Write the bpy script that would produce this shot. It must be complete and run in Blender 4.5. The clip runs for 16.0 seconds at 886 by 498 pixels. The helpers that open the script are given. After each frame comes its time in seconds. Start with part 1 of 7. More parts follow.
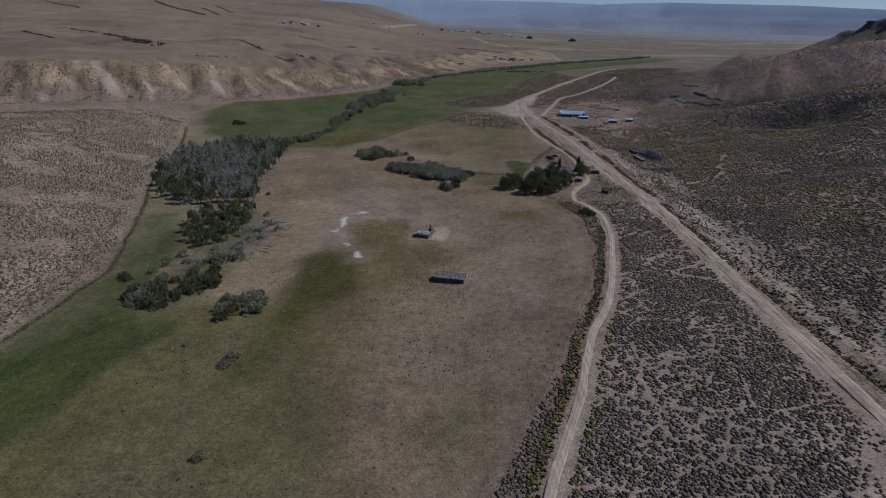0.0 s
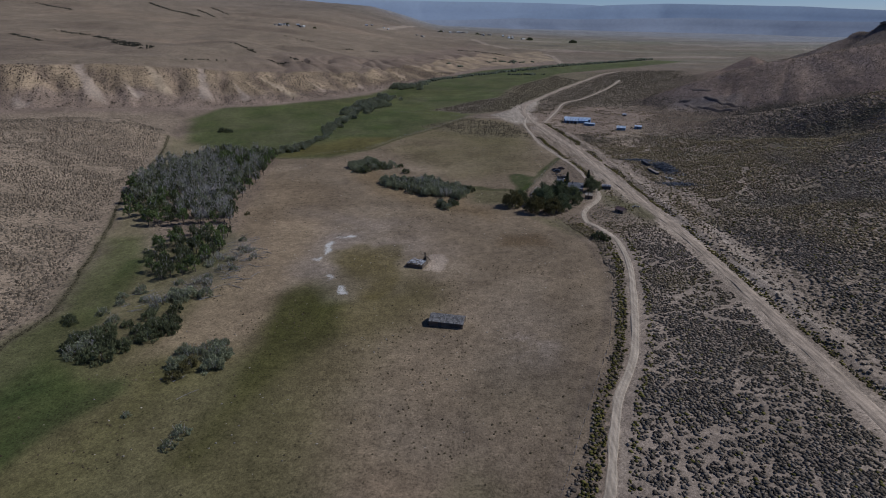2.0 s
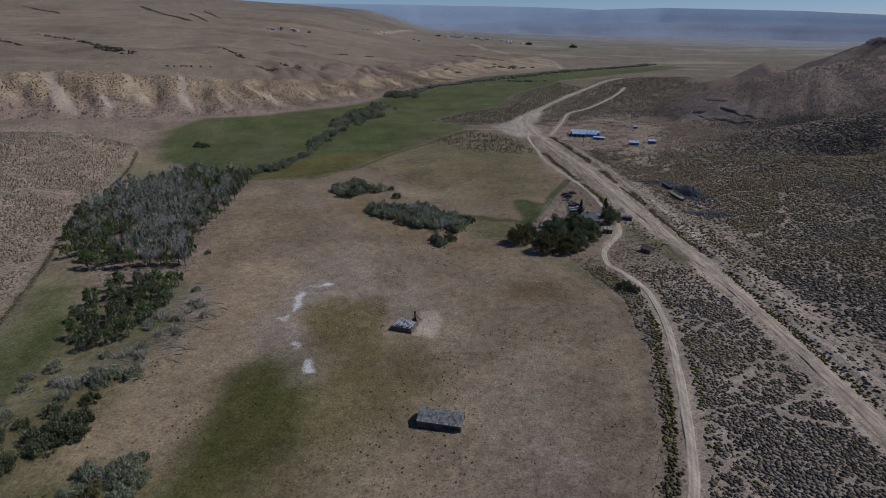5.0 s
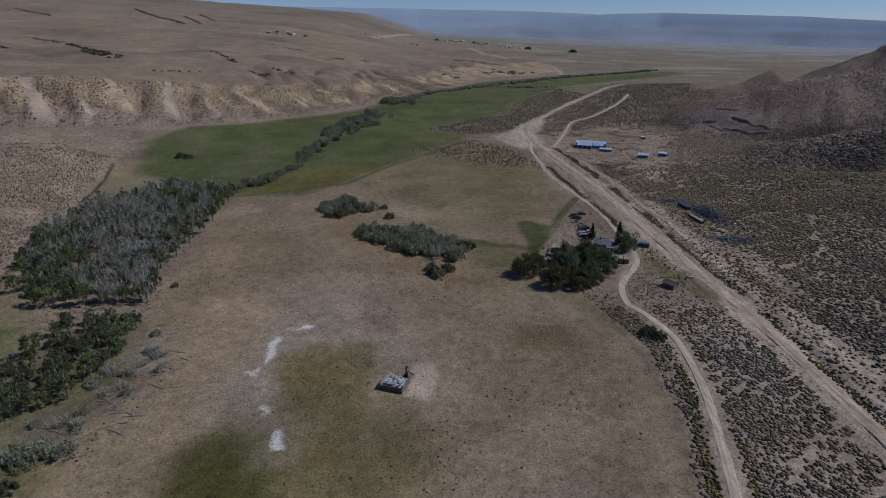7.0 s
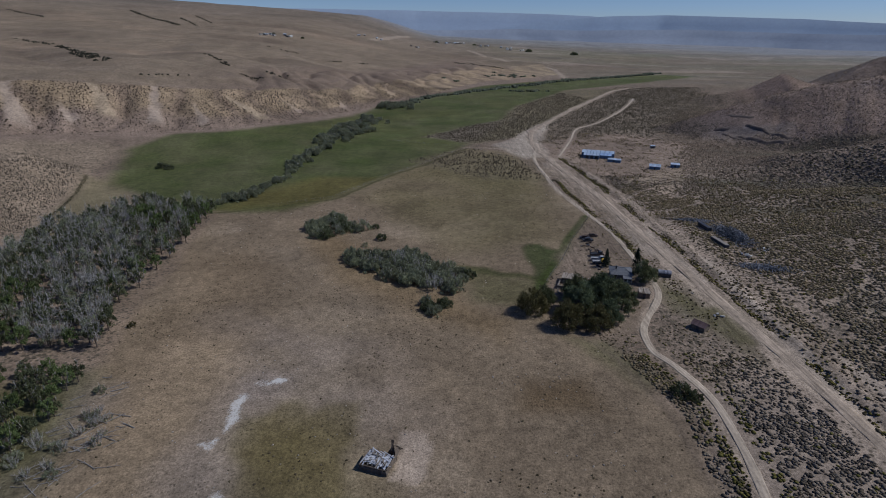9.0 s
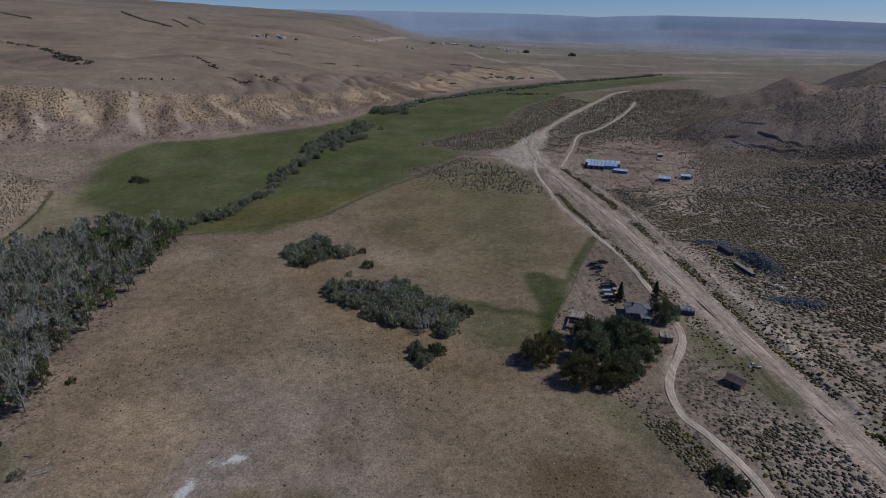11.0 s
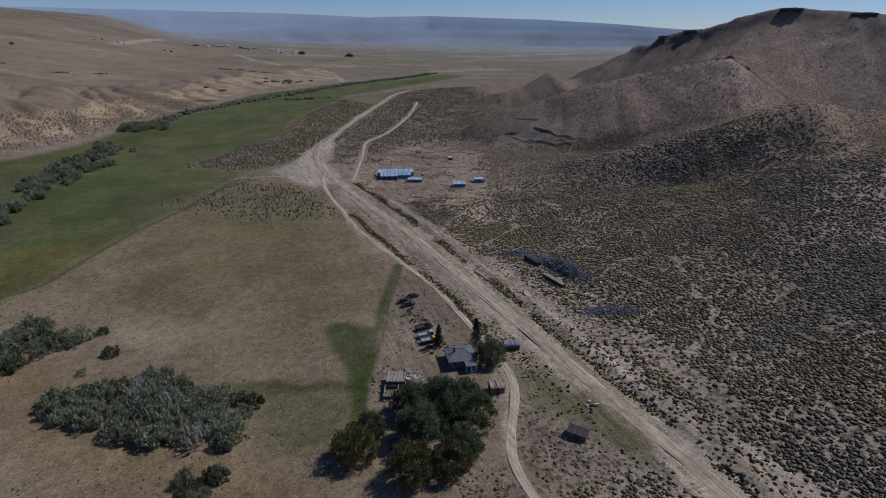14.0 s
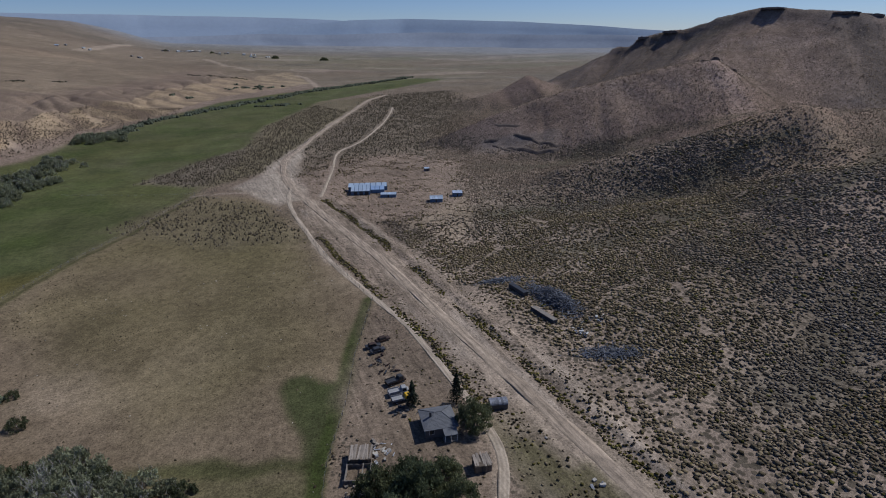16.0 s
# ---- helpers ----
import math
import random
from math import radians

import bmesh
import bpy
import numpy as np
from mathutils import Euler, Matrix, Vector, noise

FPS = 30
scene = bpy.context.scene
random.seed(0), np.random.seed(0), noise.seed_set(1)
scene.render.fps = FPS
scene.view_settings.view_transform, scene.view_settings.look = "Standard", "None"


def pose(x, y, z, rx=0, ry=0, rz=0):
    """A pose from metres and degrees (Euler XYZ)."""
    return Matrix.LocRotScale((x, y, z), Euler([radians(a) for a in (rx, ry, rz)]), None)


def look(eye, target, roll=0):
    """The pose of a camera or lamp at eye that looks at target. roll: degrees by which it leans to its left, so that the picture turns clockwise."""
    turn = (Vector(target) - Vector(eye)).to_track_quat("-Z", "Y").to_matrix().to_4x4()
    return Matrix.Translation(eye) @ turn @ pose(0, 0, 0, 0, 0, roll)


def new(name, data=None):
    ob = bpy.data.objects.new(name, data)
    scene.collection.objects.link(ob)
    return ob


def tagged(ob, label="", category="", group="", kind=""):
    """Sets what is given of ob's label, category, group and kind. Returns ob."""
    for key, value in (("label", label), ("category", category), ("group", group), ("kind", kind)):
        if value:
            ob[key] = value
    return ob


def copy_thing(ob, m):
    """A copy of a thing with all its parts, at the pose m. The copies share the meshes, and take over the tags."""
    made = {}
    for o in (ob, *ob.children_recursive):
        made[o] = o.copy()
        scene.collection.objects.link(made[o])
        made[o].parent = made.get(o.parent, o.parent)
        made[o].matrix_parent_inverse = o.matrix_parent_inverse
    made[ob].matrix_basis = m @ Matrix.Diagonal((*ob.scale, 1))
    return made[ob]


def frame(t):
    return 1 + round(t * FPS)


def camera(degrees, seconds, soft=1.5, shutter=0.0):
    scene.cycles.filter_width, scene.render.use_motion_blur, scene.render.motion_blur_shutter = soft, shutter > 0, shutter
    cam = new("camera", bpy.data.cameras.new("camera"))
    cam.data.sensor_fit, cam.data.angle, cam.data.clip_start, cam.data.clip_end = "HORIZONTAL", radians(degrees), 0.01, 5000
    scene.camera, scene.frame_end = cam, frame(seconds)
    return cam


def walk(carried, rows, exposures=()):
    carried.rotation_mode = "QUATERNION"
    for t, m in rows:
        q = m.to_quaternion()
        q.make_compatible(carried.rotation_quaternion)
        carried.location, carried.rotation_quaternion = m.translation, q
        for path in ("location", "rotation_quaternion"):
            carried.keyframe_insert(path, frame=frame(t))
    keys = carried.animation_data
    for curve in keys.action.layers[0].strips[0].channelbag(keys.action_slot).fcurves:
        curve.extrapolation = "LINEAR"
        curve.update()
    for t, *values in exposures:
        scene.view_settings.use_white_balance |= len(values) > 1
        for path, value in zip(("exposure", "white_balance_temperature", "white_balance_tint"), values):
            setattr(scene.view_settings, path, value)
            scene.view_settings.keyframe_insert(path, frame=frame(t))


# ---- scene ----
cam = camera(77.5, 16.0, soft=1.0)
PATH = [
    (0, (0.302, -1.154, 83.176), (0.299, 0.695, 82.414), 0.1),
    (0.5, (0.586, 5.933, 83.205), (0.583, 7.783, 82.445), -0.0),
    (1, (0.858, 13.016, 83.249), (0.854, 14.867, 82.49), 0.0),
    (1.5, (1.128, 20.109, 83.304), (1.127, 21.96, 82.547), 0.1),
    (2, (1.425, 27.216, 83.384), (1.423, 29.067, 82.626), -0.0),
    (2.5, (1.736, 34.314, 83.47), (1.734, 36.165, 82.715), -0.0),
    (3, (2.037, 41.36, 83.561), (2.036, 43.213, 82.807), -0.1),
    (3.5, (2.29, 48.286, 83.653), (2.289, 50.138, 82.9), -0.0),
    (4, (2.47, 55.053, 83.752), (2.472, 56.907, 83.001), 0.0),
    (6.5, (2.961, 88.012, 84.755), (2.97, 89.871, 84.016), 0.2),
    (7, (3.063, 94.513, 84.831), (3.075, 96.373, 84.096), 0.3),
    (7.5, (3.243, 101.009, 84.903), (3.257, 102.87, 84.172), 0.4),
    (8, (3.533, 107.556, 84.991), (3.547, 109.418, 84.261), 0.4),
    (8.5, (3.931, 114.158, 85.095), (3.943, 116.021, 84.367), 0.4),
    (9, (4.342, 120.754, 85.24), (4.355, 122.616, 84.511), 0.4),
    (11.3, (6.603, 150.583, 86.775), (6.628, 152.446, 86.048), 0.2),
    (11.5, (6.932, 153.068, 86.816), (6.97, 154.932, 86.091), 0.2),
    (12, (8.087, 159.046, 86.93), (8.259, 160.902, 86.207), 0.1),
    (12.5, (9.514, 165.023, 87.041), (9.849, 166.857, 86.318), 0.2),
    (13, (11.34, 170.934, 87.179), (11.853, 172.726, 86.455), 0.1),
    (13.5, (13.604, 176.814, 87.334), (14.237, 178.567, 86.609), 0.1),
    (14, (16.251, 182.648, 87.485), (16.95, 184.375, 86.759), -0.1),
    (14.5, (19.15, 188.466, 87.598), (19.891, 190.176, 86.872), -0.2),
    (15, (22.183, 194.245, 87.661), (22.935, 195.95, 86.937), -0.3),
    (15.5, (25.217, 199.963, 87.692), (25.976, 201.667, 86.97), -0.5),
    (16, (28.24, 205.613, 87.695), (29.002, 207.317, 86.976), -0.6),
]
walk(cam, [(t, look(eye, target, roll)) for t, eye, target, roll in PATH], exposures=[(0.0, -0.28, 5900, 8), (4.0, -0.18, 5900, 8), (9.0, -0.18, 5900, 8), (11.3, -0.22, 5900, 8), (13.5, -0.22, 5950, 8), (14.2, -0.06, 5990, 8), (16.0, -0.04, 6050, 8)])

# ---- light ----
SUN_AZ, SUN_EL = math.atan2(0.04, 0.97), radians(49)
world = bpy.data.worlds.new("sky")
scene.world = world
world.use_nodes = True
sky = world.node_tree.nodes.new("ShaderNodeTexSky")
sky.sky_type, sky.sun_disc = "NISHITA", False
sky.sun_elevation, sky.sun_rotation = SUN_EL, math.pi / 2 - SUN_AZ
sky.altitude, sky.air_density, sky.dust_density, sky.ozone_density = 1800, 1.0, 0.0, 4.0
back = world.node_tree.nodes["Background"]
back.inputs["Strength"].default_value = 0.063
tint = world.node_tree.nodes.new("ShaderNodeMix")
tint.data_type, tint.blend_type = "RGBA", "MULTIPLY"
tint.inputs["Factor"].default_value, tint.inputs["B"].default_value = 1.0, (0.83, 0.87, 1.10, 1)
world.node_tree.links.new(sky.outputs[0], tint.inputs["A"])
world.node_tree.links.new(tint.outputs["Result"], back.inputs["Color"])
sun = new("sun", bpy.data.lights.new("sun", "SUN"))
sun.data.energy, sun.data.angle, sun.data.color = 2.98, radians(0.5), (1.0, 0.945, 0.87)
sun.matrix_world = look((math.cos(SUN_AZ) * math.cos(SUN_EL) * 400, math.sin(SUN_AZ) * math.cos(SUN_EL) * 400, math.sin(SUN_EL) * 400), (0, 0, 0))

# terrain begin
def smooth(v):
    v = np.clip(v, 0.0, 1.0)
    return v * v * (3 - 2 * v)


def soft_relu(v, k):
    return 0.5 * (v + np.sqrt(v * v + k * k)) - 0.5 * k * np.exp(-np.abs(v) / k)


def lattice(ix, iy, seed):
    n = (ix * 374761393 + iy * 668265263 + seed * 982451653) & 0xFFFFFFFF
    n = ((n ^ (n >> 13)) * 1274126177) & 0xFFFFFFFF
    return ((n ^ (n >> 16)) & 0xFFFF) / 65535.0


def grain(x, y, size, seed=0):
    """Value noise from -1 to 1 with lumps of the given size in metres."""
    x, y = np.asarray(x, float) / size + 1000.0, np.asarray(y, float) / size + 1000.0
    ix, iy = np.floor(x).astype(np.int64), np.floor(y).astype(np.int64)
    fx, fy = smooth(x - ix), smooth(y - iy)
    a, b = lattice(ix, iy, seed), lattice(ix + 1, iy, seed)
    c, d = lattice(ix, iy + 1, seed), lattice(ix + 1, iy + 1, seed)
    return 2 * ((a * (1 - fx) + b * fx) * (1 - fy) + (c * (1 - fx) + d * fx) * fy) - 1


def rough(x, y, size, seed=0, octaves=4):
    total, amount = 0.0, 1.0
    for k in range(octaves):
        total = total + amount * grain(x, y, size / 2 ** k, seed + 7 * k)
        amount *= 0.5
    return total / 1.9


def line_near(x, y, pts):
    """Distance to a polyline, the third value along it there, and the side (positive: to the right of its way)."""
    best = np.full(np.shape(x), 1e9)
    third, side = np.zeros(np.shape(x)), np.zeros(np.shape(x))
    for a, b in zip(pts[:-1], pts[1:]):
        dx, dy = b[0] - a[0], b[1] - a[1]
        s = np.clip(((x - a[0]) * dx + (y - a[1]) * dy) / (dx * dx + dy * dy), 0, 1)
        d = np.hypot(x - a[0] - s * dx, y - a[1] - s * dy)
        near = d < best
        best = np.where(near, d, best)
        if len(a) > 2:
            third = np.where(near, a[2] + s * (b[2] - a[2]), third)
        side = np.where(near, np.sign((x - a[0]) * dy - (y - a[1]) * dx), side)
    return best, third, side


def cells(x, y, size, seed):
    """Distances to the nearest and the second nearest of scattered points, about size apart."""
    x, y = np.asarray(x, float) / size + 1000.0, np.asarray(y, float) / size + 1000.0
    ix, iy = np.floor(x).astype(np.int64), np.floor(y).astype(np.int64)
    first, second = np.full(x.shape, 9.0), np.full(x.shape, 9.0)
    for dx in (-1, 0, 1):
        for dy in (-1, 0, 1):
            jx, jy = ix + dx, iy + dy
            d = np.hypot(jx + lattice(jx, jy, seed) - x, jy + lattice(jx, jy, seed + 1) - y)
            second = np.minimum(second, np.maximum(first, d))
            first = np.minimum(first, d)
    return first * size, second * size


def ridge_near(x, y, pts):
    """Distance to a crest line, its height there and the length run along it."""
    best = np.full(np.shape(x), 1e9)
    crest, arc, run = np.zeros(np.shape(x)), np.zeros(np.shape(x)), 0.0
    for a, b in zip(pts[:-1], pts[1:]):
        dx, dy = b[0] - a[0], b[1] - a[1]
        ln = math.hypot(dx, dy)
        s = ((x - a[0]) * dx + (y - a[1]) * dy) / (ln * ln)
        t = np.clip(s, 0, 1)
        d = np.hypot(x - a[0] - t * dx, y - a[1] - t * dy)
        near = d < best
        best = np.where(near, d, best)
        crest = np.where(near, a[2] + t * (b[2] - a[2]), crest)
        arc = np.where(near, run + s * ln, arc)
        run += ln
    return best, crest, arc


def ribs(x, y, away, arc, size, seed):
    """Narrow gullies that run straight down from a crest: 1 in their beds, 0 between."""
    g = grain(arc + 0.25 * size * grain(x, y, 1.6 * size, seed), away * 0.13, size, seed + 1)
    return 1 - smooth(np.abs(g) / 0.5)


DITCH = [(105, -60), (103, 105), (102, 160), (102.5, 240), (102, 275), (101.4, 300), (100.6, 335), (98.6, 365), (96.5, 400), (92, 465), (88, 500)]
# crests of the eastern hill: (x, y, height)
RIDGES = [
    (((554, 784, 72), (560, 773, 82), (580, 714, 92), (589, 688, 100), (598, 662, 109), (602, 650, 111), (625, 585, 107), (672, 535, 97), (820, 470, 104)), 0.50, 19),
    (((520, 590, 46), (440, 545, 56), (388, 518, 70), (361, 533, 64), (330, 550, 56), (296, 569, 47), (250, 594, 30), (208, 617, 10)), 0.55, 2),
    (((500, 440, 36), (400, 420, 42), (341, 412, 50), (290, 432, 33), (225, 462, 15)), 0.42, 3),
    (((640, 390, 60), (420, 358, 40), (292, 343, 29), (235, 330, 16)), 0.26, 6),
    (((700, 210, 74), (420, 235, 40), (300, 240, 25), (230, 245, 15)), 0.17, 12),
    (((558, 776, 72), (545, 795, 55), (528, 826, 34), (511, 862, 16), (480, 930, 6)), 0.5, 3),
    (((412, 806, 42), (380, 812, 25), (310, 830, 8)), 0.42, 1),
    (((672, 535, 94), (590, 480, 62), (540, 440, 44)), 0.42, 3),
]
GULLIES = [
    (((430, 378), (370, 384), (300, 392), (225, 420), (150, 436)), 6.5, 15),
    (((440, 470), (370, 470), (310, 490), (250, 512), (205, 530)), 8.0, 14),
    (((380, 300), (300, 300), (235, 292), (150, 276)), 4.5, 15),
    (((330, 200), (240, 196), (150, 190)), 4.0, 15),
    (((250, 380), (190, 372), (140, 380)), 3.0, 10),
]
TOE_RIGHT = ((-300, 112), (120, 113), (300, 118), (340, 128), (400, 142), (450, 168), (510, 200), (580, 215), (700, 265), (900, 420), (1200, 700))
TOE_LEFT = ((-300, -128), (129, -122), (177, -119), (239, -141), (298, -164), (370, -184), (440, -206), (520, -228), (600, -300), (1200, -600))
SCARP = ((-2000, 60), (-700, 330), (-380, 478), (-290, 540), (-192, 578), (-120, 665), (-62, 790), (0, 890), (80, 1060), (300, 1300), (900, 1900))
SCARP_EXTRA = ((-900, 9), (-450, 10), (-345, 11), (-281, 9), (-220, 6), (-140, 3), (-60, 0))
SCARP_RISE = ((-900, 36), (-450, 36), (-345, 33), (-240, 25), (-140, 17), (-60, 13), (100, 9), (300, 6))


# pale debris chutes on the western scarp: head, foot, width at each
CHUTES = [
    (-388, 634, -318, 552, 2.0, 9.0),
    (-318, 600, -291, 576, 1.5, 6.0),
    (-332, 672, -273, 592, 2.5, 7.0),
    (-283, 704, -234, 589, 2.5, 6.5),
    (-229, 656, -198, 606, 1.5, 5.5),
    (-214, 697, -156, 647, 2.5, 6.0),
    (-380, 529, -360, 513, 3.0, 7.0),
    (-115, 784, -97, 737, 2.0, 5.0),
    (-72, 930, -57, 874, 2.0, 6.0),
    (-170, 735, -135, 690, 1.5, 4.0),
]


def in_chute(x, y, chute):
    x0, y0, x1, y1, w0, w1 = chute
    dx, dy = x1 - x0, y1 - y0
    ln = math.hypot(dx, dy)
    u = ((x - x0) * dx + (y - y0) * dy) / (ln * ln)
    d = np.abs((x - x0) * dy - (y - y0) * dx) / ln + 1.6 * grain(x, y, 7, 39)
    w = w0 + (w1 - w0) * np.clip(u, 0, 1) ** 1.5
    return smooth((w - d) / 2.5 + 0.5) * smooth(u * 8) * smooth((1 - u) * 9), np.clip(u, 0, 1)


def curve(v, pts):
    return np.interp(v, [p[0] for p in pts], [p[1] for p in pts])


def height(x, y):
    x, y = np.asarray(x, float), np.asarray(y, float)
    z = 1.0 + 3.5 * smooth((x + 20) / 120) + 0.35 * rough(x, y, 60, 3, 3)
    # far plain rising away
    far_y = np.minimum(y, 3000 + 0.2 * (y - 3000))
    z = z + 0.024 * soft_relu(far_y - 1150 - 0.9 * np.maximum(x, 0), 200)
    # eastern hillside
    d = x - curve(y, TOE_RIGHT)
    hill = 0.10 * soft_relu(d, 18)
    hill = 17 * np.tanh(hill / 17)
    hill = hill * (1 - smooth((y - 520) / 180) * 0.75)
    top = hill
    wobble = rough(x, y, 90, 11, 4)
    for pts, slope, flat in RIDGES:
        away, crest, arc = ridge_near(x, y, pts)
        away = np.maximum(np.hypot(away * (1 + 0.12 * wobble), 2.5) - 2.5 - flat, 0)
        tent = crest - 4.0 - slope * away * (1 - 0.25 * smooth(away / 260))
        cut = smooth((away - 3) / 22) * smooth((190 - away) / 80) * min(slope / 0.5, 1.0)
        tent = tent - cut * ((3.0 if flat == 19 else 1.8) * ribs(x, y, away, arc, 34, 33) + 1.2 * ribs(x, y, away, arc, 15, 36))
        if flat == 19:
            tent = tent - 3.2 * smooth((away - 4 + 3 * grain(x, y, 30, 19)) / 7) * smooth((grain(x, y, 70, 20) + 0.6) / 0.5)
        k = 1.6
        top = k * np.logaddexp(top / k, tent / k) - 0.0
    for pts, deep, w in GULLIES:
        away = line_near(x + 6 * grain(x, y, 40, 29), y + 6 * grain(x, y, 40, 28), pts)[0]
        top = top - np.minimum(deep * np.exp(-(away / w) ** 2), np.maximum(top, 0) * 0.7)
    gully = np.abs(rough(x + 0.4 * y, y * 0.35, 34, 21, 3))
    z = z + top + smooth((top - 8) / 30) * (gully * 2.0 - 0.8) + 0.03 * top * rough(x, y, 26, 23, 3)
    # western knoll
    d = curve(y, TOE_LEFT) - x
    north = y - (425 + (x + 225) * 0.39)
    knoll = 23 * smooth((d + 8) / 125) * (1 - 0.62 * smooth(north / 75))
    knoll = knoll * (1 - smooth((north - 60) / 120) * 0.5) * smooth((640 - y) / 120)
    away, crest, _ = line_near(x, y, ((-205, 452, 6), (-232, 436, 19), (-262, 420, 22), (-310, 394, 25), (-430, 340, 31), (-700, 230, 40)))
    knoll = 2.0 * np.logaddexp(knoll / 2.0, (crest - 2 - 0.33 * np.maximum(away - 8, 0)) / 2.0) - 2.0 * math.log(2)
    z = z + np.maximum(knoll, 0) * (1 + 0.16 * rough(x, y, 45, 31, 4))
    # western scarp with its spurs and the bench above
    e = (y - curve(x, SCARP)) * 0.82
    along = x * 0.8 + y * 0.45
    spur = np.abs(np.sin(math.pi * (along / 44 + 0.55 * grain(x, y, 90, 41) + 0.2 * grain(x, y, 37, 43))))
    spur2 = np.abs(np.sin(math.pi * (along / 17 + 0.8 * grain(x, y, 40, 44))))
    face = smooth((e - 2) / 22) * (1 - 0.72 * smooth((e - 62) / 32))
    e2 = e + face * (17 * (spur ** 0.8 - 0.62) + 7 * (spur2 - 0.6))
    extra = curve(x, SCARP_EXTRA)
    rise = curve(x, SCARP_RISE) + extra
    wide = 96 + 32 * smooth((x + 260) / 80) + 110 * smooth((x + 130) / 150)
    z = z + 0.22 * rise * smooth((e + 110) / 135) + 0.78 * rise * np.clip((e2 - 20) / (wide - 20), 0, 1)
    for chute in CHUTES:
        on, u = in_chute(x, y, chute)
        z = z - on * (2.4 * (1 - u) - 0.5)
    bench = soft_relu((far_y - curve(x, SCARP)) * 0.82 - 110, 40)
    west = smooth((60 - x) / 520)
    z = z - extra * smooth(bench / 450)
    z = z + west * 190 * np.tanh(0.040 * bench / 190) + smooth(bench / 60) * 3.0 * rough(x, y * 2, 140, 51, 5) * (0.3 + west)
    z = z + smooth(bench / 200) * west * 2.5 * np.abs(grain(x * 0.4, y * 1.6 + 0.3 * x, 120, 57))
    z = z + west * 0.055 * soft_relu(-x - 300, 120) * smooth((bench - 300) / 900)
    swell = np.abs(np.sin(math.pi * (along / 130 + 0.6 * grain(x, y, 260, 45))))
    z = z + smooth((bench - 40) / 120) * smooth((700 - bench) / 400) * 7 * (swell - 0.6) * (0.35 + west)
    hump = np.abs(np.sin(math.pi * (along / 58 + 0.7 * grain(x, y, 80, 46)))) + 0.35 * np.abs(np.sin(math.pi * (along / 23 + 0.8 * grain(x, y, 45, 49))))
    z = z + smooth((bench - 2) / 35) * smooth((300 - bench) / 140) * smooth((x + 300) / 110) * smooth((160 - x) / 150) * 6.5 * (hump - 0.6)
    # roadside ditch and its bank
    d, _, side = line_near(x, y, DITCH)
    here = smooth((520 - y) / 40)
    z = z - 0.5 * np.exp(-(d / 1.3) ** 2) * here + 0.5 * np.exp(-((d * side - 3.6) / 1.9) ** 2) * here
    # dug banks below the hill
    wx, wy = x + 3 * grain(x, y, 14, 66), y + 3 * grain(x, y, 14, 67)
    for cx, cy, long, across, deep in ((233, 562, 16, 6, 0.6), (249, 545, 20, 6, 0.8)):
        u, v = (wx - cx) * 0.80 - (wy - cy) * 0.60, (wx - cx) * 0.60 + (wy - cy) * 0.80
        z = z - deep * smooth((long - np.abs(u)) / 5) * smooth((across - np.abs(v)) / 4)
    # low relief on the far plain
    z = z + smooth((y - 1100) / 900) * 9 * rough(x * 0.6, y * 1.4, 420, 61, 4)
    return z
# terrain end

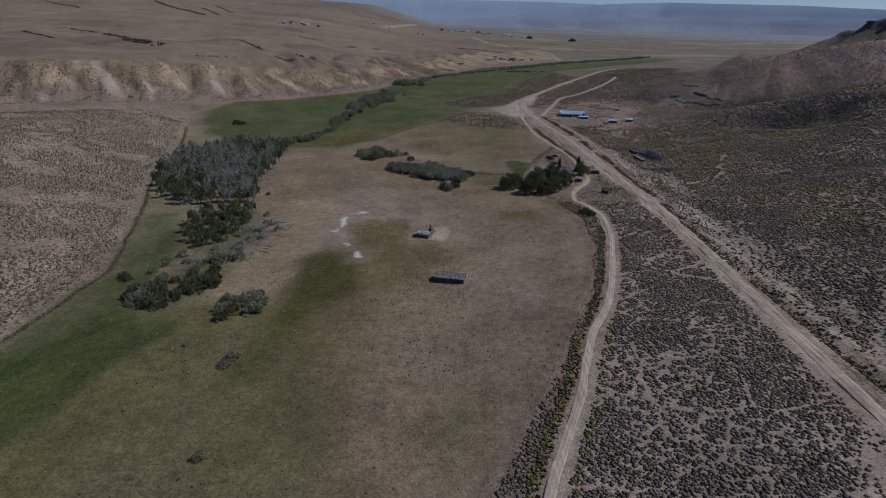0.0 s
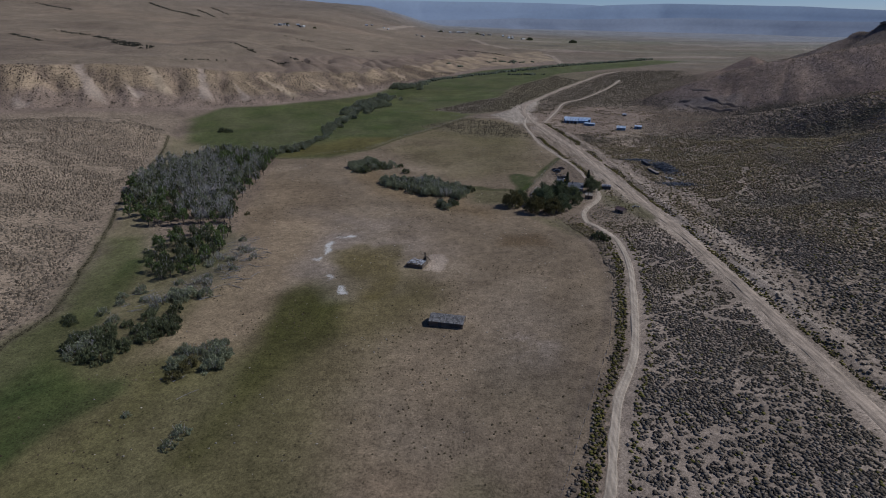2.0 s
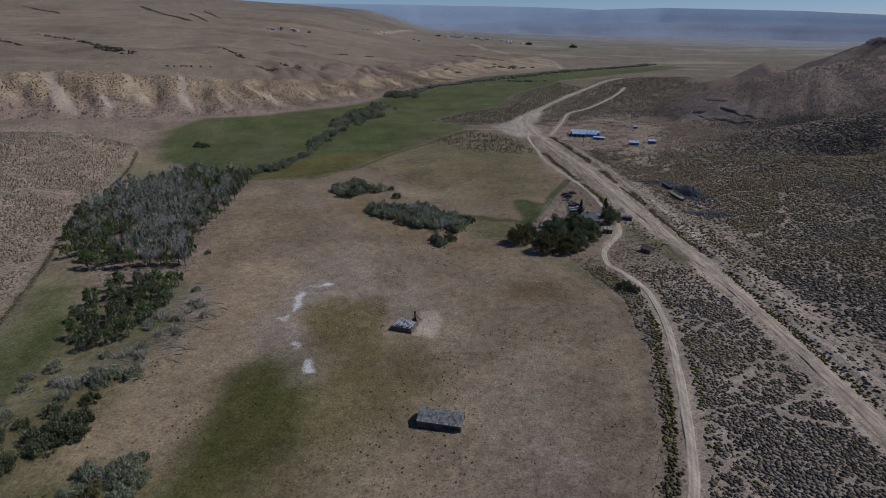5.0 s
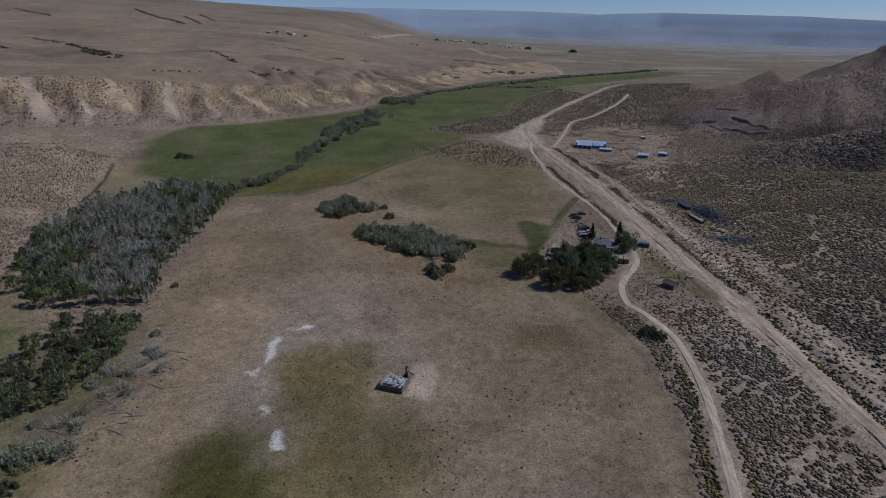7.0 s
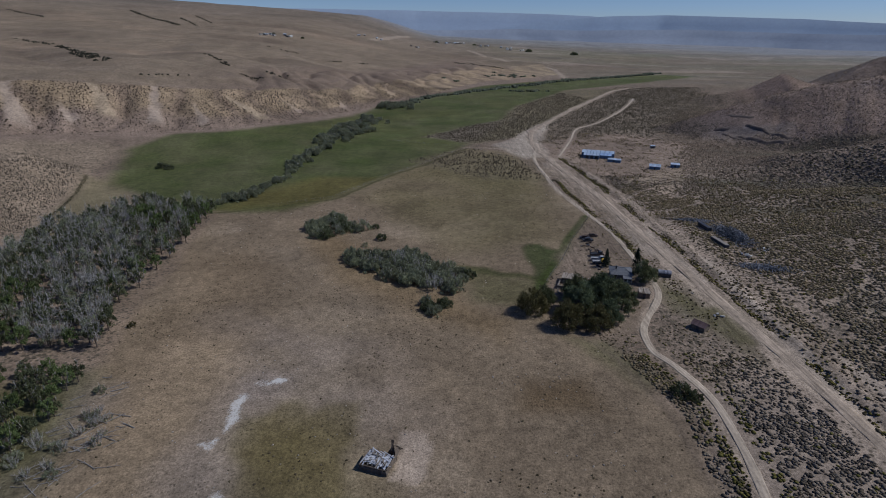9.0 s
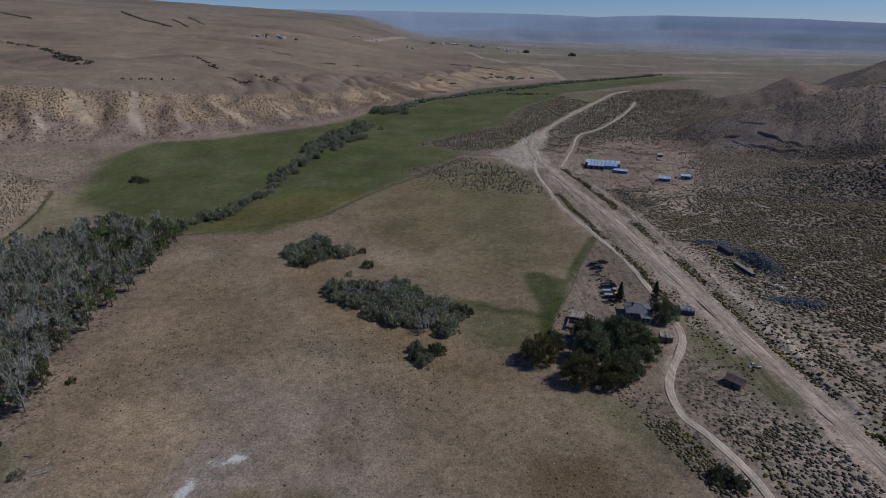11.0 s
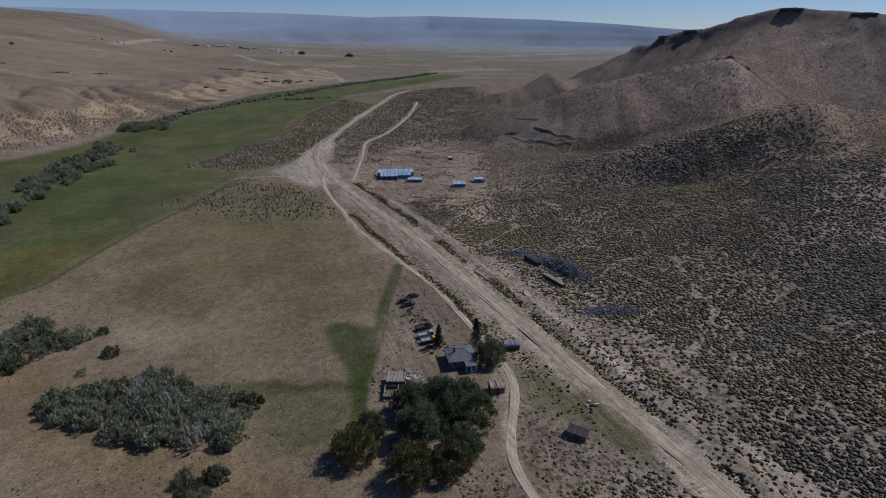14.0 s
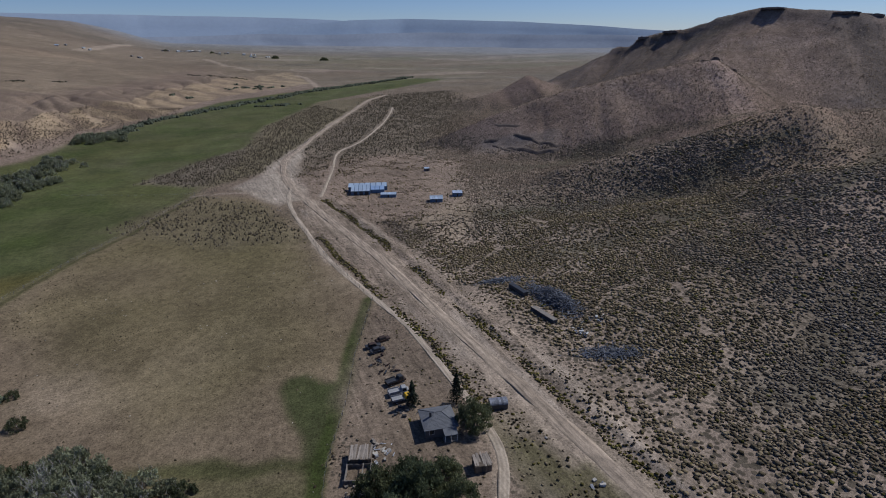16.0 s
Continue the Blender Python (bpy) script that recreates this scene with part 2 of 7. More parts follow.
# ---- materials ----
def material(name, colour, roughness=0.9, metal=0.0, vary=0.25, size=1.0, bump=0.0, spread=0.0, second=None, specular=0.2, attribute=""):
    """A rough procedural surface: a base colour broken up at two scales, with a slight relief."""
    m = bpy.data.materials.new(name)
    m.use_nodes = True
    tree = m.node_tree
    n, l = tree.nodes, tree.links
    b = n["Principled BSDF"]
    b.inputs["Roughness"].default_value, b.inputs["Metallic"].default_value = roughness, metal
    b.inputs["Specular IOR Level"].default_value = specular
    where = n.new("ShaderNodeTexCoord")
    big, small = n.new("ShaderNodeTexNoise"), n.new("ShaderNodeTexNoise")
    for node, scale, detail in ((big, 0.35 / size, 4), (small, 3.0 / size, 6)):
        node.inputs["Scale"].default_value, node.inputs["Detail"].default_value = scale, detail
        l.new(where.outputs["Object"], node.inputs["Vector"])
    add = n.new("ShaderNodeMath")
    add.operation = "ADD"
    l.new(big.outputs["Fac"], add.inputs[0])
    l.new(small.outputs["Fac"], add.inputs[1])
    span = n.new("ShaderNodeMapRange")
    span.inputs["From Min"].default_value, span.inputs["From Max"].default_value = 0.7, 1.3
    span.inputs["To Min"].default_value, span.inputs["To Max"].default_value = 1 - vary, 1 + vary
    l.new(add.outputs[0], span.inputs["Value"])
    value = span.outputs[0]
    if spread:
        info = n.new("ShaderNodeObjectInfo")
        r = n.new("ShaderNodeMapRange")
        r.inputs["To Min"].default_value, r.inputs["To Max"].default_value = 1 - spread, 1 + spread
        l.new(info.outputs["Random"], r.inputs["Value"])
        mul = n.new("ShaderNodeMath")
        mul.operation = "MULTIPLY"
        l.new(value, mul.inputs[0])
        l.new(r.outputs[0], mul.inputs[1])
        value = mul.outputs[0]
    base = n.new("ShaderNodeMix")
    base.data_type = "RGBA"
    base.inputs["A"].default_value = (*colour, 1)
    base.inputs["B"].default_value = (*(second or colour), 1)
    l.new(big.outputs["Fac"], base.inputs["Factor"])
    out = base.outputs["Result"]
    if attribute:
        at = n.new("ShaderNodeAttribute")
        at.attribute_name = attribute
        out = at.outputs["Color"]
    scale = n.new("ShaderNodeVectorMath")
    scale.operation = "SCALE"
    l.new(out, scale.inputs[0])
    l.new(value, scale.inputs["Scale"])
    l.new(scale.outputs[0], b.inputs["Base Color"])
    if bump:
        bp = n.new("ShaderNodeBump")
        bp.inputs["Strength"].default_value, bp.inputs["Distance"].default_value = 0.7, bump
        l.new(small.outputs["Fac"], bp.inputs["Height"])
        l.new(bp.outputs[0], b.inputs["Normal"])
    return m


def foliage(name, colour, second, through_light=0.25, attribute=""):
    m = material(name, colour, 0.9, vary=0.3, size=1.2, second=second, specular=0.06, spread=0.0 if attribute else 0.22, attribute=attribute)
    n, l = m.node_tree.nodes, m.node_tree.links
    b = n["Principled BSDF"]
    col = b.inputs["Base Color"].links[0].from_socket
    isle = n.new("ShaderNodeNewGeometry")
    r = n.new("ShaderNodeMapRange")
    r.inputs["To Min"].default_value, r.inputs["To Max"].default_value = 0.65, 1.35
    l.new(isle.outputs["Random Per Island"], r.inputs["Value"])
    s = n.new("ShaderNodeVectorMath")
    s.operation = "SCALE"
    l.new(col, s.inputs[0])
    l.new(r.outputs[0], s.inputs["Scale"])
    l.new(s.outputs[0], b.inputs["Base Color"])
    t = n.new("ShaderNodeBsdfTranslucent")
    l.new(s.outputs[0], t.inputs["Color"])
    mix = n.new("ShaderNodeMixShader")
    mix.inputs["Fac"].default_value = through_light
    l.new(b.outputs[0], mix.inputs[1])
    l.new(t.outputs[0], mix.inputs[2])
    l.new(mix.outputs[0], n["Material Output"].inputs["Surface"])
    return m


def ground_material():
    """Soil and grass colours from the sheet, with mottling, pebbles and small far-off scrub."""
    m = bpy.data.materials.new("open_ground")
    m.use_nodes = True
    n, l = m.node_tree.nodes, m.node_tree.links
    b = n["Principled BSDF"]
    b.inputs["Roughness"].default_value, b.inputs["Specular IOR Level"].default_value = 0.95, 0.1
    where = n.new("ShaderNodeTexCoord")

    def noise_of(scale, detail, rough_=0.6):
        t = n.new("ShaderNodeTexNoise")
        t.inputs["Scale"].default_value, t.inputs["Detail"].default_value, t.inputs["Roughness"].default_value = scale, detail, rough_
        l.new(where.outputs["Object"], t.inputs["Vector"])
        return t.outputs["Fac"]

    def ranged(v, a, b_, c, d):
        r = n.new("ShaderNodeMapRange")
        for key, val in (("From Min", a), ("From Max", b_), ("To Min", c), ("To Max", d)):
            r.inputs[key].default_value = val
        l.new(v, r.inputs["Value"])
        return r.outputs[0]

    def math2(op, a, c):
        k = n.new("ShaderNodeMath")
        k.operation = op
        for i, v in enumerate((a, c)):
            if isinstance(v, (int, float)):
                k.inputs[i].default_value = v
            else:
                l.new(v, k.inputs[i])
        return k.outputs[0]

    soil = n.new("ShaderNodeAttribute")
    soil.attribute_name = "soil"
    brush = n.new("ShaderNodeAttribute")
    brush.attribute_name = "brush"
    large = math2("MULTIPLY", ranged(noise_of(0.045, 5), 0.3, 0.7, 0.80, 1.2), ranged(noise_of(0.011, 4), 0.3, 0.7, 0.86, 1.14))
    middle = ranged(noise_of(0.4, 5, 0.7), 0.3, 0.7, 0.70, 1.3)
    fine_noise = noise_of(1.9, 5, 0.75)
    fine = ranged(fine_noise, 0.3, 0.7, 0.48, 1.52)
    value = math2("MULTIPLY", math2("MULTIPLY", large, middle), fine)
    # wheel marks and washed streaks on bare ground, drawn out along the valley
    drawn = n.new("ShaderNodeMapping")
    drawn.inputs["Scale"].default_value = (1.0, 0.09, 1.0)
    l.new(where.outputs["Object"], drawn.inputs["Vector"])
    lines = n.new("ShaderNodeTexNoise")
    lines.inputs["Scale"].default_value, lines.inputs["Detail"].default_value, lines.inputs["Roughness"].default_value = 0.75, 5, 0.65
    l.new(drawn.outputs[0], lines.inputs["Vector"])
    mark = n.new("ShaderNodeAttribute")
    mark.attribute_name = "streak"
    pull = n.new("ShaderNodeMix")
    pull.inputs["A"].default_value = 1.0
    l.new(mark.outputs["Fac"], pull.inputs["Factor"])
    l.new(ranged(lines.outputs["Fac"], 0.33, 0.67, 0.62, 1.32), pull.inputs["B"])
    value = math2("MULTIPLY", value, pull.outputs["Result"])
    s = n.new("ShaderNodeVectorMath")
    s.operation = "SCALE"
    l.new(soil.outputs["Color"], s.inputs[0])
    l.new(value, s.inputs["Scale"])
    # scrub spots
    cells = n.new("ShaderNodeTexVoronoi")
    cells.inputs["Scale"].default_value = 0.72
    l.new(where.outputs["Object"], cells.inputs["Vector"])
    wide = noise_of(0.22, 3)
    reach = math2("MULTIPLY", brush.outputs["Fac"], ranged(wide, 0.3, 0.7, 0.42, 0.85))
    spot = n.new("ShaderNodeMapRange")
    spot.interpolation_type = "SMOOTHSTEP"
    l.new(math2("SUBTRACT", cells.outputs["Distance"], reach), spot.inputs["Value"])
    for key, val in (("From Min", -0.12), ("From Max", 0.10), ("To Min", 1.0), ("To Max", 0.0)):
        spot.inputs[key].default_value = val
    mix = n.new("ShaderNodeMix")
    mix.data_type = "RGBA"
    l.new(math2("MULTIPLY", spot.outputs[0], math2("MINIMUM", math2("MULTIPLY", brush.outputs["Fac"], 4.0), 1.0)), mix.inputs["Factor"])
    l.new(s.outputs[0], mix.inputs["A"])
    tuft = n.new("ShaderNodeMix")
    tuft.data_type = "RGBA"
    tuft.inputs["A"].default_value, tuft.inputs["B"].default_value = (0.080, 0.066, 0.049, 1), (0.140, 0.114, 0.084, 1)
    each = n.new("ShaderNodeSeparateColor")
    l.new(cells.outputs["Color"], each.inputs[0])
    l.new(each.outputs[0], tuft.inputs["Factor"])
    l.new(tuft.outputs["Result"], mix.inputs["B"])
    # straw tufts and dark litter at the scale of a hand's reach
    litter = n.new("ShaderNodeTexVoronoi")
    litter.inputs["Scale"].default_value, litter.inputs["Randomness"].default_value = 0.95, 1.0
    l.new(where.outputs["Object"], litter.inputs["Vector"])
    dot = ranged(litter.outputs["Distance"], 0.12, 0.30, 0.5, 1.0)
    patchy = ranged(noise_of(0.11, 4), 0.40, 0.6, 0.2, 1.0)
    weak = n.new("ShaderNodeMix")
    weak.inputs["A"].default_value = 1.0
    l.new(patchy, weak.inputs["Factor"])
    l.new(dot, weak.inputs["B"])
    s2 = n.new("ShaderNodeVectorMath")
    s2.operation = "SCALE"
    l.new(mix.outputs["Result"], s2.inputs[0])
    l.new(weak.outputs["Result"], s2.inputs["Scale"])
    # salt crust
    crust = n.new("ShaderNodeAttribute")
    crust.attribute_name = "salt"
    edge = noise_of(1.5, 6, 0.9)
    on = ranged(math2("SUBTRACT", crust.outputs["Fac"], edge), -0.06, 0.10, 0.0, 0.85)
    white = n.new("ShaderNodeMix")
    white.data_type = "RGBA"
    l.new(on, white.inputs["Factor"])
    l.new(s2.outputs[0], white.inputs["A"])
    white.inputs["B"].default_value = (0.62, 0.60, 0.57, 1)
    l.new(white.outputs["Result"], b.inputs["Base Color"])
    bump = n.new("ShaderNodeBump")
    bump.inputs["Strength"].default_value, bump.inputs["Distance"].default_value = 0.6, 0.25
    l.new(math2("ADD", fine_noise, math2("MULTIPLY", spot.outputs[0], brush.outputs["Fac"])), bump.inputs["Height"])
    l.new(bump.outputs[0], b.inputs["Normal"])
    return m


M_GROUND = ground_material()
M_ROAD = material("packed_dirt", (0.45, 0.372, 0.29), 0.95, vary=0.22, size=1.6, bump=0.04, second=(0.39, 0.318, 0.245))
def draw_out(m, low, high):
    """Wheel marks drawn out along the valley over a road's colour."""
    n, l = m.node_tree.nodes, m.node_tree.links
    b = n["Principled BSDF"]
    col = b.inputs["Base Color"].links[0].from_socket
    where, squeeze, lines = n.new("ShaderNodeTexCoord"), n.new("ShaderNodeMapping"), n.new("ShaderNodeTexNoise")
    squeeze.inputs["Scale"].default_value = (1.0, 0.07, 1.0)
    lines.inputs["Scale"].default_value, lines.inputs["Detail"].default_value, lines.inputs["Roughness"].default_value = 1.3, 4, 0.65
    l.new(where.outputs["Object"], squeeze.inputs["Vector"])
    l.new(squeeze.outputs[0], lines.inputs["Vector"])
    r, s = n.new("ShaderNodeMapRange"), n.new("ShaderNodeVectorMath")
    for key, val in (("From Min", 0.35), ("From Max", 0.65), ("To Min", low), ("To Max", high)):
        r.inputs[key].default_value = val
    l.new(lines.outputs["Fac"], r.inputs["Value"])
    s.operation = "SCALE"
    l.new(col, s.inputs[0])
    l.new(r.outputs[0], s.inputs["Scale"])
    l.new(s.outputs[0], b.inputs["Base Color"])


draw_out(M_ROAD, 0.74, 1.18)
M_WASH_ROAD = material("rutted_stony_dirt", (0.385, 0.308, 0.238), 0.95, vary=0.34, size=0.9, bump=0.07, second=(0.32, 0.252, 0.192))
draw_out(M_WASH_ROAD, 0.62, 1.30)
M_SAGE = foliage("sagebrush", (0.07, 0.062, 0.045), (0.05, 0.045, 0.035), 0.3, attribute="tone")
M_LEAF_DARK = foliage("dark_leaves", (0.142, 0.154, 0.084), (0.100, 0.112, 0.060), 0.38)
M_LEAF_BIG = foliage("cottonwood_leaves", (0.165, 0.190, 0.108), (0.108, 0.132, 0.074), 0.38)
M_LEAF_WILLOW = foliage("willow_leaves", (0.300, 0.310, 0.205), (0.205, 0.220, 0.138), 0.4)
M_LEAF_LUSH = foliage("fresh_green_leaves", (0.155, 0.195, 0.075), (0.105, 0.138, 0.054))
M_LEAF_OLIVE = foliage("olive_leaves", (0.150, 0.132, 0.060), (0.108, 0.100, 0.046))
M_LEAF_CONIFER = foliage("conifer_needles", (0.056, 0.066, 0.044), (0.042, 0.050, 0.034), 0.1)
M_TWIG = material("grey_dead_twigs", (0.40, 0.375, 0.345), 0.9, vary=0.25, size=1.0, second=(0.31, 0.30, 0.29))
M_FALLEN = material("grey_fallen_wood", (0.36, 0.335, 0.31), 0.95, vary=0.3, size=0.6, second=(0.17, 0.16, 0.15))
M_BARK = material("grey_brown_bark", (0.13, 0.105, 0.085), 0.95, vary=0.35, size=0.4, bump=0.03)
M_WOOD = material("weathered_boards", (0.24, 0.215, 0.195), 0.9, vary=0.35, size=0.5, bump=0.02, spread=0.25, second=(0.15, 0.135, 0.12))
M_LOG = material("old_logs", (0.15, 0.12, 0.095), 0.95, vary=0.35, size=0.4, bump=0.03, spread=0.2)
M_SHINGLE = material("grey_shingle_roof", (0.215, 0.205, 0.20), 0.9, vary=0.4, size=0.5, bump=0.02, spread=0.5, second=(0.13, 0.125, 0.125))
M_HOUSE_ROOF = material("dark_grey_house_shingles", (0.125, 0.13, 0.145), 0.85, vary=0.22, size=0.5, bump=0.02, spread=0.12)
M_PLANK = material("sun_bleached_planks", (0.36, 0.31, 0.265), 0.9, vary=0.3, size=0.5, bump=0.02, spread=0.25, second=(0.25, 0.215, 0.185))
M_TIN = material("galvanised_roof", (0.44, 0.53, 0.64), 0.4, 0.2, vary=0.12, size=2.0, spread=0.12, specular=0.5)
M_TIN_BLUE = material("blue_painted_steel", (0.10, 0.17, 0.28), 0.45, 0.1, vary=0.15, size=2.0, specular=0.5)
M_RUST = material("rusty_roof", (0.17, 0.105, 0.10), 0.7, 0.2, vary=0.35, size=0.8, bump=0.01, spread=0.2, second=(0.11, 0.085, 0.09))
M_SCRAP = material("grey_blue_scrap", (0.20, 0.21, 0.25), 0.6, 0.3, vary=0.45, size=1.0, spread=0.45)
M_ROCK = material("dark_cap_rock", (0.150, 0.118, 0.100), 0.95, vary=0.35, size=6.0, bump=0.3)
M_STONE = material("pale_stone", (0.42, 0.39, 0.35), 0.9, vary=0.2, size=0.5, bump=0.03, spread=0.2)
M_GLASS = material("dark_window_glass", (0.02, 0.025, 0.03), 0.1, specular=0.6, vary=0.1)
M_WHITE = material("faded_white_paint", (0.62, 0.61, 0.58), 0.6, vary=0.12, size=0.6, specular=0.4)
M_YELLOW = material("yellow_machine_paint", (0.62, 0.38, 0.03), 0.5, vary=0.15, size=0.6, specular=0.4)
M_DARKPAINT = material("dark_faded_paint", (0.045, 0.047, 0.055), 0.5, vary=0.3, size=0.8, spread=0.3, specular=0.4)
M_MAROON = material("rust_red_paint", (0.060, 0.040, 0.034), 0.65, vary=0.3, size=0.8, spread=0.2)
M_RUBBER = material("black_rubber", (0.02, 0.02, 0.02), 0.8, vary=0.1)
M_WALL = material("grey_stucco_wall", (0.135, 0.13, 0.132), 0.9, vary=0.15, size=1.0, bump=0.01)
# far relief with the haze of distance painted into its base colours
M_FOOTHILL = material("haze_greyed_foothills", (0.275, 0.31, 0.375), 1.0, vary=0.08, size=60.0, specular=0.0)
M_RIDGE_FAR = material("haze_paled_far_mountains", (0.300, 0.362, 0.462), 1.0, vary=0.04, size=80.0, specular=0.0)
M_RIDGE = material("haze_blued_ridge", (0.285, 0.350, 0.450), 1.0, vary=0.05, size=60.0, specular=0.0)

# ---- helpers for meshes ----
def mesh_from(name, verts, faces, mat, smooth_faces=False):
    """One mesh from arrays of corners and of triangles or quads."""
    me = bpy.data.meshes.new(name)
    v = np.asarray(verts, dtype=np.float32)
    f = np.asarray(faces, dtype=np.int32)
    me.vertices.add(len(v))
    me.vertices.foreach_set("co", v.ravel())
    me.loops.add(f.size)
    me.loops.foreach_set("vertex_index", f.ravel())
    me.polygons.add(len(f))
    me.polygons.foreach_set("loop_start", np.arange(0, f.size, f.shape[1], dtype=np.int32))
    if smooth_faces:
        me.polygons.foreach_set("use_smooth", np.ones(len(f), dtype=bool))
    me.materials.append(mat)
    me.update(calc_edges=True)
    me.validate()
    return me


def part(name, bm, mat, parent=None, label=""):
    """Links a bmesh as one mesh object under a thing or a part."""
    me = bpy.data.meshes.new(name)
    bm.normal_update()
    bm.to_mesh(me)
    bm.free()
    me.materials.append(mat)
    ob = new(name, me)
    if parent:
        ob.parent = parent
    if label:
        ob["label"] = label
    return ob


def thing(name, m, label, category, group="", kind=""):
    ob = new(name)
    ob.empty_display_size = 0.3
    ob.matrix_world = m
    return tagged(ob, label, category, group, kind)


def on_ground(x, y, turn=0.0, size=1.0, sink=0.0):
    return pose(x, y, float(height(x, y)) - sink, 0, 0, turn) @ Matrix.Scale(size, 4)


def box(bm, x0, y0, z0, x1, y1, z1, m=None):
    vs = [bm.verts.new(Vector(c)) for c in ((x0, y0, z0), (x1, y0, z0), (x1, y1, z0), (x0, y1, z0), (x0, y0, z1), (x1, y0, z1), (x1, y1, z1), (x0, y1, z1))]
    if m is not None:
        for v in vs:
            v.co = m @ v.co
    for f in ((3, 2, 1, 0), (4, 5, 6, 7), (0, 1, 5, 4), (1, 2, 6, 5), (2, 3, 7, 6), (3, 0, 4, 7)):
        bm.faces.new([vs[i] for i in f])
    return vs


def tube(bm, pts, radii, sides=6):
    rings = []
    for i, (p, r) in enumerate(zip(pts, radii)):
        p = Vector(p)
        a, b = Vector(pts[max(i - 1, 0)]), Vector(pts[min(i + 1, len(pts) - 1)])
        q = (b - a).to_track_quat("Z", "Y")
        rings.append([bm.verts.new(p + q @ Vector((r * math.cos(2 * math.pi * k / sides), r * math.sin(2 * math.pi * k / sides), 0))) for k in range(sides)])
    for a, b in zip(rings[:-1], rings[1:]):
        for k in range(sides):
            bm.faces.new((a[k], a[(k + 1) % sides], b[(k + 1) % sides], b[k]))
    bm.faces.new(rings[0][::-1])
    bm.faces.new(rings[-1])


def inside(x, y, pts, soft=6.0):
    """1 inside a plan polygon, 0 outside, with a soft edge."""
    inn = np.zeros(np.shape(x), bool)
    for a, b in zip(pts, pts[1:] + pts[:1]):
        cross = (a[1] > y) != (b[1] > y)
        with np.errstate(divide="ignore", invalid="ignore"):
            inn ^= cross & (x < (b[0] - a[0]) * (y - a[1]) / (b[1] - a[1] + 1e-12) + a[0])
    d = line_near(x, y, pts + pts[:1])[0]
    return smooth(0.5 + np.where(inn, d, -d) / (2 * soft))


# ---- plan of the ground cover ----
TRACK = [(10, 30), (14, 55), (20, 76), (25, 88), (33, 107), (41, 130), (51, 150), (60, 178), (67, 205), (69.5, 228), (66.5, 243), (63.2, 252), (64.8, 264), (72.3, 276.5), (77.3, 286), (79.2, 296), (79.6, 312), (79.6, 335), (79.2, 350), (76.2, 368), (70, 418), (69, 480), (71, 510), (76, 532)]
MAIN = [(95, -60), (95, 60), (95, 106), (97, 166), (98, 216), (97, 250), (95, 288), (93, 320), (91, 352), (89, 400), (85, 441), (79, 503), (77, 540), (79, 577), (88, 620), (104, 655), (140, 735), (204, 864), (262, 980), (306, 1035)]
SIDE_TRACK = [(262, 880), (241, 828), (205, 750), (159, 667), (129, 627), (111, 572), (96, 528), (88, 505)]
FIELD_EDGE = [(-8, 40), (10, 78), (18, 91), (28, 115), (40, 142), (50, 165), (59, 194), (60, 225), (54, 250), (48, 262)]
FENCE_LINE = [(39, 288), (43, 300), (52, 318), (60, 338), (75, 369)]
CREEK = [(-118, 385), (-100, 412), (-96, 449), (-92, 504), (-86, 570), (-76, 640), (-64, 715), (-40, 815), (-5, 900), (65, 975), (232, 1165), (480, 1375)]
MEADOW_EDGE = [(-110, 380), (-54, 408), (-27, 460), (24, 545)]
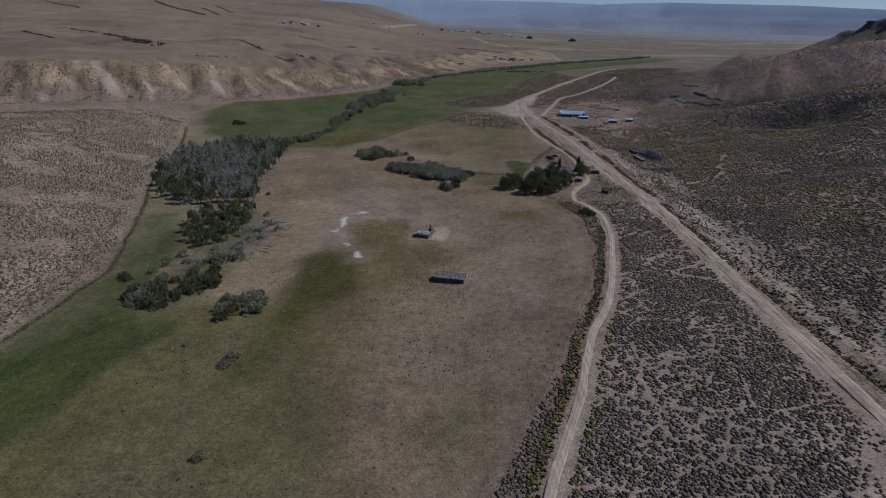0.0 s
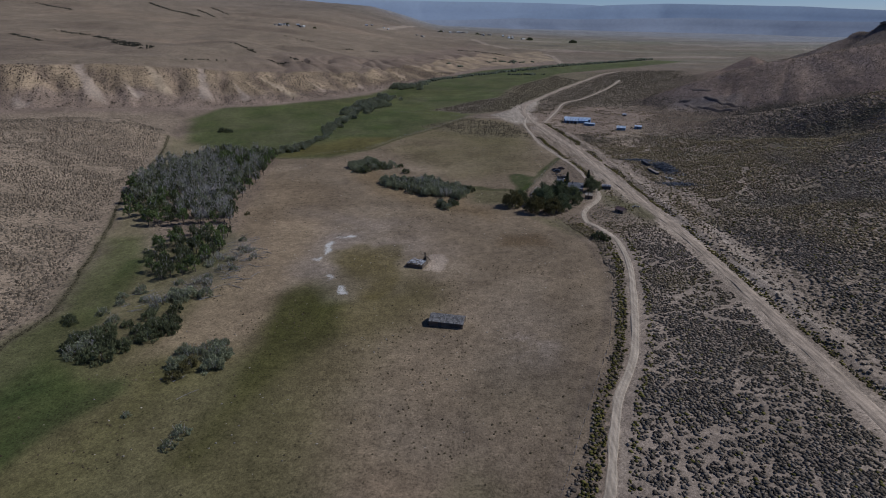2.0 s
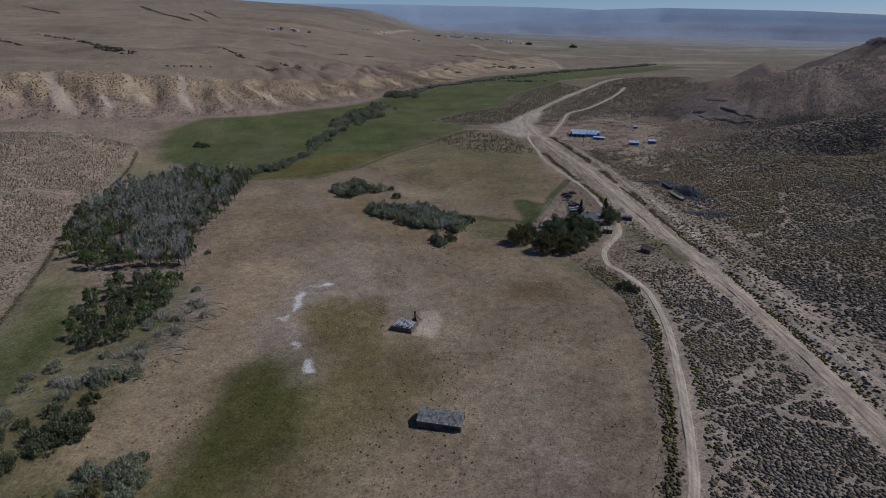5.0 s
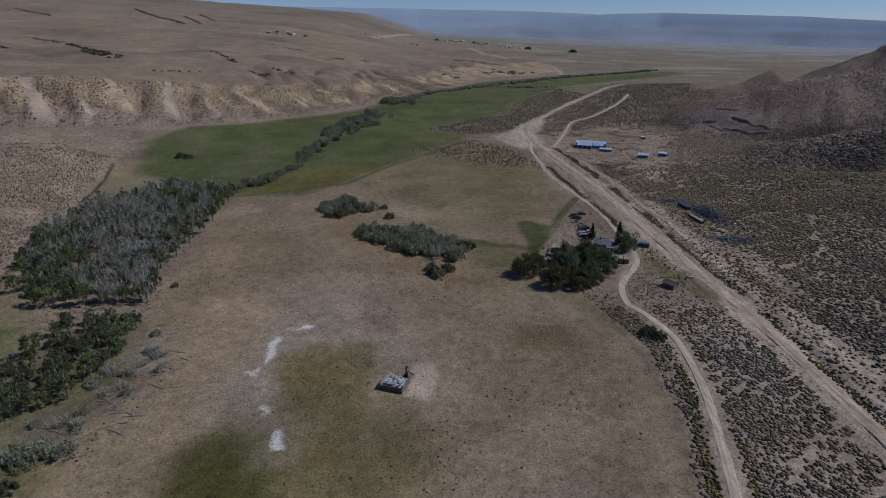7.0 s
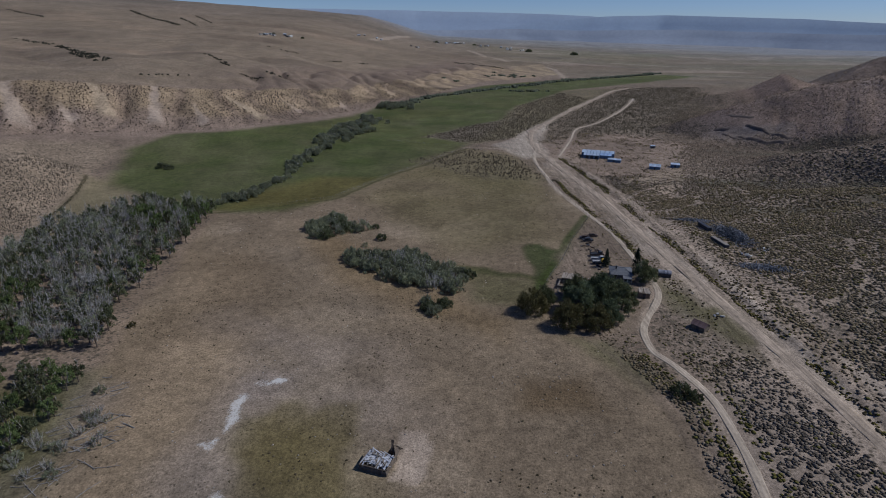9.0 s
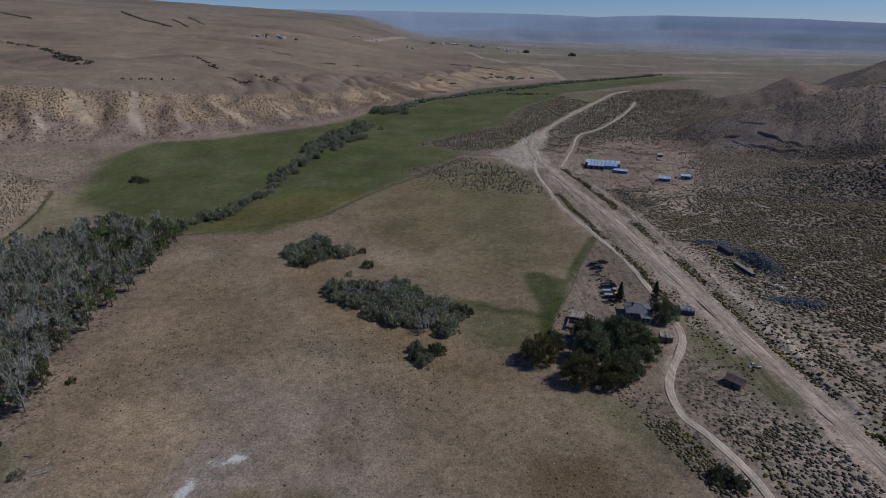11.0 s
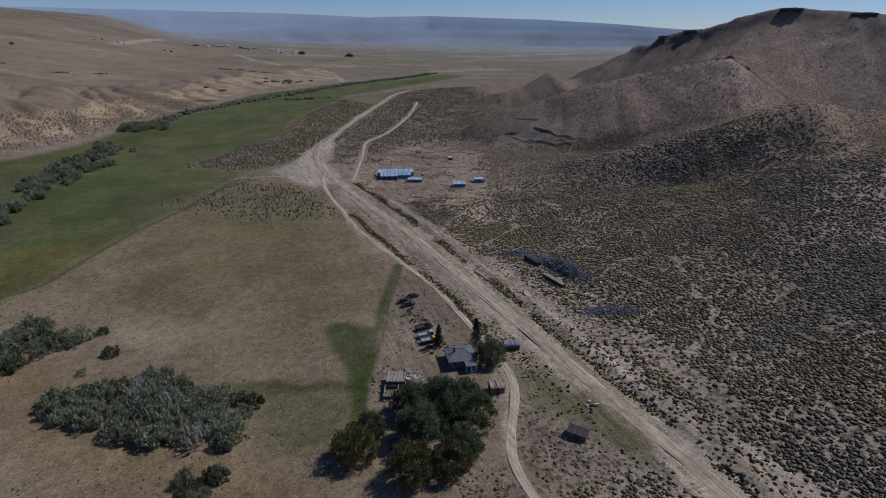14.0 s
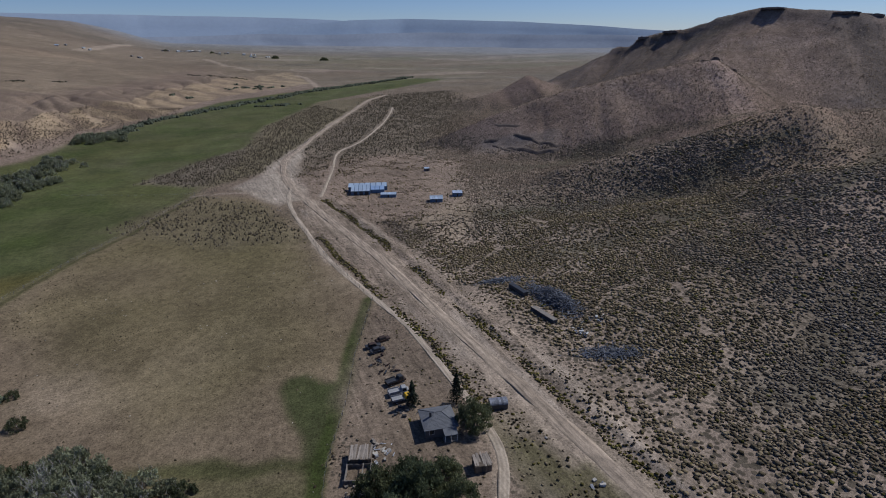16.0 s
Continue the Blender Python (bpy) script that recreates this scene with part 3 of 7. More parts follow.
GREENS = [
    ([(-222, 520), (-214, 570), (-180, 596), (-116, 664), (-88, 702), (-62, 812), (7, 935), (75, 1050), (307, 1259), (480, 1345), (530, 1300), (196, 990), (95, 789), (60, 650), (26, 560), (-27, 463), (-54, 410), (-75, 385), (-110, 385), (-150, 408), (-190, 440)], 7.0, (0.052, 0.076, 0.016), 0.95),
    ([(-124, 100), (-122, 129), (-118, 177), (-138, 239), (-122, 243), (-106, 204), (-108, 182), (-98, 152), (-84, 146), (-82, 132), (-90, 111), (-98, 80)], 7.0, (0.062, 0.084, 0.018), 0.9),
    ([(-120, 121), (-106, 132), (-105, 154), (-83, 141), (-88, 126), (-92, 105), (-96, 80), (-118, 80)], 3.5, (0.056, 0.078, 0.022), 0.8),
    ([(-110, 60), (-92, 110), (-70, 150), (-60, 150), (-70, 60)], 16.0, (0.115, 0.105, 0.036), 0.75),
    ([(-52, 184), (-49, 193), (-42, 198), (-33, 192), (-28, 178), (-30, 164), (-33, 155), (-37, 146), (-41, 136), (-46, 126), (-47, 112), (-54, 112), (-51, 140), (-50, 161), (-51, 177)], 5.0, (0.054, 0.056, 0.013), 0.95),
    ([(-52, 128), (-36, 165), (-22, 150), (-30, 80), (-55, 70)], 14.0, (0.112, 0.094, 0.040), 0.65),
    ([(-29, 232.7), (-34, 233.7), (-36, 229), (-42, 225), (-42, 216), (-36, 208), (-36, 186), (-20, 182), (-14, 202), (-16.5, 214), (-13, 219.5), (-13, 226), (-16, 231), (-22, 230.5), (-25, 228.5)], 2.2, (0.118, 0.093, 0.034), 0.85),
    ([(74, 367), (63, 348), (60, 341), (58, 329), (56, 322), (50, 314), (46, 308), (43, 300), (40, 291), (37, 293), (39, 303), (40, 311), (38, 320), (38, 331), (41, 336), (46, 336), (50, 330), (55, 328), (57, 340), (62, 351), (72, 367)], 1.6, (0.044, 0.060, 0.018), 0.95), ([(1, 319), (10, 317), (22, 314), (28, 309), (35, 307.5), (42, 302), (41, 297), (35, 303), (27, 304.5), (16, 310), (4, 316)], 1.4, (0.048, 0.056, 0.018), 0.9),
    ([(-4, 320), (10, 316), (24, 310), (40, 299), (36, 280), (18, 287), (12, 304)], 5.0, (0.088, 0.086, 0.036), 0.75),
    ([(-52, 345), (-32, 303), (1, 276), (21, 260), (27, 270), (-10, 320), (-40, 352)], 7.0, (0.18, 0.115, 0.045), 0.45),
    ([(40, 262), (52, 258), (62, 240), (56, 236), (44, 254)], 3.0, (0.085, 0.095, 0.035), 0.5),
    ([(20, 330), (60, 420), (60, 470), (40, 500), (0, 470), (30, 400)], 20.0, (0.135, 0.115, 0.055), 0.55),
    ([(80, 300), (92, 299), (91, 280), (88, 270), (77, 272), (79, 286)], 3.0, (0.105, 0.094, 0.046), 0.8),
    ([(26, 240), (42, 240), (44, 227), (25, 227)], 5.0, (0.118, 0.078, 0.040), 0.8),
    ([(10, 152), (30, 160), (30, 130), (8, 128)], 9.0, (0.115, 0.095, 0.06), 0.4),
]
FIELD = [(-105, 60), (-95, 130), (-75, 200), (-88, 255), (-98, 320), (-104, 378), (-54, 408), (-27, 462), (24, 548), (58, 520), (66, 420), (75, 369), (60, 338), (52, 318), (43, 300), (40, 275), (54, 250), (60, 225), (59, 194), (50, 165), (40, 142), (28, 115), (10, 78), (-8, 40), (-60, 20)]
SALT = [(-41, 240), (-43, 235), (-45, 228), (-44, 221), (-46.5, 217)]
SALT_CORE = [(-41, 240), (-36, 240.4)]
SALT_SMALL = [(-39.5, 202), (-35, 196), (-31.5, 190)]
SALT_PATCH = [(-49, 208), (-44.5, 207.3)]
SALT_FAINT = [(-31, 237), (-20, 234.5), (-11, 229), (-1, 225.5)]
PIT = [(-4.3, 222.2), (0.7, 221.4), (3.0, 216.3), (1.9, 207.6), (0.2, 205.3), (-5.6, 207.5), (-4.4, 215.7)]
YARD = [(54, 328), (72, 366), (77, 334), (80, 304), (74, 285), (66, 262), (56, 258), (44, 288)]
FAN = [(46, 552), (64, 578), (98, 655), (108, 655), (86, 565), (82, 505), (66, 500)]
WASH = [(84, 500), (97, 505), (100, 430), (107, 385), (110, 350), (109, 325), (112, 300), (112, 250), (118, 215), (112, 140), (108, 60), (92.5, 60), (92.5, 140), (93, 225), (82, 268), (84, 330), (76, 400), (70, 480)]
BARNYARD = [(79, 545), (120, 600), (175, 600), (196, 548), (162, 480), (143, 448), (104, 446), (94, 489)]
SAGE_PATCH = [(-8, 600), (20, 640), (74, 690), (118, 715), (128, 680), (75, 590), (30, 566)]
SAGE_NORTH = [(-20, 505), (24, 545), (58, 500), (66, 440), (30, 450)]


def cover(x, y):
    """Base colour of the ground, haze painted in far off, and how much far scrub it carries."""
    wx, wy = x + 3.5 * rough(x, y, 16, 71, 3), y + 5.0 * rough(x, y, 18, 72, 3)
    col = np.zeros((len(x), 3))
    col[:] = (0.22, 0.165, 0.122)
    brush = np.full(len(x), 0.62)

    def lay(mask, colour, scrub):
        nonlocal col, brush
        mask = np.clip(mask, 0, 1)
        col = col * (1 - mask[:, None]) + np.asarray(colour) * mask[:, None]
        brush = brush * (1 - mask) + scrub * mask

    # eastern sage flats and hills
    east = smooth((x - curve(y, TOE_RIGHT) + 60) / 30)
    lay(east, (0.285, 0.222, 0.172), 0.95)
    z = height(x, y)
    lay(smooth((z - 24) / 30) * east, (0.245, 0.172, 0.132), 0.6)
    lay(smooth((x - 165) / 40) * east * 0.7, (0.235, 0.175, 0.135), 0.8)
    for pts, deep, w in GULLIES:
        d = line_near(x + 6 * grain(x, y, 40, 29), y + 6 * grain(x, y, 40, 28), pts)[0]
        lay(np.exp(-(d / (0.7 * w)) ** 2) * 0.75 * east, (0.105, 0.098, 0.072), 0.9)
    away, crest, arc = ridge_near(x, y, RIDGES[0][0])
    talus = smooth((215 - away) / 40) * east * smooth((z - 22) / 10)
    lay(talus, (0.158, 0.128, 0.112), 0.3)
    lay(talus * smooth((grain(arc + 4 * grain(x, y, 30, 25), away * 0.10, 11, 27) - 0.05) / 0.3) * smooth((z - 30) / 20) * 0.8, (0.225, 0.172, 0.142), 0.1)
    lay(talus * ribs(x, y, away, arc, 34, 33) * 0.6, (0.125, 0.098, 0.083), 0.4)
    away, crest, arc = ridge_near(x, y, RIDGES[1][0])
    spur_one = smooth((80 - away) / 25) * east * smooth((z - 12) / 8)
    lay(spur_one, (0.285, 0.210, 0.165), 0.4)
    lay(spur_one * smooth((grain(arc, away * 0.1, 9, 79) - 0.1) / 0.3) * smooth((z - 40) / 14) * 0.45, (0.32, 0.245, 0.20), 0.2)
    # pale scar below the spur top, its sunlit brightness painted in
    lay(smooth((13 - line_near(x + 3 * grain(x, y, 9, 78), y, [(385, 512), (381, 494), (378, 478)])[0]) / 8) * 0.8, (0.40, 0.30, 0.25), 0.0)
    lay(smooth((30 - line_near(x, y, [(329, 408), (334, 393), (322, 385), (306, 399)])[0] + 8 * rough(x, y, 18, 77, 3)) / 10) * 0.75, (0.305, 0.222, 0.155), 0.35)
    lay(smooth((20 - line_near(x, y, [(288, 327), (275, 332), (254, 326), (250, 314)])[0] + 7 * rough(x, y, 14, 76, 3)) / 7) * 0.75, (0.335, 0.255, 0.200), 0.3)
    for pts, w in (([(391, 387), (330, 362), (283, 346), (264, 343), (248, 367), (216, 388)], 5), ([(323, 397), (294, 408), (262, 417), (196, 429), (161, 430)], 4), ([(385, 473), (333, 484), (276, 510), (209, 513)], 3)):
        d = line_near(x + 4 * grain(x, y, 25, 74), y + 4 * grain(x, y, 25, 75), pts)[0]
        lay(smooth((w - d) / 4 + 0.3) * 0.7, (0.110, 0.104, 0.068), 0.8)
    red = smooth((rough(x, y, 130, 81, 3) - 0.05) / 0.3) * east * smooth((z - 14) / 14)
    lay(red * 0.35, (0.225, 0.150, 0.112), 0.6)
    green_hill = smooth((rough(x, y, 110, 84, 3) - 0.25) / 0.2) * east * smooth((z - 10) / 10)
    lay(green_hill * 0.4, (0.12, 0.115, 0.07), 0.9)
    brush = brush * (1 - 0.25 * east * smooth((200 - x) / 30) * smooth((480 - y) / 40))
    lay(smooth((62 - np.hypot(x - 405, y - 808)) / 30) * 0.75, (0.315, 0.225, 0.175), 0.3)
    # west: tan slopes, pale chutes on the scarp, brown bench
    west = smooth((curve(y, TOE_LEFT) - x + 6) / 12) * (y < 700)
    lay(west, (0.285, 0.218, 0.155), 0.6)
    e = (y - curve(x, SCARP)) * 0.82
    rim = 96 + 32 * smooth((x + 260) / 80) + 110 * smooth((x + 130) / 150)
    band = smooth((e + 25) / 30) * smooth((rim + 2 - e) / 6) * (x < 250)
    lay(band, (0.245, 0.182, 0.140), 0.5)
    along = x * 0.8 + y * 0.45
    spur = np.abs(np.sin(math.pi * (along / 44 + 0.55 * grain(x, y, 90, 41) + 0.2 * grain(x, y, 37, 43))))
    upper = band * smooth((e - 38 + 14 * rough(x, y, 25, 87, 3)) / 18)
    lay(upper * 0.9, (0.285, 0.212, 0.140), 0.3)
    # gully beds between the spurs: scrub, and their shade painted darker
    lay(upper * smooth((0.42 - spur) / 0.25) * 0.7, (0.205, 0.150, 0.112), 0.6)
    lay(upper * smooth((spur - 0.72 + 0.2 * rough(x, y, 20, 89, 3)) / 0.15) * 0.7, (0.35, 0.262, 0.168), 0.1)
    for k, chute in enumerate(CHUTES):
        on, u = in_chute(x, y, chute)
        lay(on * (0.45 + 0.55 * smooth(u / 0.4)) * (0.9 if k < 7 else 0.4), (0.36, 0.28, 0.192) if k in (2, 5, 8) else (0.335, 0.265, 0.208), 0.0)
    bench = smooth((e - rim) / 8) * smooth((1400 - x) / 600)
    lay(bench, (0.240, 0.185, 0.130), 0.5)
    lay(bench * smooth((rough(x, y * 2.2, 260, 88, 4) - 0.1) / 0.3) * 0.6, (0.165, 0.122, 0.088), 0.6)
    lay(bench * smooth((rough(x, y * 3, 190, 90, 3) - 0.3) / 0.2) * 0.5, (0.28, 0.205, 0.14), 0.2)
    back_slope = smooth((e - rim) / 8) * smooth((rim + 330 - e) / 140) * smooth((x + 300) / 110) * smooth((160 - x) / 150)
    lay(back_slope * (0.65 + 0.3 * rough(x, y, 60, 233, 3)), (0.225, 0.162, 0.124), 0.6)
    far = smooth((y - 1500) / 1500)
    lay(far * 0.6, (0.19, 0.158, 0.128), 0.4)
    lay(far * smooth((rough(x * 0.35, y * 1.3, 150, 167, 4) - 0.05) / 0.25) * 0.55, (0.125, 0.108, 0.085), 0.5)
    lay(far * smooth((rough(x * 0.3, y * 1.6, 240, 169, 3) - 0.15) / 0.2) * 0.5, (0.26, 0.205, 0.155), 0.1)
    low = smooth((x + 0.2 * y - 350) / 400) * smooth((y - 850) / 500)
    lay(low * (0.4 + 0.5 * rough(x * 0.35, y, 130, 221, 4)), (0.175, 0.175, 0.115), 0.4)
    lay(low * smooth((rough(x * 0.3, y * 1.5, 90, 223, 4) - 0.15) / 0.2) * 0.55, (0.33, 0.265, 0.21), 0.1)
    lay(low * smooth((rough(x * 0.3, y * 1.5, 110, 225, 4) - 0.2) / 0.2) * 0.55, (0.14, 0.125, 0.105), 0.5)
    # distance haze painted in: the ground turns blue-grey far to the northeast
    haze_tint = smooth((x * 0.75 + y - 2300) / 1700)
    lay(haze_tint * 0.85, (0.245, 0.256, 0.278), 0.15)
    # irrigated bottom land and the dry hay field
    lay(inside(wx, wy, FIELD, 3.0), (0.210, 0.159, 0.107), 0.06)
    lay(inside(wx, wy, FIELD, 3.0) * smooth((rough(x, y, 30, 91, 4) - 0.05) / 0.4) * 0.7, (0.265, 0.206, 0.145), 0.0)
    lay(inside(wx, wy, FIELD, 3.0) * smooth((rough(x, y, 22, 92, 4) - 0.15) / 0.3) * 0.6, (0.148, 0.112, 0.078), 0.1)
    lay(inside(wx, wy, [(-75, 60), (-60, 130), (-50, 260), (-60, 330), (-100, 330), (-85, 240), (-75, 200), (-92, 130), (-105, 60)], 12.0) * 0.55, (0.215, 0.155, 0.095), 0.0)
    lay(inside(wx, wy, [(-125, 235), (-140, 240), (-205, 440), (-185, 445), (-150, 390), (-165, 330), (-125, 250)], 6.0), (0.20, 0.165, 0.10), 0.15)
    lay(inside(wx, wy, [(8, 330), (58, 338), (66, 420), (58, 510), (24, 545), (-27, 462), (-40, 420)], 14.0) * (0.75 + 0.3 * rough(x, y, 40, 171, 3)), (0.160, 0.130, 0.068), 0.1)
    lay(inside(wx, wy, [(-80, 80), (-62, 130), (-58, 250), (-20, 265), (-10, 190), (-20, 90)], 16.0) * (0.35 + 0.4 * rough(x, y, 30, 173, 3)), (0.165, 0.130, 0.068), 0.0)
    lay(inside(wx, wy, [(-44, 228), (-14, 222), (-8, 206), (2, 196), (0, 176), (-20, 160), (-45, 170)], 9.0) * 0.75, (0.140, 0.114, 0.050), 0.0)
    lay(inside(wx, wy, [(-112, 236), (-80, 240), (-64, 190), (-62, 140), (-96, 136)], 9.0) * (0.6 + 0.3 * rough(x, y, 16, 195, 3)), (0.130, 0.114, 0.052), 0.0)
    lay(inside(wx, wy, [(-92, 244), (-72, 240), (-68, 205), (-76, 186), (-90, 190), (-84, 215)], 5.0) * 0.65, (0.205, 0.168, 0.140), 0.0)
    lay(inside(wx, wy, [(-78, 150), (-74, 262), (-50, 264), (-46, 238), (-49, 205), (-54, 150)], 6.0) * 0.7, (0.285, 0.212, 0.138), 0.0)
    lay(inside(wx, wy, [(-50, 268), (-8, 262), (-3, 240), (-9, 226), (-14, 192), (-50, 192)], 9.0) * (0.45 + 0.45 * rough(x, y, 14, 191, 4)), (0.31, 0.245, 0.195), 0.0)
    lay(inside(wx, wy, [(15, 163), (27, 168), (33, 158), (28, 144), (18, 146)], 5.0) * smooth((rough(x, y, 5, 193, 3) + 0.1) / 0.4) * 0.6, (0.33, 0.265, 0.215), 0.0)
    lay(inside(wx, wy, [(-112, 45), (-94, 120), (-76, 150), (-54, 158), (-38, 150), (-24, 112), (-16, 70), (-24, 40)], 9.0) * (0.62 + 0.25 * rough(x, y, 28, 231, 3)), (0.118, 0.110, 0.050), 0.0)
    lay(inside(wx, wy, [(-6, 92), (6, 112), (14, 104), (8, 82), (0, 76)], 6.0) * 0.5, (0.118, 0.110, 0.056), 0.0)
    lay(inside(wx, wy, [(-24, 70), (-14, 112), (-2, 108), (-8, 66)], 8.0) * 0.4, (0.19, 0.128, 0.082), 0.0)
    for pts, soft, colour, amount in GREENS:
        crisp = soft < 2
        patch = inside(x + 0.3 * (wx - x), y + 0.3 * (wy - y), pts, soft) if crisp else inside(wx, wy, pts, soft)
        lay(patch * amount * (0.82 + 0.18 * rough(x, y, 25, 93, 3)), colour, 0.0)
    for pts, w in (([(-95, 84), (-92, 105), (-88, 126), (-80, 138)], 7.0), ([(-112, 104), (-105, 127), (-97, 138)], 4.0), ([(-103, 170), (-108, 190), (-112, 215)], 6.0)):
        d = line_near(x + 2.5 * rough(x, y, 14, 197, 3), y, pts)[0]
        lay(smooth((w - d) / w * 1.3) * 0.7, (0.050, 0.068, 0.021), 0.0)
    meadow = inside(wx, wy, GREENS[0][0], 6.0)
    lay(meadow * smooth((rough(x, y, 75, 94, 3) - 0.0) / 0.4) * 0.55, (0.105, 0.105, 0.040), 0.0)
    lay(meadow * inside(wx, wy, [(-110, 385), (-60, 400), (-30, 455), (-70, 455), (-100, 420)], 10.0) * 0.6, (0.13, 0.10, 0.032), 0.0)
    lay(inside(wx, wy, SAGE_PATCH, 6.0), (0.185, 0.15, 0.11), 0.75)
    lay(inside(wx, wy, SAGE_NORTH, 8.0) * 0.7, (0.17, 0.14, 0.085), 0.5)
    lay(inside(wx, wy, [(82, 570), (110, 668), (200, 850), (312, 1040), (420, 1060), (340, 820), (250, 650), (190, 600), (120, 600)], 32.0) * 0.7, (0.19, 0.155, 0.115), 0.6)
    lay(inside(wx, wy, [(-120, 140), (-108, 240), (-85, 244), (-74, 200), (-84, 150)], 7.0) * (0.5 + 0.4 * rough(x, y, 18, 175, 3)), (0.088, 0.088, 0.034), 0.0)
    d, _, side = line_near(x, y, [(37, 284)] + FENCE_LINE)
    lay(smooth((4.5 - d) / 2) * (side < 0) * 0.9, (0.050, 0.064, 0.018), 0.0)
    for cx, cy, lng, acr in ((233, 562, 20, 9), (249, 545, 24, 9)):
        u, v = (x - cx) * 0.80 - (y - cy) * 0.60, (x - cx) * 0.60 + (y - cy) * 0.80
        lay(smooth((lng - np.abs(u)) / 5) * smooth((acr - np.abs(v)) / 4) * 0.8, (0.29, 0.23, 0.185), 0.1)
    # pale dust between the shrubs of the strip beside the track
    lay(inside(wx, wy, [(8, 60), (20, 84), (45, 140), (60, 190), (66, 236), (90, 240), (92, 60)], 3.0) * 0.9, (0.275, 0.218, 0.172), 0.15)
    lay(inside(wx, wy, [(26, 560), (60, 650), (95, 789), (196, 990), (306, 1035), (262, 980), (204, 864), (140, 735), (100, 650), (68, 585)], 8.0) * 0.8, (0.165, 0.138, 0.080), 0.6)
    # bare ground
    pale = (0.35, 0.28, 0.215)
    wash = inside(wx, wy, WASH, 4.0)
    lay(wash * 0.5, (0.32, 0.255, 0.198), 0.2)
    lay(wash * smooth((rough(x, y, 9, 161, 4) - 0.05) / 0.3) * 0.55, (0.20, 0.155, 0.115), 0.5)
    lay(wash * smooth((rough(x * 2, y * 0.25, 12, 163, 3) - 0.15) / 0.25) * 0.5, (0.39, 0.325, 0.265), 0.0)
    lay(inside(wx, wy, [(80, 292), (98, 284), (97, 250), (88, 246), (82, 270)], 4.0) * smooth((rough(x, y, 10, 165, 3) + 0.25) / 0.4) * 0.85, (0.110, 0.098, 0.050), 0.3)
    lay(inside(wx, wy, FAN, 4.0), (0.36, 0.30, 0.24), 0.05)
    lay(inside(wx, wy, YARD, 4.0) * 0.85, (0.208, 0.160, 0.118), 0.1)
    lay(inside(wx, wy, BARNYARD, 8.0) * 0.7, (0.262, 0.198, 0.152), 0.2)
    lay(inside(wx, wy, [(112, 440), (160, 472), (154, 440), (126, 405)], 5.0) * 0.8, (0.32, 0.25, 0.178), 0.3)
    salt = np.zeros(len(x))
    for pts, width, amount in ((SALT, 3.3, 0.84), (SALT_CORE, 2.8, 1.4), (SALT_SMALL, 3.6, 0.86), (SALT_PATCH, 3.3, 0.8), ([(-63, 275), (-58, 270)], 5.0, 0.5), (SALT_FAINT, 5.0, 0.5), ([(22, 150), (26, 163), (24, 172)], 7.0, 0.36)):
        d = line_near(x + 2.4 * rough(x, y, 6, 97, 3), y + 2.4 * rough(x, y, 6, 98, 3), pts)[0]
        speck = smooth((rough(x, y, 6, 99, 3) + 0.25) / 0.45)
        salt = np.maximum(salt, np.exp(-(d / width) ** 2) * amount * (0.35 + 0.4 * speck))
        lay(smooth((3.2 * width - d) / (3 * width)) * 0.42 * min(amount, 1.0), (0.29, 0.235, 0.195), 0.0)
    lay(inside(x + 1.2 * rough(x, y, 5, 95, 2), y + 1.2 * rough(x, y, 5, 96, 2), PIT, 0.5), (0.36, 0.285, 0.22), 0.0)
    for pts, width, colour in ((TRACK, 1.25, pale), (MAIN, 4.8, pale), ([(22, 549), (42, 543), (62, 532)], 1.8, pale), (SIDE_TRACK, 2.0, (0.26, 0.21, 0.165)), ([(95, 1958), (130, 1750), (170, 1550)], 12.0, pale), ([(252, 1470), (261, 1424), (244, 1221)], 8.0, pale), ([(-199, 1918), (-160, 2240), (-125, 2562)], 20.0, pale), (MEADOW_EDGE, 1.6, (0.075, 0.072, 0.03))):
        d = line_near(wx, wy, pts)[0]
        lay(smooth((width - d) / width * 1.5) * 0.8, colour, 0.0)
    d = line_near(x, y, FIELD_EDGE)[0]
    lay(smooth((1.8 - np.abs(d - 2.2)) / 1.8) * 0.55, (0.14, 0.108, 0.082), 0.0)
    ditch_w = line_near(x, y, [(-122, 100), (-121, 129), (-118, 177), (-139, 239), (-162, 298), (-182, 370), (-204, 440)])[0]
    lay(smooth((1.6 - ditch_w) / 1.0) * 0.7, (0.085, 0.075, 0.045), 0.2)
    steep = np.hypot(height(x + 2, y) - height(x - 2, y), height(x, y + 2) - height(x, y - 2)) / 4
    lay(smooth((steep - 0.85) / 0.25) * smooth((z - 60) / 15) * 0.6, (0.135, 0.108, 0.092), 0.1)
    streak = np.clip(wash + inside(wx, wy, FAN, 4.0) + 0.8 * inside(wx, wy, YARD, 4.0) + 0.7 * inside(wx, wy, BARNYARD, 8.0), 0, 1)
    return np.clip(col, 0.005, 0.9), np.clip(brush, 0, 1), salt, streak


def stretch(lo, hi, step, below, above):
    """Grid lines: even between lo and hi, then wider and wider out to each (limit, growth) in turn."""
    lines = list(np.arange(lo, hi + 1e-6, step))
    for start, sign, phases in ((lo, -1, below), (hi, 1, above)):
        v, s = start, step
        extra = []
        for stop, growth in phases:
            while (v - stop) * sign < 0:
                s *= growth
                v += sign * s
                extra.append(v)
        lines = extra[::-1] + lines if sign < 0 else lines + extra
    return np.array(lines)


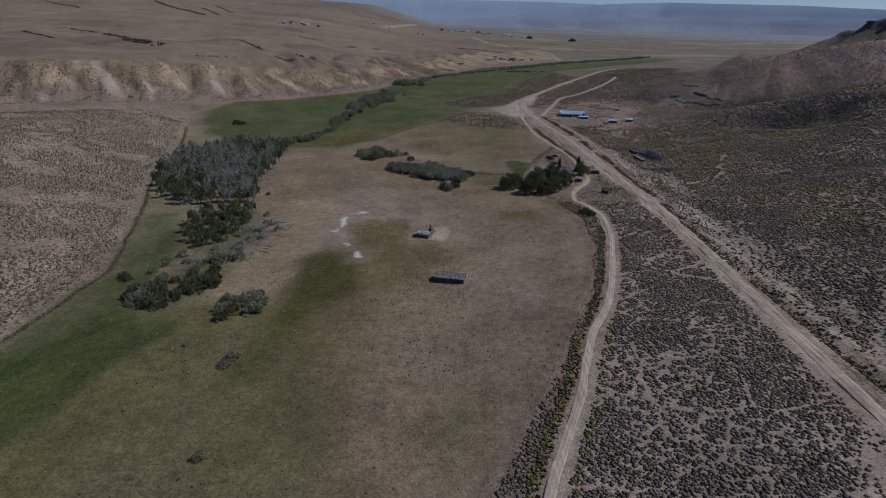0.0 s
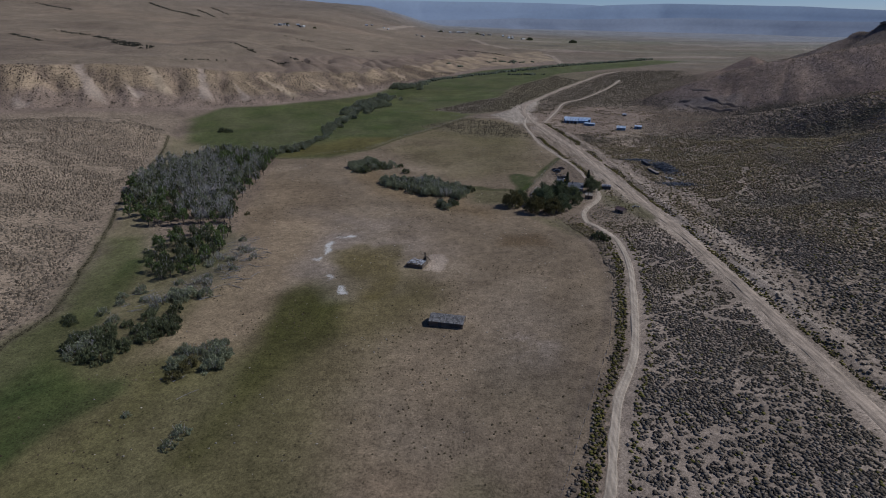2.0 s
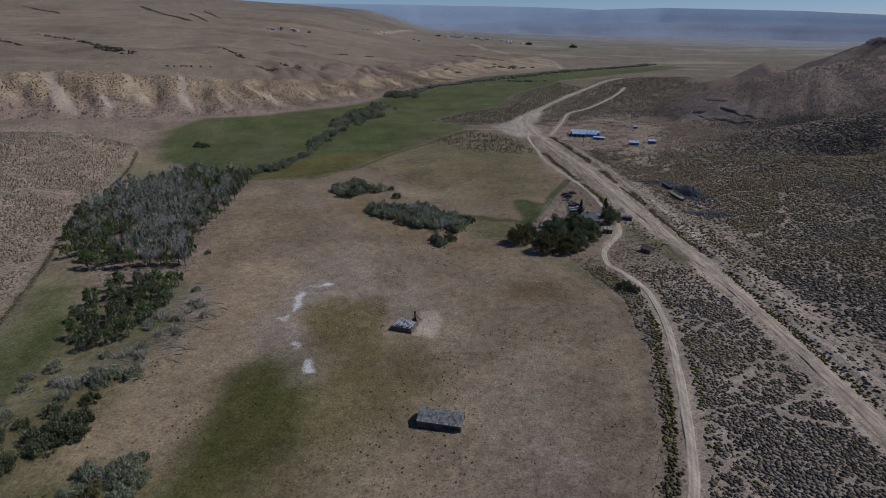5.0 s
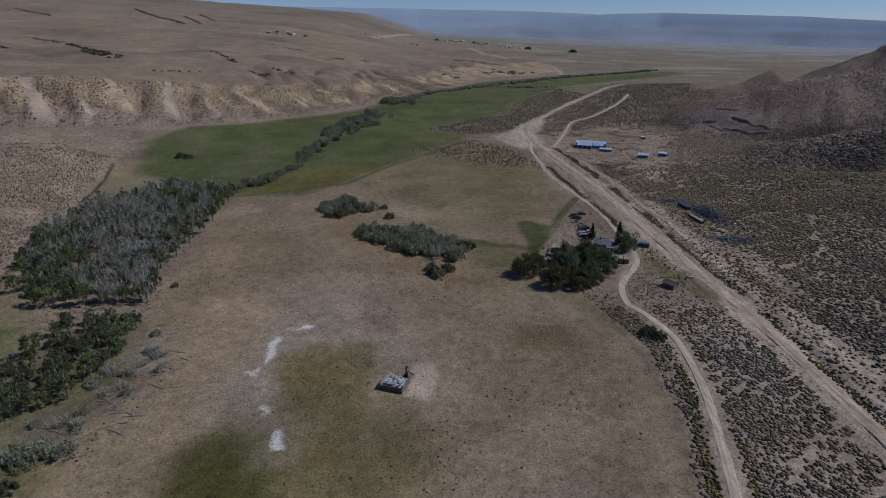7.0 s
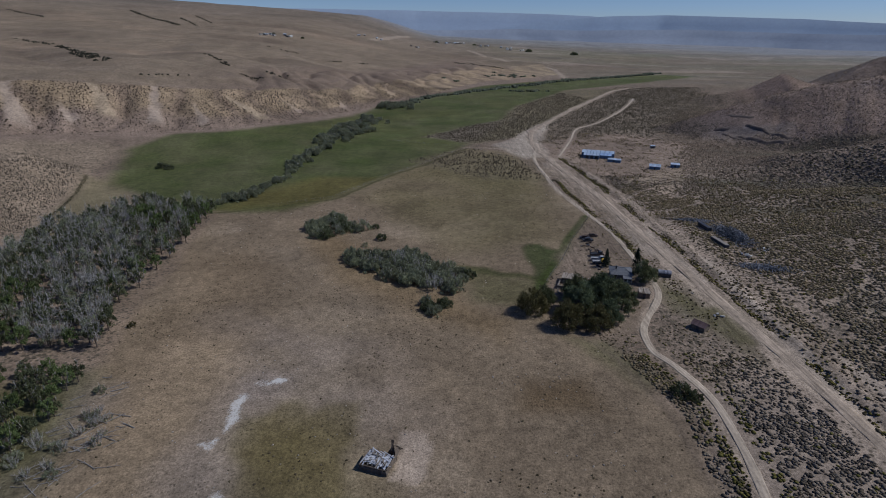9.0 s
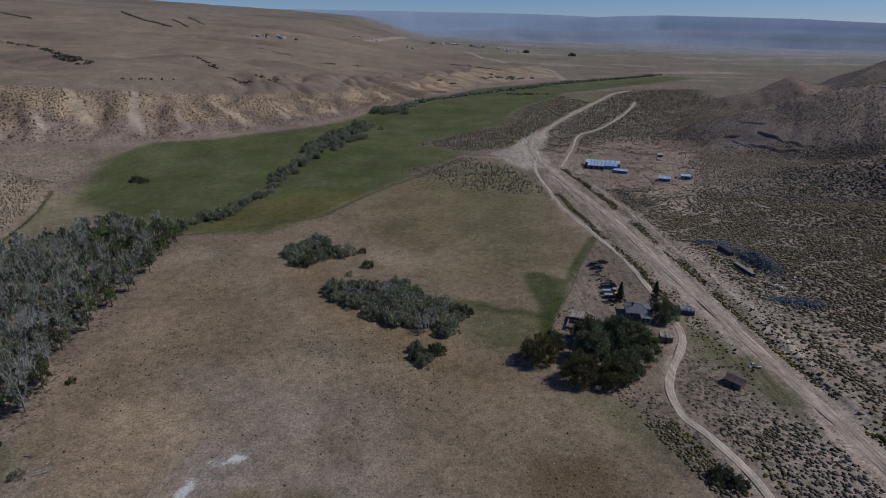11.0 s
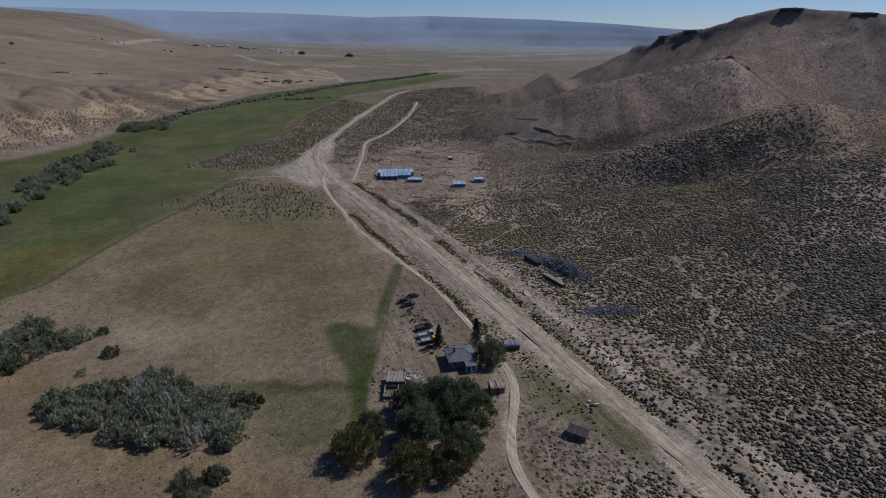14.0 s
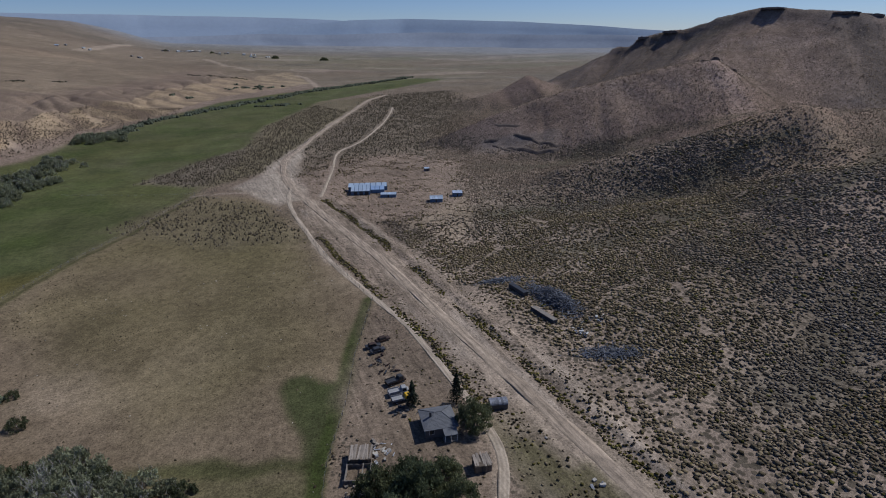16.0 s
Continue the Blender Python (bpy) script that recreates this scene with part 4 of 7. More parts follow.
GX = stretch(-150, 130, 1.25, ((-620, 1.012), (-4200, 1.06)), ((720, 1.011), (4600, 1.06)))
GY = stretch(70, 400, 1.25, ((-700, 1.09),), ((1150, 1.008), (4300, 1.045)))
gx, gy = np.meshgrid(GX, GY)
gx, gy = gx.ravel(), gy.ravel()
gz = height(gx, gy)
n_x, n_y = len(GX), len(GY)
idx = np.arange(n_x * n_y).reshape(n_y, n_x)
quads = np.stack([idx[:-1, :-1].ravel(), idx[:-1, 1:].ravel(), idx[1:, 1:].ravel(), idx[1:, :-1].ravel()], 1)
ground = tagged(new("ground", mesh_from("ground", np.stack([gx, gy, gz], 1), quads, M_GROUND, True)), "dry valley floor with meadows, sage flats and eroded hills", "ground", kind="structure")
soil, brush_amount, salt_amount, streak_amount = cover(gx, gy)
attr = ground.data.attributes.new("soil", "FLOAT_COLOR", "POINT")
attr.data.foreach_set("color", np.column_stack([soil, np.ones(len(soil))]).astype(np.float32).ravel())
attr = ground.data.attributes.new("brush", "FLOAT", "POINT")
attr.data.foreach_set("value", brush_amount.astype(np.float32))
attr = ground.data.attributes.new("salt", "FLOAT", "POINT")
attr.data.foreach_set("value", salt_amount.astype(np.float32))
attr = ground.data.attributes.new("streak", "FLOAT", "POINT")
attr.data.foreach_set("value", streak_amount.astype(np.float32))


# ---- distant ridges ----
def far_ridge(name, pts, base, seed, label, mat):
    """A long flat-topped ridge far off: crest (x, y, z), falling in benches to the plain."""
    rows_ = []
    t = np.linspace(0, len(pts) - 1, 160)
    cx, cy, cz = (np.interp(t, range(len(pts)), [p[k] for p in pts]) for k in range(3))
    cz = cz + 7 * rough(t * 40, t * 0, 60, seed, 4)
    for k, (drop, out) in enumerate(((0.0, -400), (0.0, 0), (0.25, 30), (0.4, 120), (0.62, 160), (0.8, 330), (1.0, 620), (1.08, 700))):
        w = 1 + 0.5 * rough(t * 60, t * 0 + k * 0.15, 45, seed + 3, 3)
        x = cx * (1 - out * w / 4600)
        y = cy * (1 - out * w / 4600)
        rows_.append(np.stack([x, y, cz - (cz - base) * drop], 1))
    v = np.concatenate(rows_)
    n = len(t)
    i = np.arange(n * len(rows_)).reshape(len(rows_), n)
    f = np.stack([i[:-1, :-1].ravel(), i[1:, :-1].ravel(), i[1:, 1:].ravel(), i[:-1, 1:].ravel()], 1)
    return tagged(new(name, mesh_from(name, v, f, mat)), label, "mountains", kind="structure")


# three layers, each tinted by painted haze, the farthest palest
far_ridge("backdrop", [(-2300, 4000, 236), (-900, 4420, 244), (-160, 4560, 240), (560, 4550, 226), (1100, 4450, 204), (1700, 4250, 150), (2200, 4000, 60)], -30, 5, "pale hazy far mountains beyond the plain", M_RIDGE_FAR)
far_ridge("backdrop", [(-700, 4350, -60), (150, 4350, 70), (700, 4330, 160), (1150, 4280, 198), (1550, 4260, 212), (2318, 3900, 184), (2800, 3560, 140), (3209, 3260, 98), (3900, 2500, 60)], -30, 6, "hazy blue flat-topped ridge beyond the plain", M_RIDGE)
far_ridge("backdrop", [(-600, 4000, 92), (100, 4020, 100), (500, 4000, 112), (900, 3900, 104), (1500, 3700, 112), (2000, 3450, 96), (2500, 3100, 88), (3000, 2700, 70), (3500, 2200, 30)], -30, 9, "low foothills before the far ridge, greyed by painted haze", M_FOOTHILL)


# ---- roads ----
def road(name, pts, width, label, ruts=True, mat=None):
    pts = [Vector((p[0], p[1], 0)) for p in pts]
    line = []
    for a, b, c, d in zip([pts[0]] + pts[:-2], pts[:-1], pts[1:], pts[2:] + [pts[-1]]):
        n = max(2, int((c - b).length / 1.5))
        for k in range(n):
            t = k / n
            line.append(0.5 * (2 * b + (c - a) * t + (2 * a - 5 * b + 4 * c - d) * t * t + (3 * b - a - 3 * c + d) * t ** 3))
    line = np.array([(p.x, p.y) for p in line])
    tang = np.gradient(line, axis=0)
    tang /= np.hypot(tang[:, 0], tang[:, 1])[:, None]
    side = np.stack([tang[:, 1], -tang[:, 0]], 1)
    offs = np.array([-1, -0.86, -0.6, -0.4, -0.15, 0.15, 0.4, 0.6, 0.86, 1.0]) * width / 2
    dips = np.array([-0.16, 0.05, 0.0, -0.02, 0.07, 0.07, -0.02, 0.0, 0.05, -0.16]) if ruts else np.array([-0.1] + [0.05] * 8 + [-0.1])
    v = []
    for k, (o, dz) in enumerate(zip(offs, dips)):
        ragged = 1.0 + (0.45 * rough(line[:, 0] + 31 * k, line[:, 1], 7, 111 + k, 3) if k in (0, 1, 8, 9) else 0)
        x, y = line[:, 0] + side[:, 0] * o * ragged, line[:, 1] + side[:, 1] * o * ragged
        v.append(np.stack([x, y, height(x, y) + 0.08 + dz], 1))
    v = np.concatenate(v)
    n = len(line)
    i = np.arange(n * len(offs)).reshape(len(offs), n)
    f = np.stack([i[:-1, :-1].ravel(), i[1:, :-1].ravel(), i[1:, 1:].ravel(), i[:-1, 1:].ravel()], 1)
    return tagged(new(name, mesh_from(name, v, f[:, ::-1], mat or M_ROAD, True)), label, "road", kind="structure")


road("road", TRACK, 2.25, "narrow pale dirt farm track with wheel ruts")
road("road", MAIN, 4.2, "wide pale rutted dirt road through the valley", mat=M_WASH_ROAD)
road("road", SIDE_TRACK, 1.6, "faint dirt side track across the sage")


# ---- sagebrush and scrub ----
def scrub(name, xs, ys, size, tones, rings, seed, label, category, flat=0.8, sides=5):
    """Many small shrubs as one mesh: each a lumpy dome of one or two rings of twig tips and a top."""
    rng = np.random.RandomState(seed)
    n = len(xs)
    base = np.stack([xs, ys, height(xs, ys) - 0.06], 1)
    turn = rng.uniform(0, 2 * np.pi, (n, 1))
    steps = np.arange(sides) * 2 * np.pi / sides
    corners = []
    low = rings == 0
    rings = max(rings, 1)
    for k in range(rings):
        az = turn + steps[None, :] + k * np.pi / sides + rng.uniform(-0.3, 0.3, (n, sides))
        r = size[:, None] * 0.5 * ((1.0, 0.78)[k] if rings == 2 else 1.0) * rng.uniform(0.62, 1.25, (n, sides))
        z = size[:, None] * flat * ((0.0, 0.42)[k] if rings == 2 else 0.0 if low else 0.28) * rng.uniform(0.6, 1.4, (n, sides))
        corners.append(np.stack([np.cos(az) * r, np.sin(az) * r, z], 2))
    top = np.stack([rng.normal(0, 0.12, n) * size, rng.normal(0, 0.12, n) * size, size * flat * rng.uniform(0.55, 0.85, n)], 1)[:, None, :]
    foot = np.zeros((n, 1, 3))
    v = np.concatenate(corners + [top, foot], 1) + base[:, None, :]
    per = rings * sides + 2
    tri = []
    for k in range(sides):
        j = (k + 1) % sides
        if rings == 2:
            tri += [(k, j, sides + k), (j, sides + j, sides + k)]
        elif not low:
            tri.append((j, k, per - 1))
        tri.append(((rings - 1) * sides + k, (rings - 1) * sides + j, per - 2))
    f = (np.arange(n)[:, None, None] * per + np.array(tri)[None]).reshape(-1, 3)
    ob = new(name, mesh_from(name, v.reshape(-1, 3), f, M_SAGE))
    tone = np.repeat(tones, per, axis=0) * rng.uniform(0.75, 1.25, (n * per, 1))
    a = ob.data.attributes.new("tone", "FLOAT_COLOR", "POINT")
    a.data.foreach_set("color", np.column_stack([tone, np.ones(len(tone))]).astype(np.float32).ravel())
    return tagged(ob, label, category, kind="stuff")


def spread_over(x0, x1, y0, y1, step, seed, density):
    """Jittered grid of places, kept where density(x, y) says so."""
    rng = np.random.RandomState(seed)
    xs, ys = np.meshgrid(np.arange(x0, x1, step), np.arange(y0, y1, step))
    xs, ys = xs.ravel(), ys.ravel()
    xs, ys = xs + rng.uniform(-0.5, 0.5, len(xs)) * step, ys + rng.uniform(-0.5, 0.5, len(ys)) * step
    keep = rng.uniform(0, 1, len(xs)) < density(xs, ys)
    return xs[keep], ys[keep], rng


def off_roads(x, y):
    k = np.ones(len(x))
    for pts, w in ((TRACK, 2.6), (MAIN, 4.5), (SIDE_TRACK, 2.5)):
        k = k * smooth((line_near(x, y, pts)[0] - w) / 1.5)
    return k


def east_density(x, y):
    wx, wy = x + 3.5 * rough(x, y, 16, 71, 3), y + 5.0 * rough(x, y, 18, 72, 3)
    k = off_roads(x, y) * (1 - inside(wx, wy, FIELD, 1.5))
    for pts, keep in ((WASH, 0.16), (YARD, 0.10), (FAN, 0.05), (BARNYARD, 0.22), (SAGE_PATCH, 1.0), (GREENS[7][0], 0.0), (GREENS[9][0], 0.02)):
        k = k * (1 - inside(wx, wy, pts, 3.0) * (1 - keep))
    k = k * (1 - inside(wx, wy, [(103, 368), (112, 364), (116, 318), (122, 300), (104, 292)], 3.0))
    k = k * (1 - 0.5 * inside(wx, wy, [(66, 300), (60, 262), (72, 228), (84, 222), (96, 250), (90, 300)], 5.0))
    k = k * (1 - 0.6 * inside(wx, wy, [(112, 440), (158, 470), (152, 440), (126, 405)], 4.0))
    wx, wy = x + 1.6 * rough(x, y, 6, 127, 2), y + 1.6 * rough(x, y, 6, 128, 2)
    first, second = cells(wx, wy, 3.7, 129)
    thread = 0.0 + 0.62 * smooth((rough(x, y, 15, 131, 3) + 0.3) / 0.6)
    bare = smooth((second - first - thread + 0.1) / 0.25)
    first, second = cells(wx + 2.5 * grain(x, y, 14, 133), wy, 24.0, 134)
    bare = bare * smooth((second - first - 0.5) / 0.4)
    bare = (0.04 + 0.96 * bare) * (0.8 + 0.2 * smooth((rough(x, y, 24, 121, 3) + 0.6) / 0.3))
    strip = inside(x, y, [(112, 100), (120, 100), (126, 300), (117, 300)], 2.5)
    return k * bare * (1 - 0.85 * strip * smooth((rough(x, y, 22, 123, 2) + 0.2) / 0.3))


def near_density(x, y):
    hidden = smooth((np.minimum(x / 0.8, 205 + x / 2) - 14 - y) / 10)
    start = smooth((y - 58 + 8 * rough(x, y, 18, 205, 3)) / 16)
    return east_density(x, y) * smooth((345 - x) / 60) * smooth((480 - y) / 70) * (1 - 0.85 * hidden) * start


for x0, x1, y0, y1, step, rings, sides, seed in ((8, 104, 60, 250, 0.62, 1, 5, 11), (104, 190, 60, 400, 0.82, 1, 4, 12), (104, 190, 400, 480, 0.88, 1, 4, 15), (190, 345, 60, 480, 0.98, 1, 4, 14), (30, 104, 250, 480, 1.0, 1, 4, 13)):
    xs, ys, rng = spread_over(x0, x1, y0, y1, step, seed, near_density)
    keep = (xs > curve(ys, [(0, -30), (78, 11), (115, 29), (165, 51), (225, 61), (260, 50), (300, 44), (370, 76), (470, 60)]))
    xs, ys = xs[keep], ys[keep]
    olive = smooth((rough(xs, ys, 55, 125, 3) + 0.15) / 0.5)[:, None]
    dark = np.array((0.160, 0.134, 0.108)) * (1 - olive) + np.array((0.190, 0.152, 0.094)) * olive
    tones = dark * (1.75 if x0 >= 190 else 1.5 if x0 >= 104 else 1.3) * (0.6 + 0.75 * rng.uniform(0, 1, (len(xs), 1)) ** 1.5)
    gold = (rng.uniform(0, 1, len(xs)) < 0.04 + 0.5 * (np.abs(line_near(xs, ys, TRACK)[0] - 3.6) < 1.4))[:, None]
    tones = np.where(gold, np.array((0.150, 0.135, 0.042)), tones)
    small = (0.45, 1.05) if x0 == 30 else (0.5, 1.25) if x0 == 8 else (0.75, 1.65) if x0 < 190 else (1.0, 1.9)
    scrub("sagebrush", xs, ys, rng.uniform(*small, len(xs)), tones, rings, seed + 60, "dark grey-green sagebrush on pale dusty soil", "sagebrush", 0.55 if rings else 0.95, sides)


def hill_density(x, y):
    k = east_density(x, y) * (1 - smooth((345 - x) / 60) * smooth((480 - y) / 70)) * smooth((x - curve(y, TOE_RIGHT) + 40) / 30)
    return k * (1 - 0.85 * smooth((190 + x / 2 - y) / 10)) * smooth((700 - x) / 120) * smooth((860 - y) / 120) * smooth((100 - height(x, y)) / 12) * (1 - inside(x, y, [(214, 590), (240, 545), (266, 536), (262, 556), (236, 590)], 3.0))


xs, ys, rng = spread_over(100, 700, 130, 860, 1.42, 31, hill_density)
tones = np.array((0.188, 0.147, 0.114)) * (0.65 + 0.6 * rng.uniform(0, 1, (len(xs), 1)))
scrub("sagebrush", xs, ys, rng.uniform(0.8, 1.6, len(xs)), tones, 0, 32, "sparse dark sagebrush on the reddish hillside", "sagebrush", 0.75, 4)


def flats_density(x, y):
    wx, wy = x + 5 * rough(x, y, 20, 201, 3), y + 5 * rough(x, y, 20, 202, 3)
    k = inside(wx, wy, SAGE_PATCH, 5.0) * 0.8
    k = np.maximum(k, inside(wx, wy, SAGE_NORTH, 6.0) * 0.55)
    k = np.maximum(k, inside(wx, wy, [(24, 562), (60, 650), (95, 789), (180, 950), (204, 864), (140, 735), (98, 660), (60, 585)], 5.0) * 0.6)
    k = np.maximum(k, inside(wx, wy, [(92, 575), (112, 660), (200, 845), (300, 1030), (420, 1060), (345, 830), (255, 660), (200, 600), (120, 604)], 26.0) * 0.75)
    return k * off_roads(x, y) * (0.25 + 0.75 * smooth((np.abs(grain(x, y, 9, 203)) - 0.08) / 0.14)) * (1 - inside(x, y, FAN, 3.0))


xs, ys, rng = spread_over(-25, 425, 430, 1060, 1.7, 71, flats_density)
tones = np.array((0.108, 0.092, 0.068)) * (0.7 + 0.5 * rng.uniform(0, 1, (len(xs), 1)))
scrub("sagebrush", xs, ys, rng.uniform(0.8, 1.7, len(xs)), tones, 0, 72, "dark sagebrush on the flats round the road fork", "sagebrush", 1.1, 4)


def west_ditch(x, y):
    d = line_near(x + 1.2 * rough(x, y, 9, 211, 2), y, [(-122, 100), (-121, 129), (-118, 177), (-139, 239), (-162, 298), (-182, 370), (-204, 440)])[0]
    return smooth((1.0 - d) / 0.5) * 0.85


xs, ys, rng = spread_over(-212, -112, 100, 442, 0.55, 73, west_ditch)
tones = np.array((0.070, 0.062, 0.038)) * rng.uniform(0.7, 1.3, (len(xs), 1))
scrub("ditch_scrub", xs, ys, rng.uniform(0.35, 0.9, len(xs)), tones, 0, 74, "dark narrow line of growth in the western ditch", "scrub", sides=4)


def ditch_density(x, y):
    d = line_near(x + 2.2 * rough(x, y, 12, 133, 2), y, DITCH)[0]
    side_line = line_near(x + 1.5 * rough(x, y, 9, 135, 2), y, [(82, 300), (81.8, 325), (81.7, 346), (79, 363), (74, 412), (73, 440)])[0]
    dt, _, side = line_near(x, y, TRACK)
    verge = smooth((1.6 - np.abs(dt - 3.2 - 0.8 * rough(x, y, 14, 139, 2))) / 0.8) * (side < 0) * (0.25 + 0.75 * smooth((rough(x, y, 12, 140, 2) + 0.4) / 0.4)) * smooth((236 - y) / 10)
    return np.maximum(verge * 0.9, np.maximum(smooth((2.0 - d) / 1.3) * smooth((rough(x, y, 16, 131, 3) + 0.5) / 0.4), smooth((1.7 - side_line) / 0.9) * smooth((rough(x, y, 14, 137, 2) + 0.6) / 0.3)) * 0.9)


xs, ys, rng = spread_over(5, 112, 60, 500, 0.62, 13, ditch_density)
tones = np.where(rng.uniform(0, 1, (len(xs), 1)) < 0.42, np.array((0.100, 0.086, 0.058)), np.array((0.168, 0.145, 0.046))) * rng.uniform(0.7, 1.3, (len(xs), 1))
scrub("ditch_scrub", xs, ys, rng.uniform(0.4, 1.15, len(xs)), tones, 1, 14, "dark and yellow-green scrub along the roadside ditch", "scrub")


def weed_density(x, y):
    wx, wy = x + 3 * rough(x, y, 9, 181, 3), y + 3 * rough(x, y, 9, 182, 3)
    clump = smooth((rough(x, y, 7, 183, 3) - 0.0) / 0.25)
    k = inside(wx, wy, [(82, 305), (92, 303), (100, 296), (104, 262), (96, 240), (90, 252), (92, 268), (80, 272), (79, 288)], 3.0) * (0.14 + 0.6 * clump)
    k = np.maximum(k, inside(wx, wy, [(64, 322), (78, 340), (78, 300), (66, 258), (54, 262), (60, 300)], 4.0) * (0.01 + 0.12 * clump))
    k = np.maximum(k, inside(wx, wy, [(84, 340), (97, 345), (97, 305), (86, 306)], 4.0) * (0.02 + 0.10 * clump))
    k = np.maximum(k, inside(wx, wy, [(82, 560), (120, 610), (185, 590), (200, 545), (165, 480), (112, 405), (100, 470)], 8.0) * (0.07 + 0.5 * clump))
    k = np.maximum(k, inside(wx, wy, [(103, 365), (112, 365), (118, 310), (124, 296), (108, 290), (105, 320)], 3.0) * (0.04 + 0.35 * clump))
    k = np.maximum(k, inside(wx, wy, WASH, 3.0) * smooth((340 - y) / 40) * (0.03 + 0.42 * clump))
    return k * off_roads(x, y)


xs, ys, rng = spread_over(54, 205, 120, 612, 0.95, 61, weed_density)
tones = np.where(rng.uniform(0, 1, (len(xs), 1)) < 0.6, np.array((0.098, 0.080, 0.052)), np.array((0.150, 0.128, 0.045))) * rng.uniform(0.65, 1.3, (len(xs), 1))
scrub("weed_clump", xs, ys, rng.uniform(0.35, 1.0, len(xs)), tones, 1, 62, "brown and yellow-green weeds on the bare farmyard", "weeds")


def west_density(x, y):
    d = curve(y, TOE_LEFT) - x
    return smooth((d - 1) / 6) * 0.85 * smooth((rough(x, y, 15, 141, 3) + 0.4) / 0.4)


xs, ys, rng = spread_over(-330, -112, 95, 470, 1.2, 15, west_density)
tones = np.array((0.170, 0.138, 0.106)) * rng.uniform(0.65, 1.35, (len(xs), 1))
scrub("sagebrush", xs, ys, rng.uniform(0.55, 1.35, len(xs)), tones, 0, 16, "brownish sagebrush on the tan western slope", "sagebrush", 1.15, 4)


def scarp_density(x, y):
    e = (y - curve(x, SCARP)) * 0.82
    rim = 96 + 32 * smooth((x + 260) / 80) + 110 * smooth((x + 130) / 150)
    k = smooth((e - 5) / 25) * smooth((rim + 1 - e) / 5) * (0.35 + 0.65 * smooth((rough(x, y, 22, 145, 3) + 0.35) / 0.35))
    for chute in CHUTES:
        k = k * (1 - in_chute(x, y, chute)[0])
    return k * (0.55 + 0.45 * smooth((e - 35) / 30))


xs, ys, rng = spread_over(-520, 20, 440, 1000, 2.15, 45, scarp_density)
tones = np.array((0.100, 0.078, 0.060)) * rng.uniform(0.6, 1.4, (len(xs), 1))
scrub("scarp_scrub", xs, ys, rng.uniform(0.9, 2.1, len(xs)), tones, 0, 46, "scattered dark scrub on the eroded scarp", "scrub", 0.8, 4)


def field_density(x, y):
    wx, wy = x + 3.5 * rough(x, y, 16, 71, 3), y + 5.0 * rough(x, y, 18, 72, 3)
    clods = np.zeros(len(x))
    for pts, w in (([(14, 208), (22, 207), (28, 204), (38, 201)], 3.2), ([(39, 188), (46, 191), (50, 193)], 1.8), ([(35, 159), (40, 166), (44, 168)], 2.0), ([(12, 158), (19, 157)], 2.5), ([(-30, 293), (-27, 283)], 5.0), ([(-28, 290), (-22, 286)], 3.0), ([(26, 232), (40, 234)], 3.5)):
        clods = np.maximum(clods, smooth((w - line_near(x, y, pts)[0]) / 1.5))
    return inside(wx, wy, FIELD, 2.0) * off_roads(x, y) * (0.7 * clods + 0.06 + 0.5 * smooth((rough(x, y, 24, 151, 4) - 0.12) / 0.25) + 0.3 * smooth((y - 330) / 60) * smooth((rough(x, y, 12, 152, 3) + 0.1) / 0.4))


xs, ys, rng = spread_over(-110, 80, 60, 530, 1.6, 17, field_density)
tones = np.array((0.105, 0.085, 0.055)) * rng.uniform(0.6, 1.4, (len(xs), 1))
scrub("grass_tuft", xs, ys, rng.uniform(0.3, 0.85, len(xs)), tones, 0, 18, "small dark tufts in the dry hay field", "grass tufts", 0.9, 4)


# ---- trees ----
def leaf_triangles(rng, mids, leaf, droop=0.0, upright=1.0):
    """A spray of leaves at each place: a thin triangle, mostly standing up and outwards."""
    n = len(mids)
    t = mids[:, None, :] + rng.normal(0, 1, (n, 3, 3)) * leaf * (0.8, 0.8, upright)
    t[:, :, 2] -= np.abs(rng.normal(0, droop, (n, 1)))
    return t.reshape(-1, 3)


def crown_points(rng, count, lumps, rx, rz, z0, lump_r):
    """Leaf places gathered in lumps that fill an uneven dome."""
    az, u = rng.uniform(0, 2 * np.pi, lumps), rng.uniform(0.0, 1.0, lumps)
    rad = np.sqrt(rng.uniform(0.0, 1.0, lumps))
    top = np.sqrt(np.maximum(1 - rad ** 2, 0)) * rng.uniform(0.75, 1.08, lumps)
    c = np.stack([np.cos(az) * rx * rad, np.sin(az) * rx * rad, z0 + rz * np.maximum(top * (0.35 + 0.62 * u), 0.10)], 1)
    pick = rng.randint(0, lumps, count)
    d = rng.normal(0, 1, (count, 3))
    d /= np.linalg.norm(d, axis=1)[:, None]
    sizes = lump_r * rng.uniform(0.6, 1.3, lumps)
    p = c[pick] + d * (sizes[pick] * rng.uniform(0.35, 1.05, count))[:, None] * (1, 1, 0.95)
    p[:, 2] = np.maximum(p[:, 2], 0.12)
    return p, c


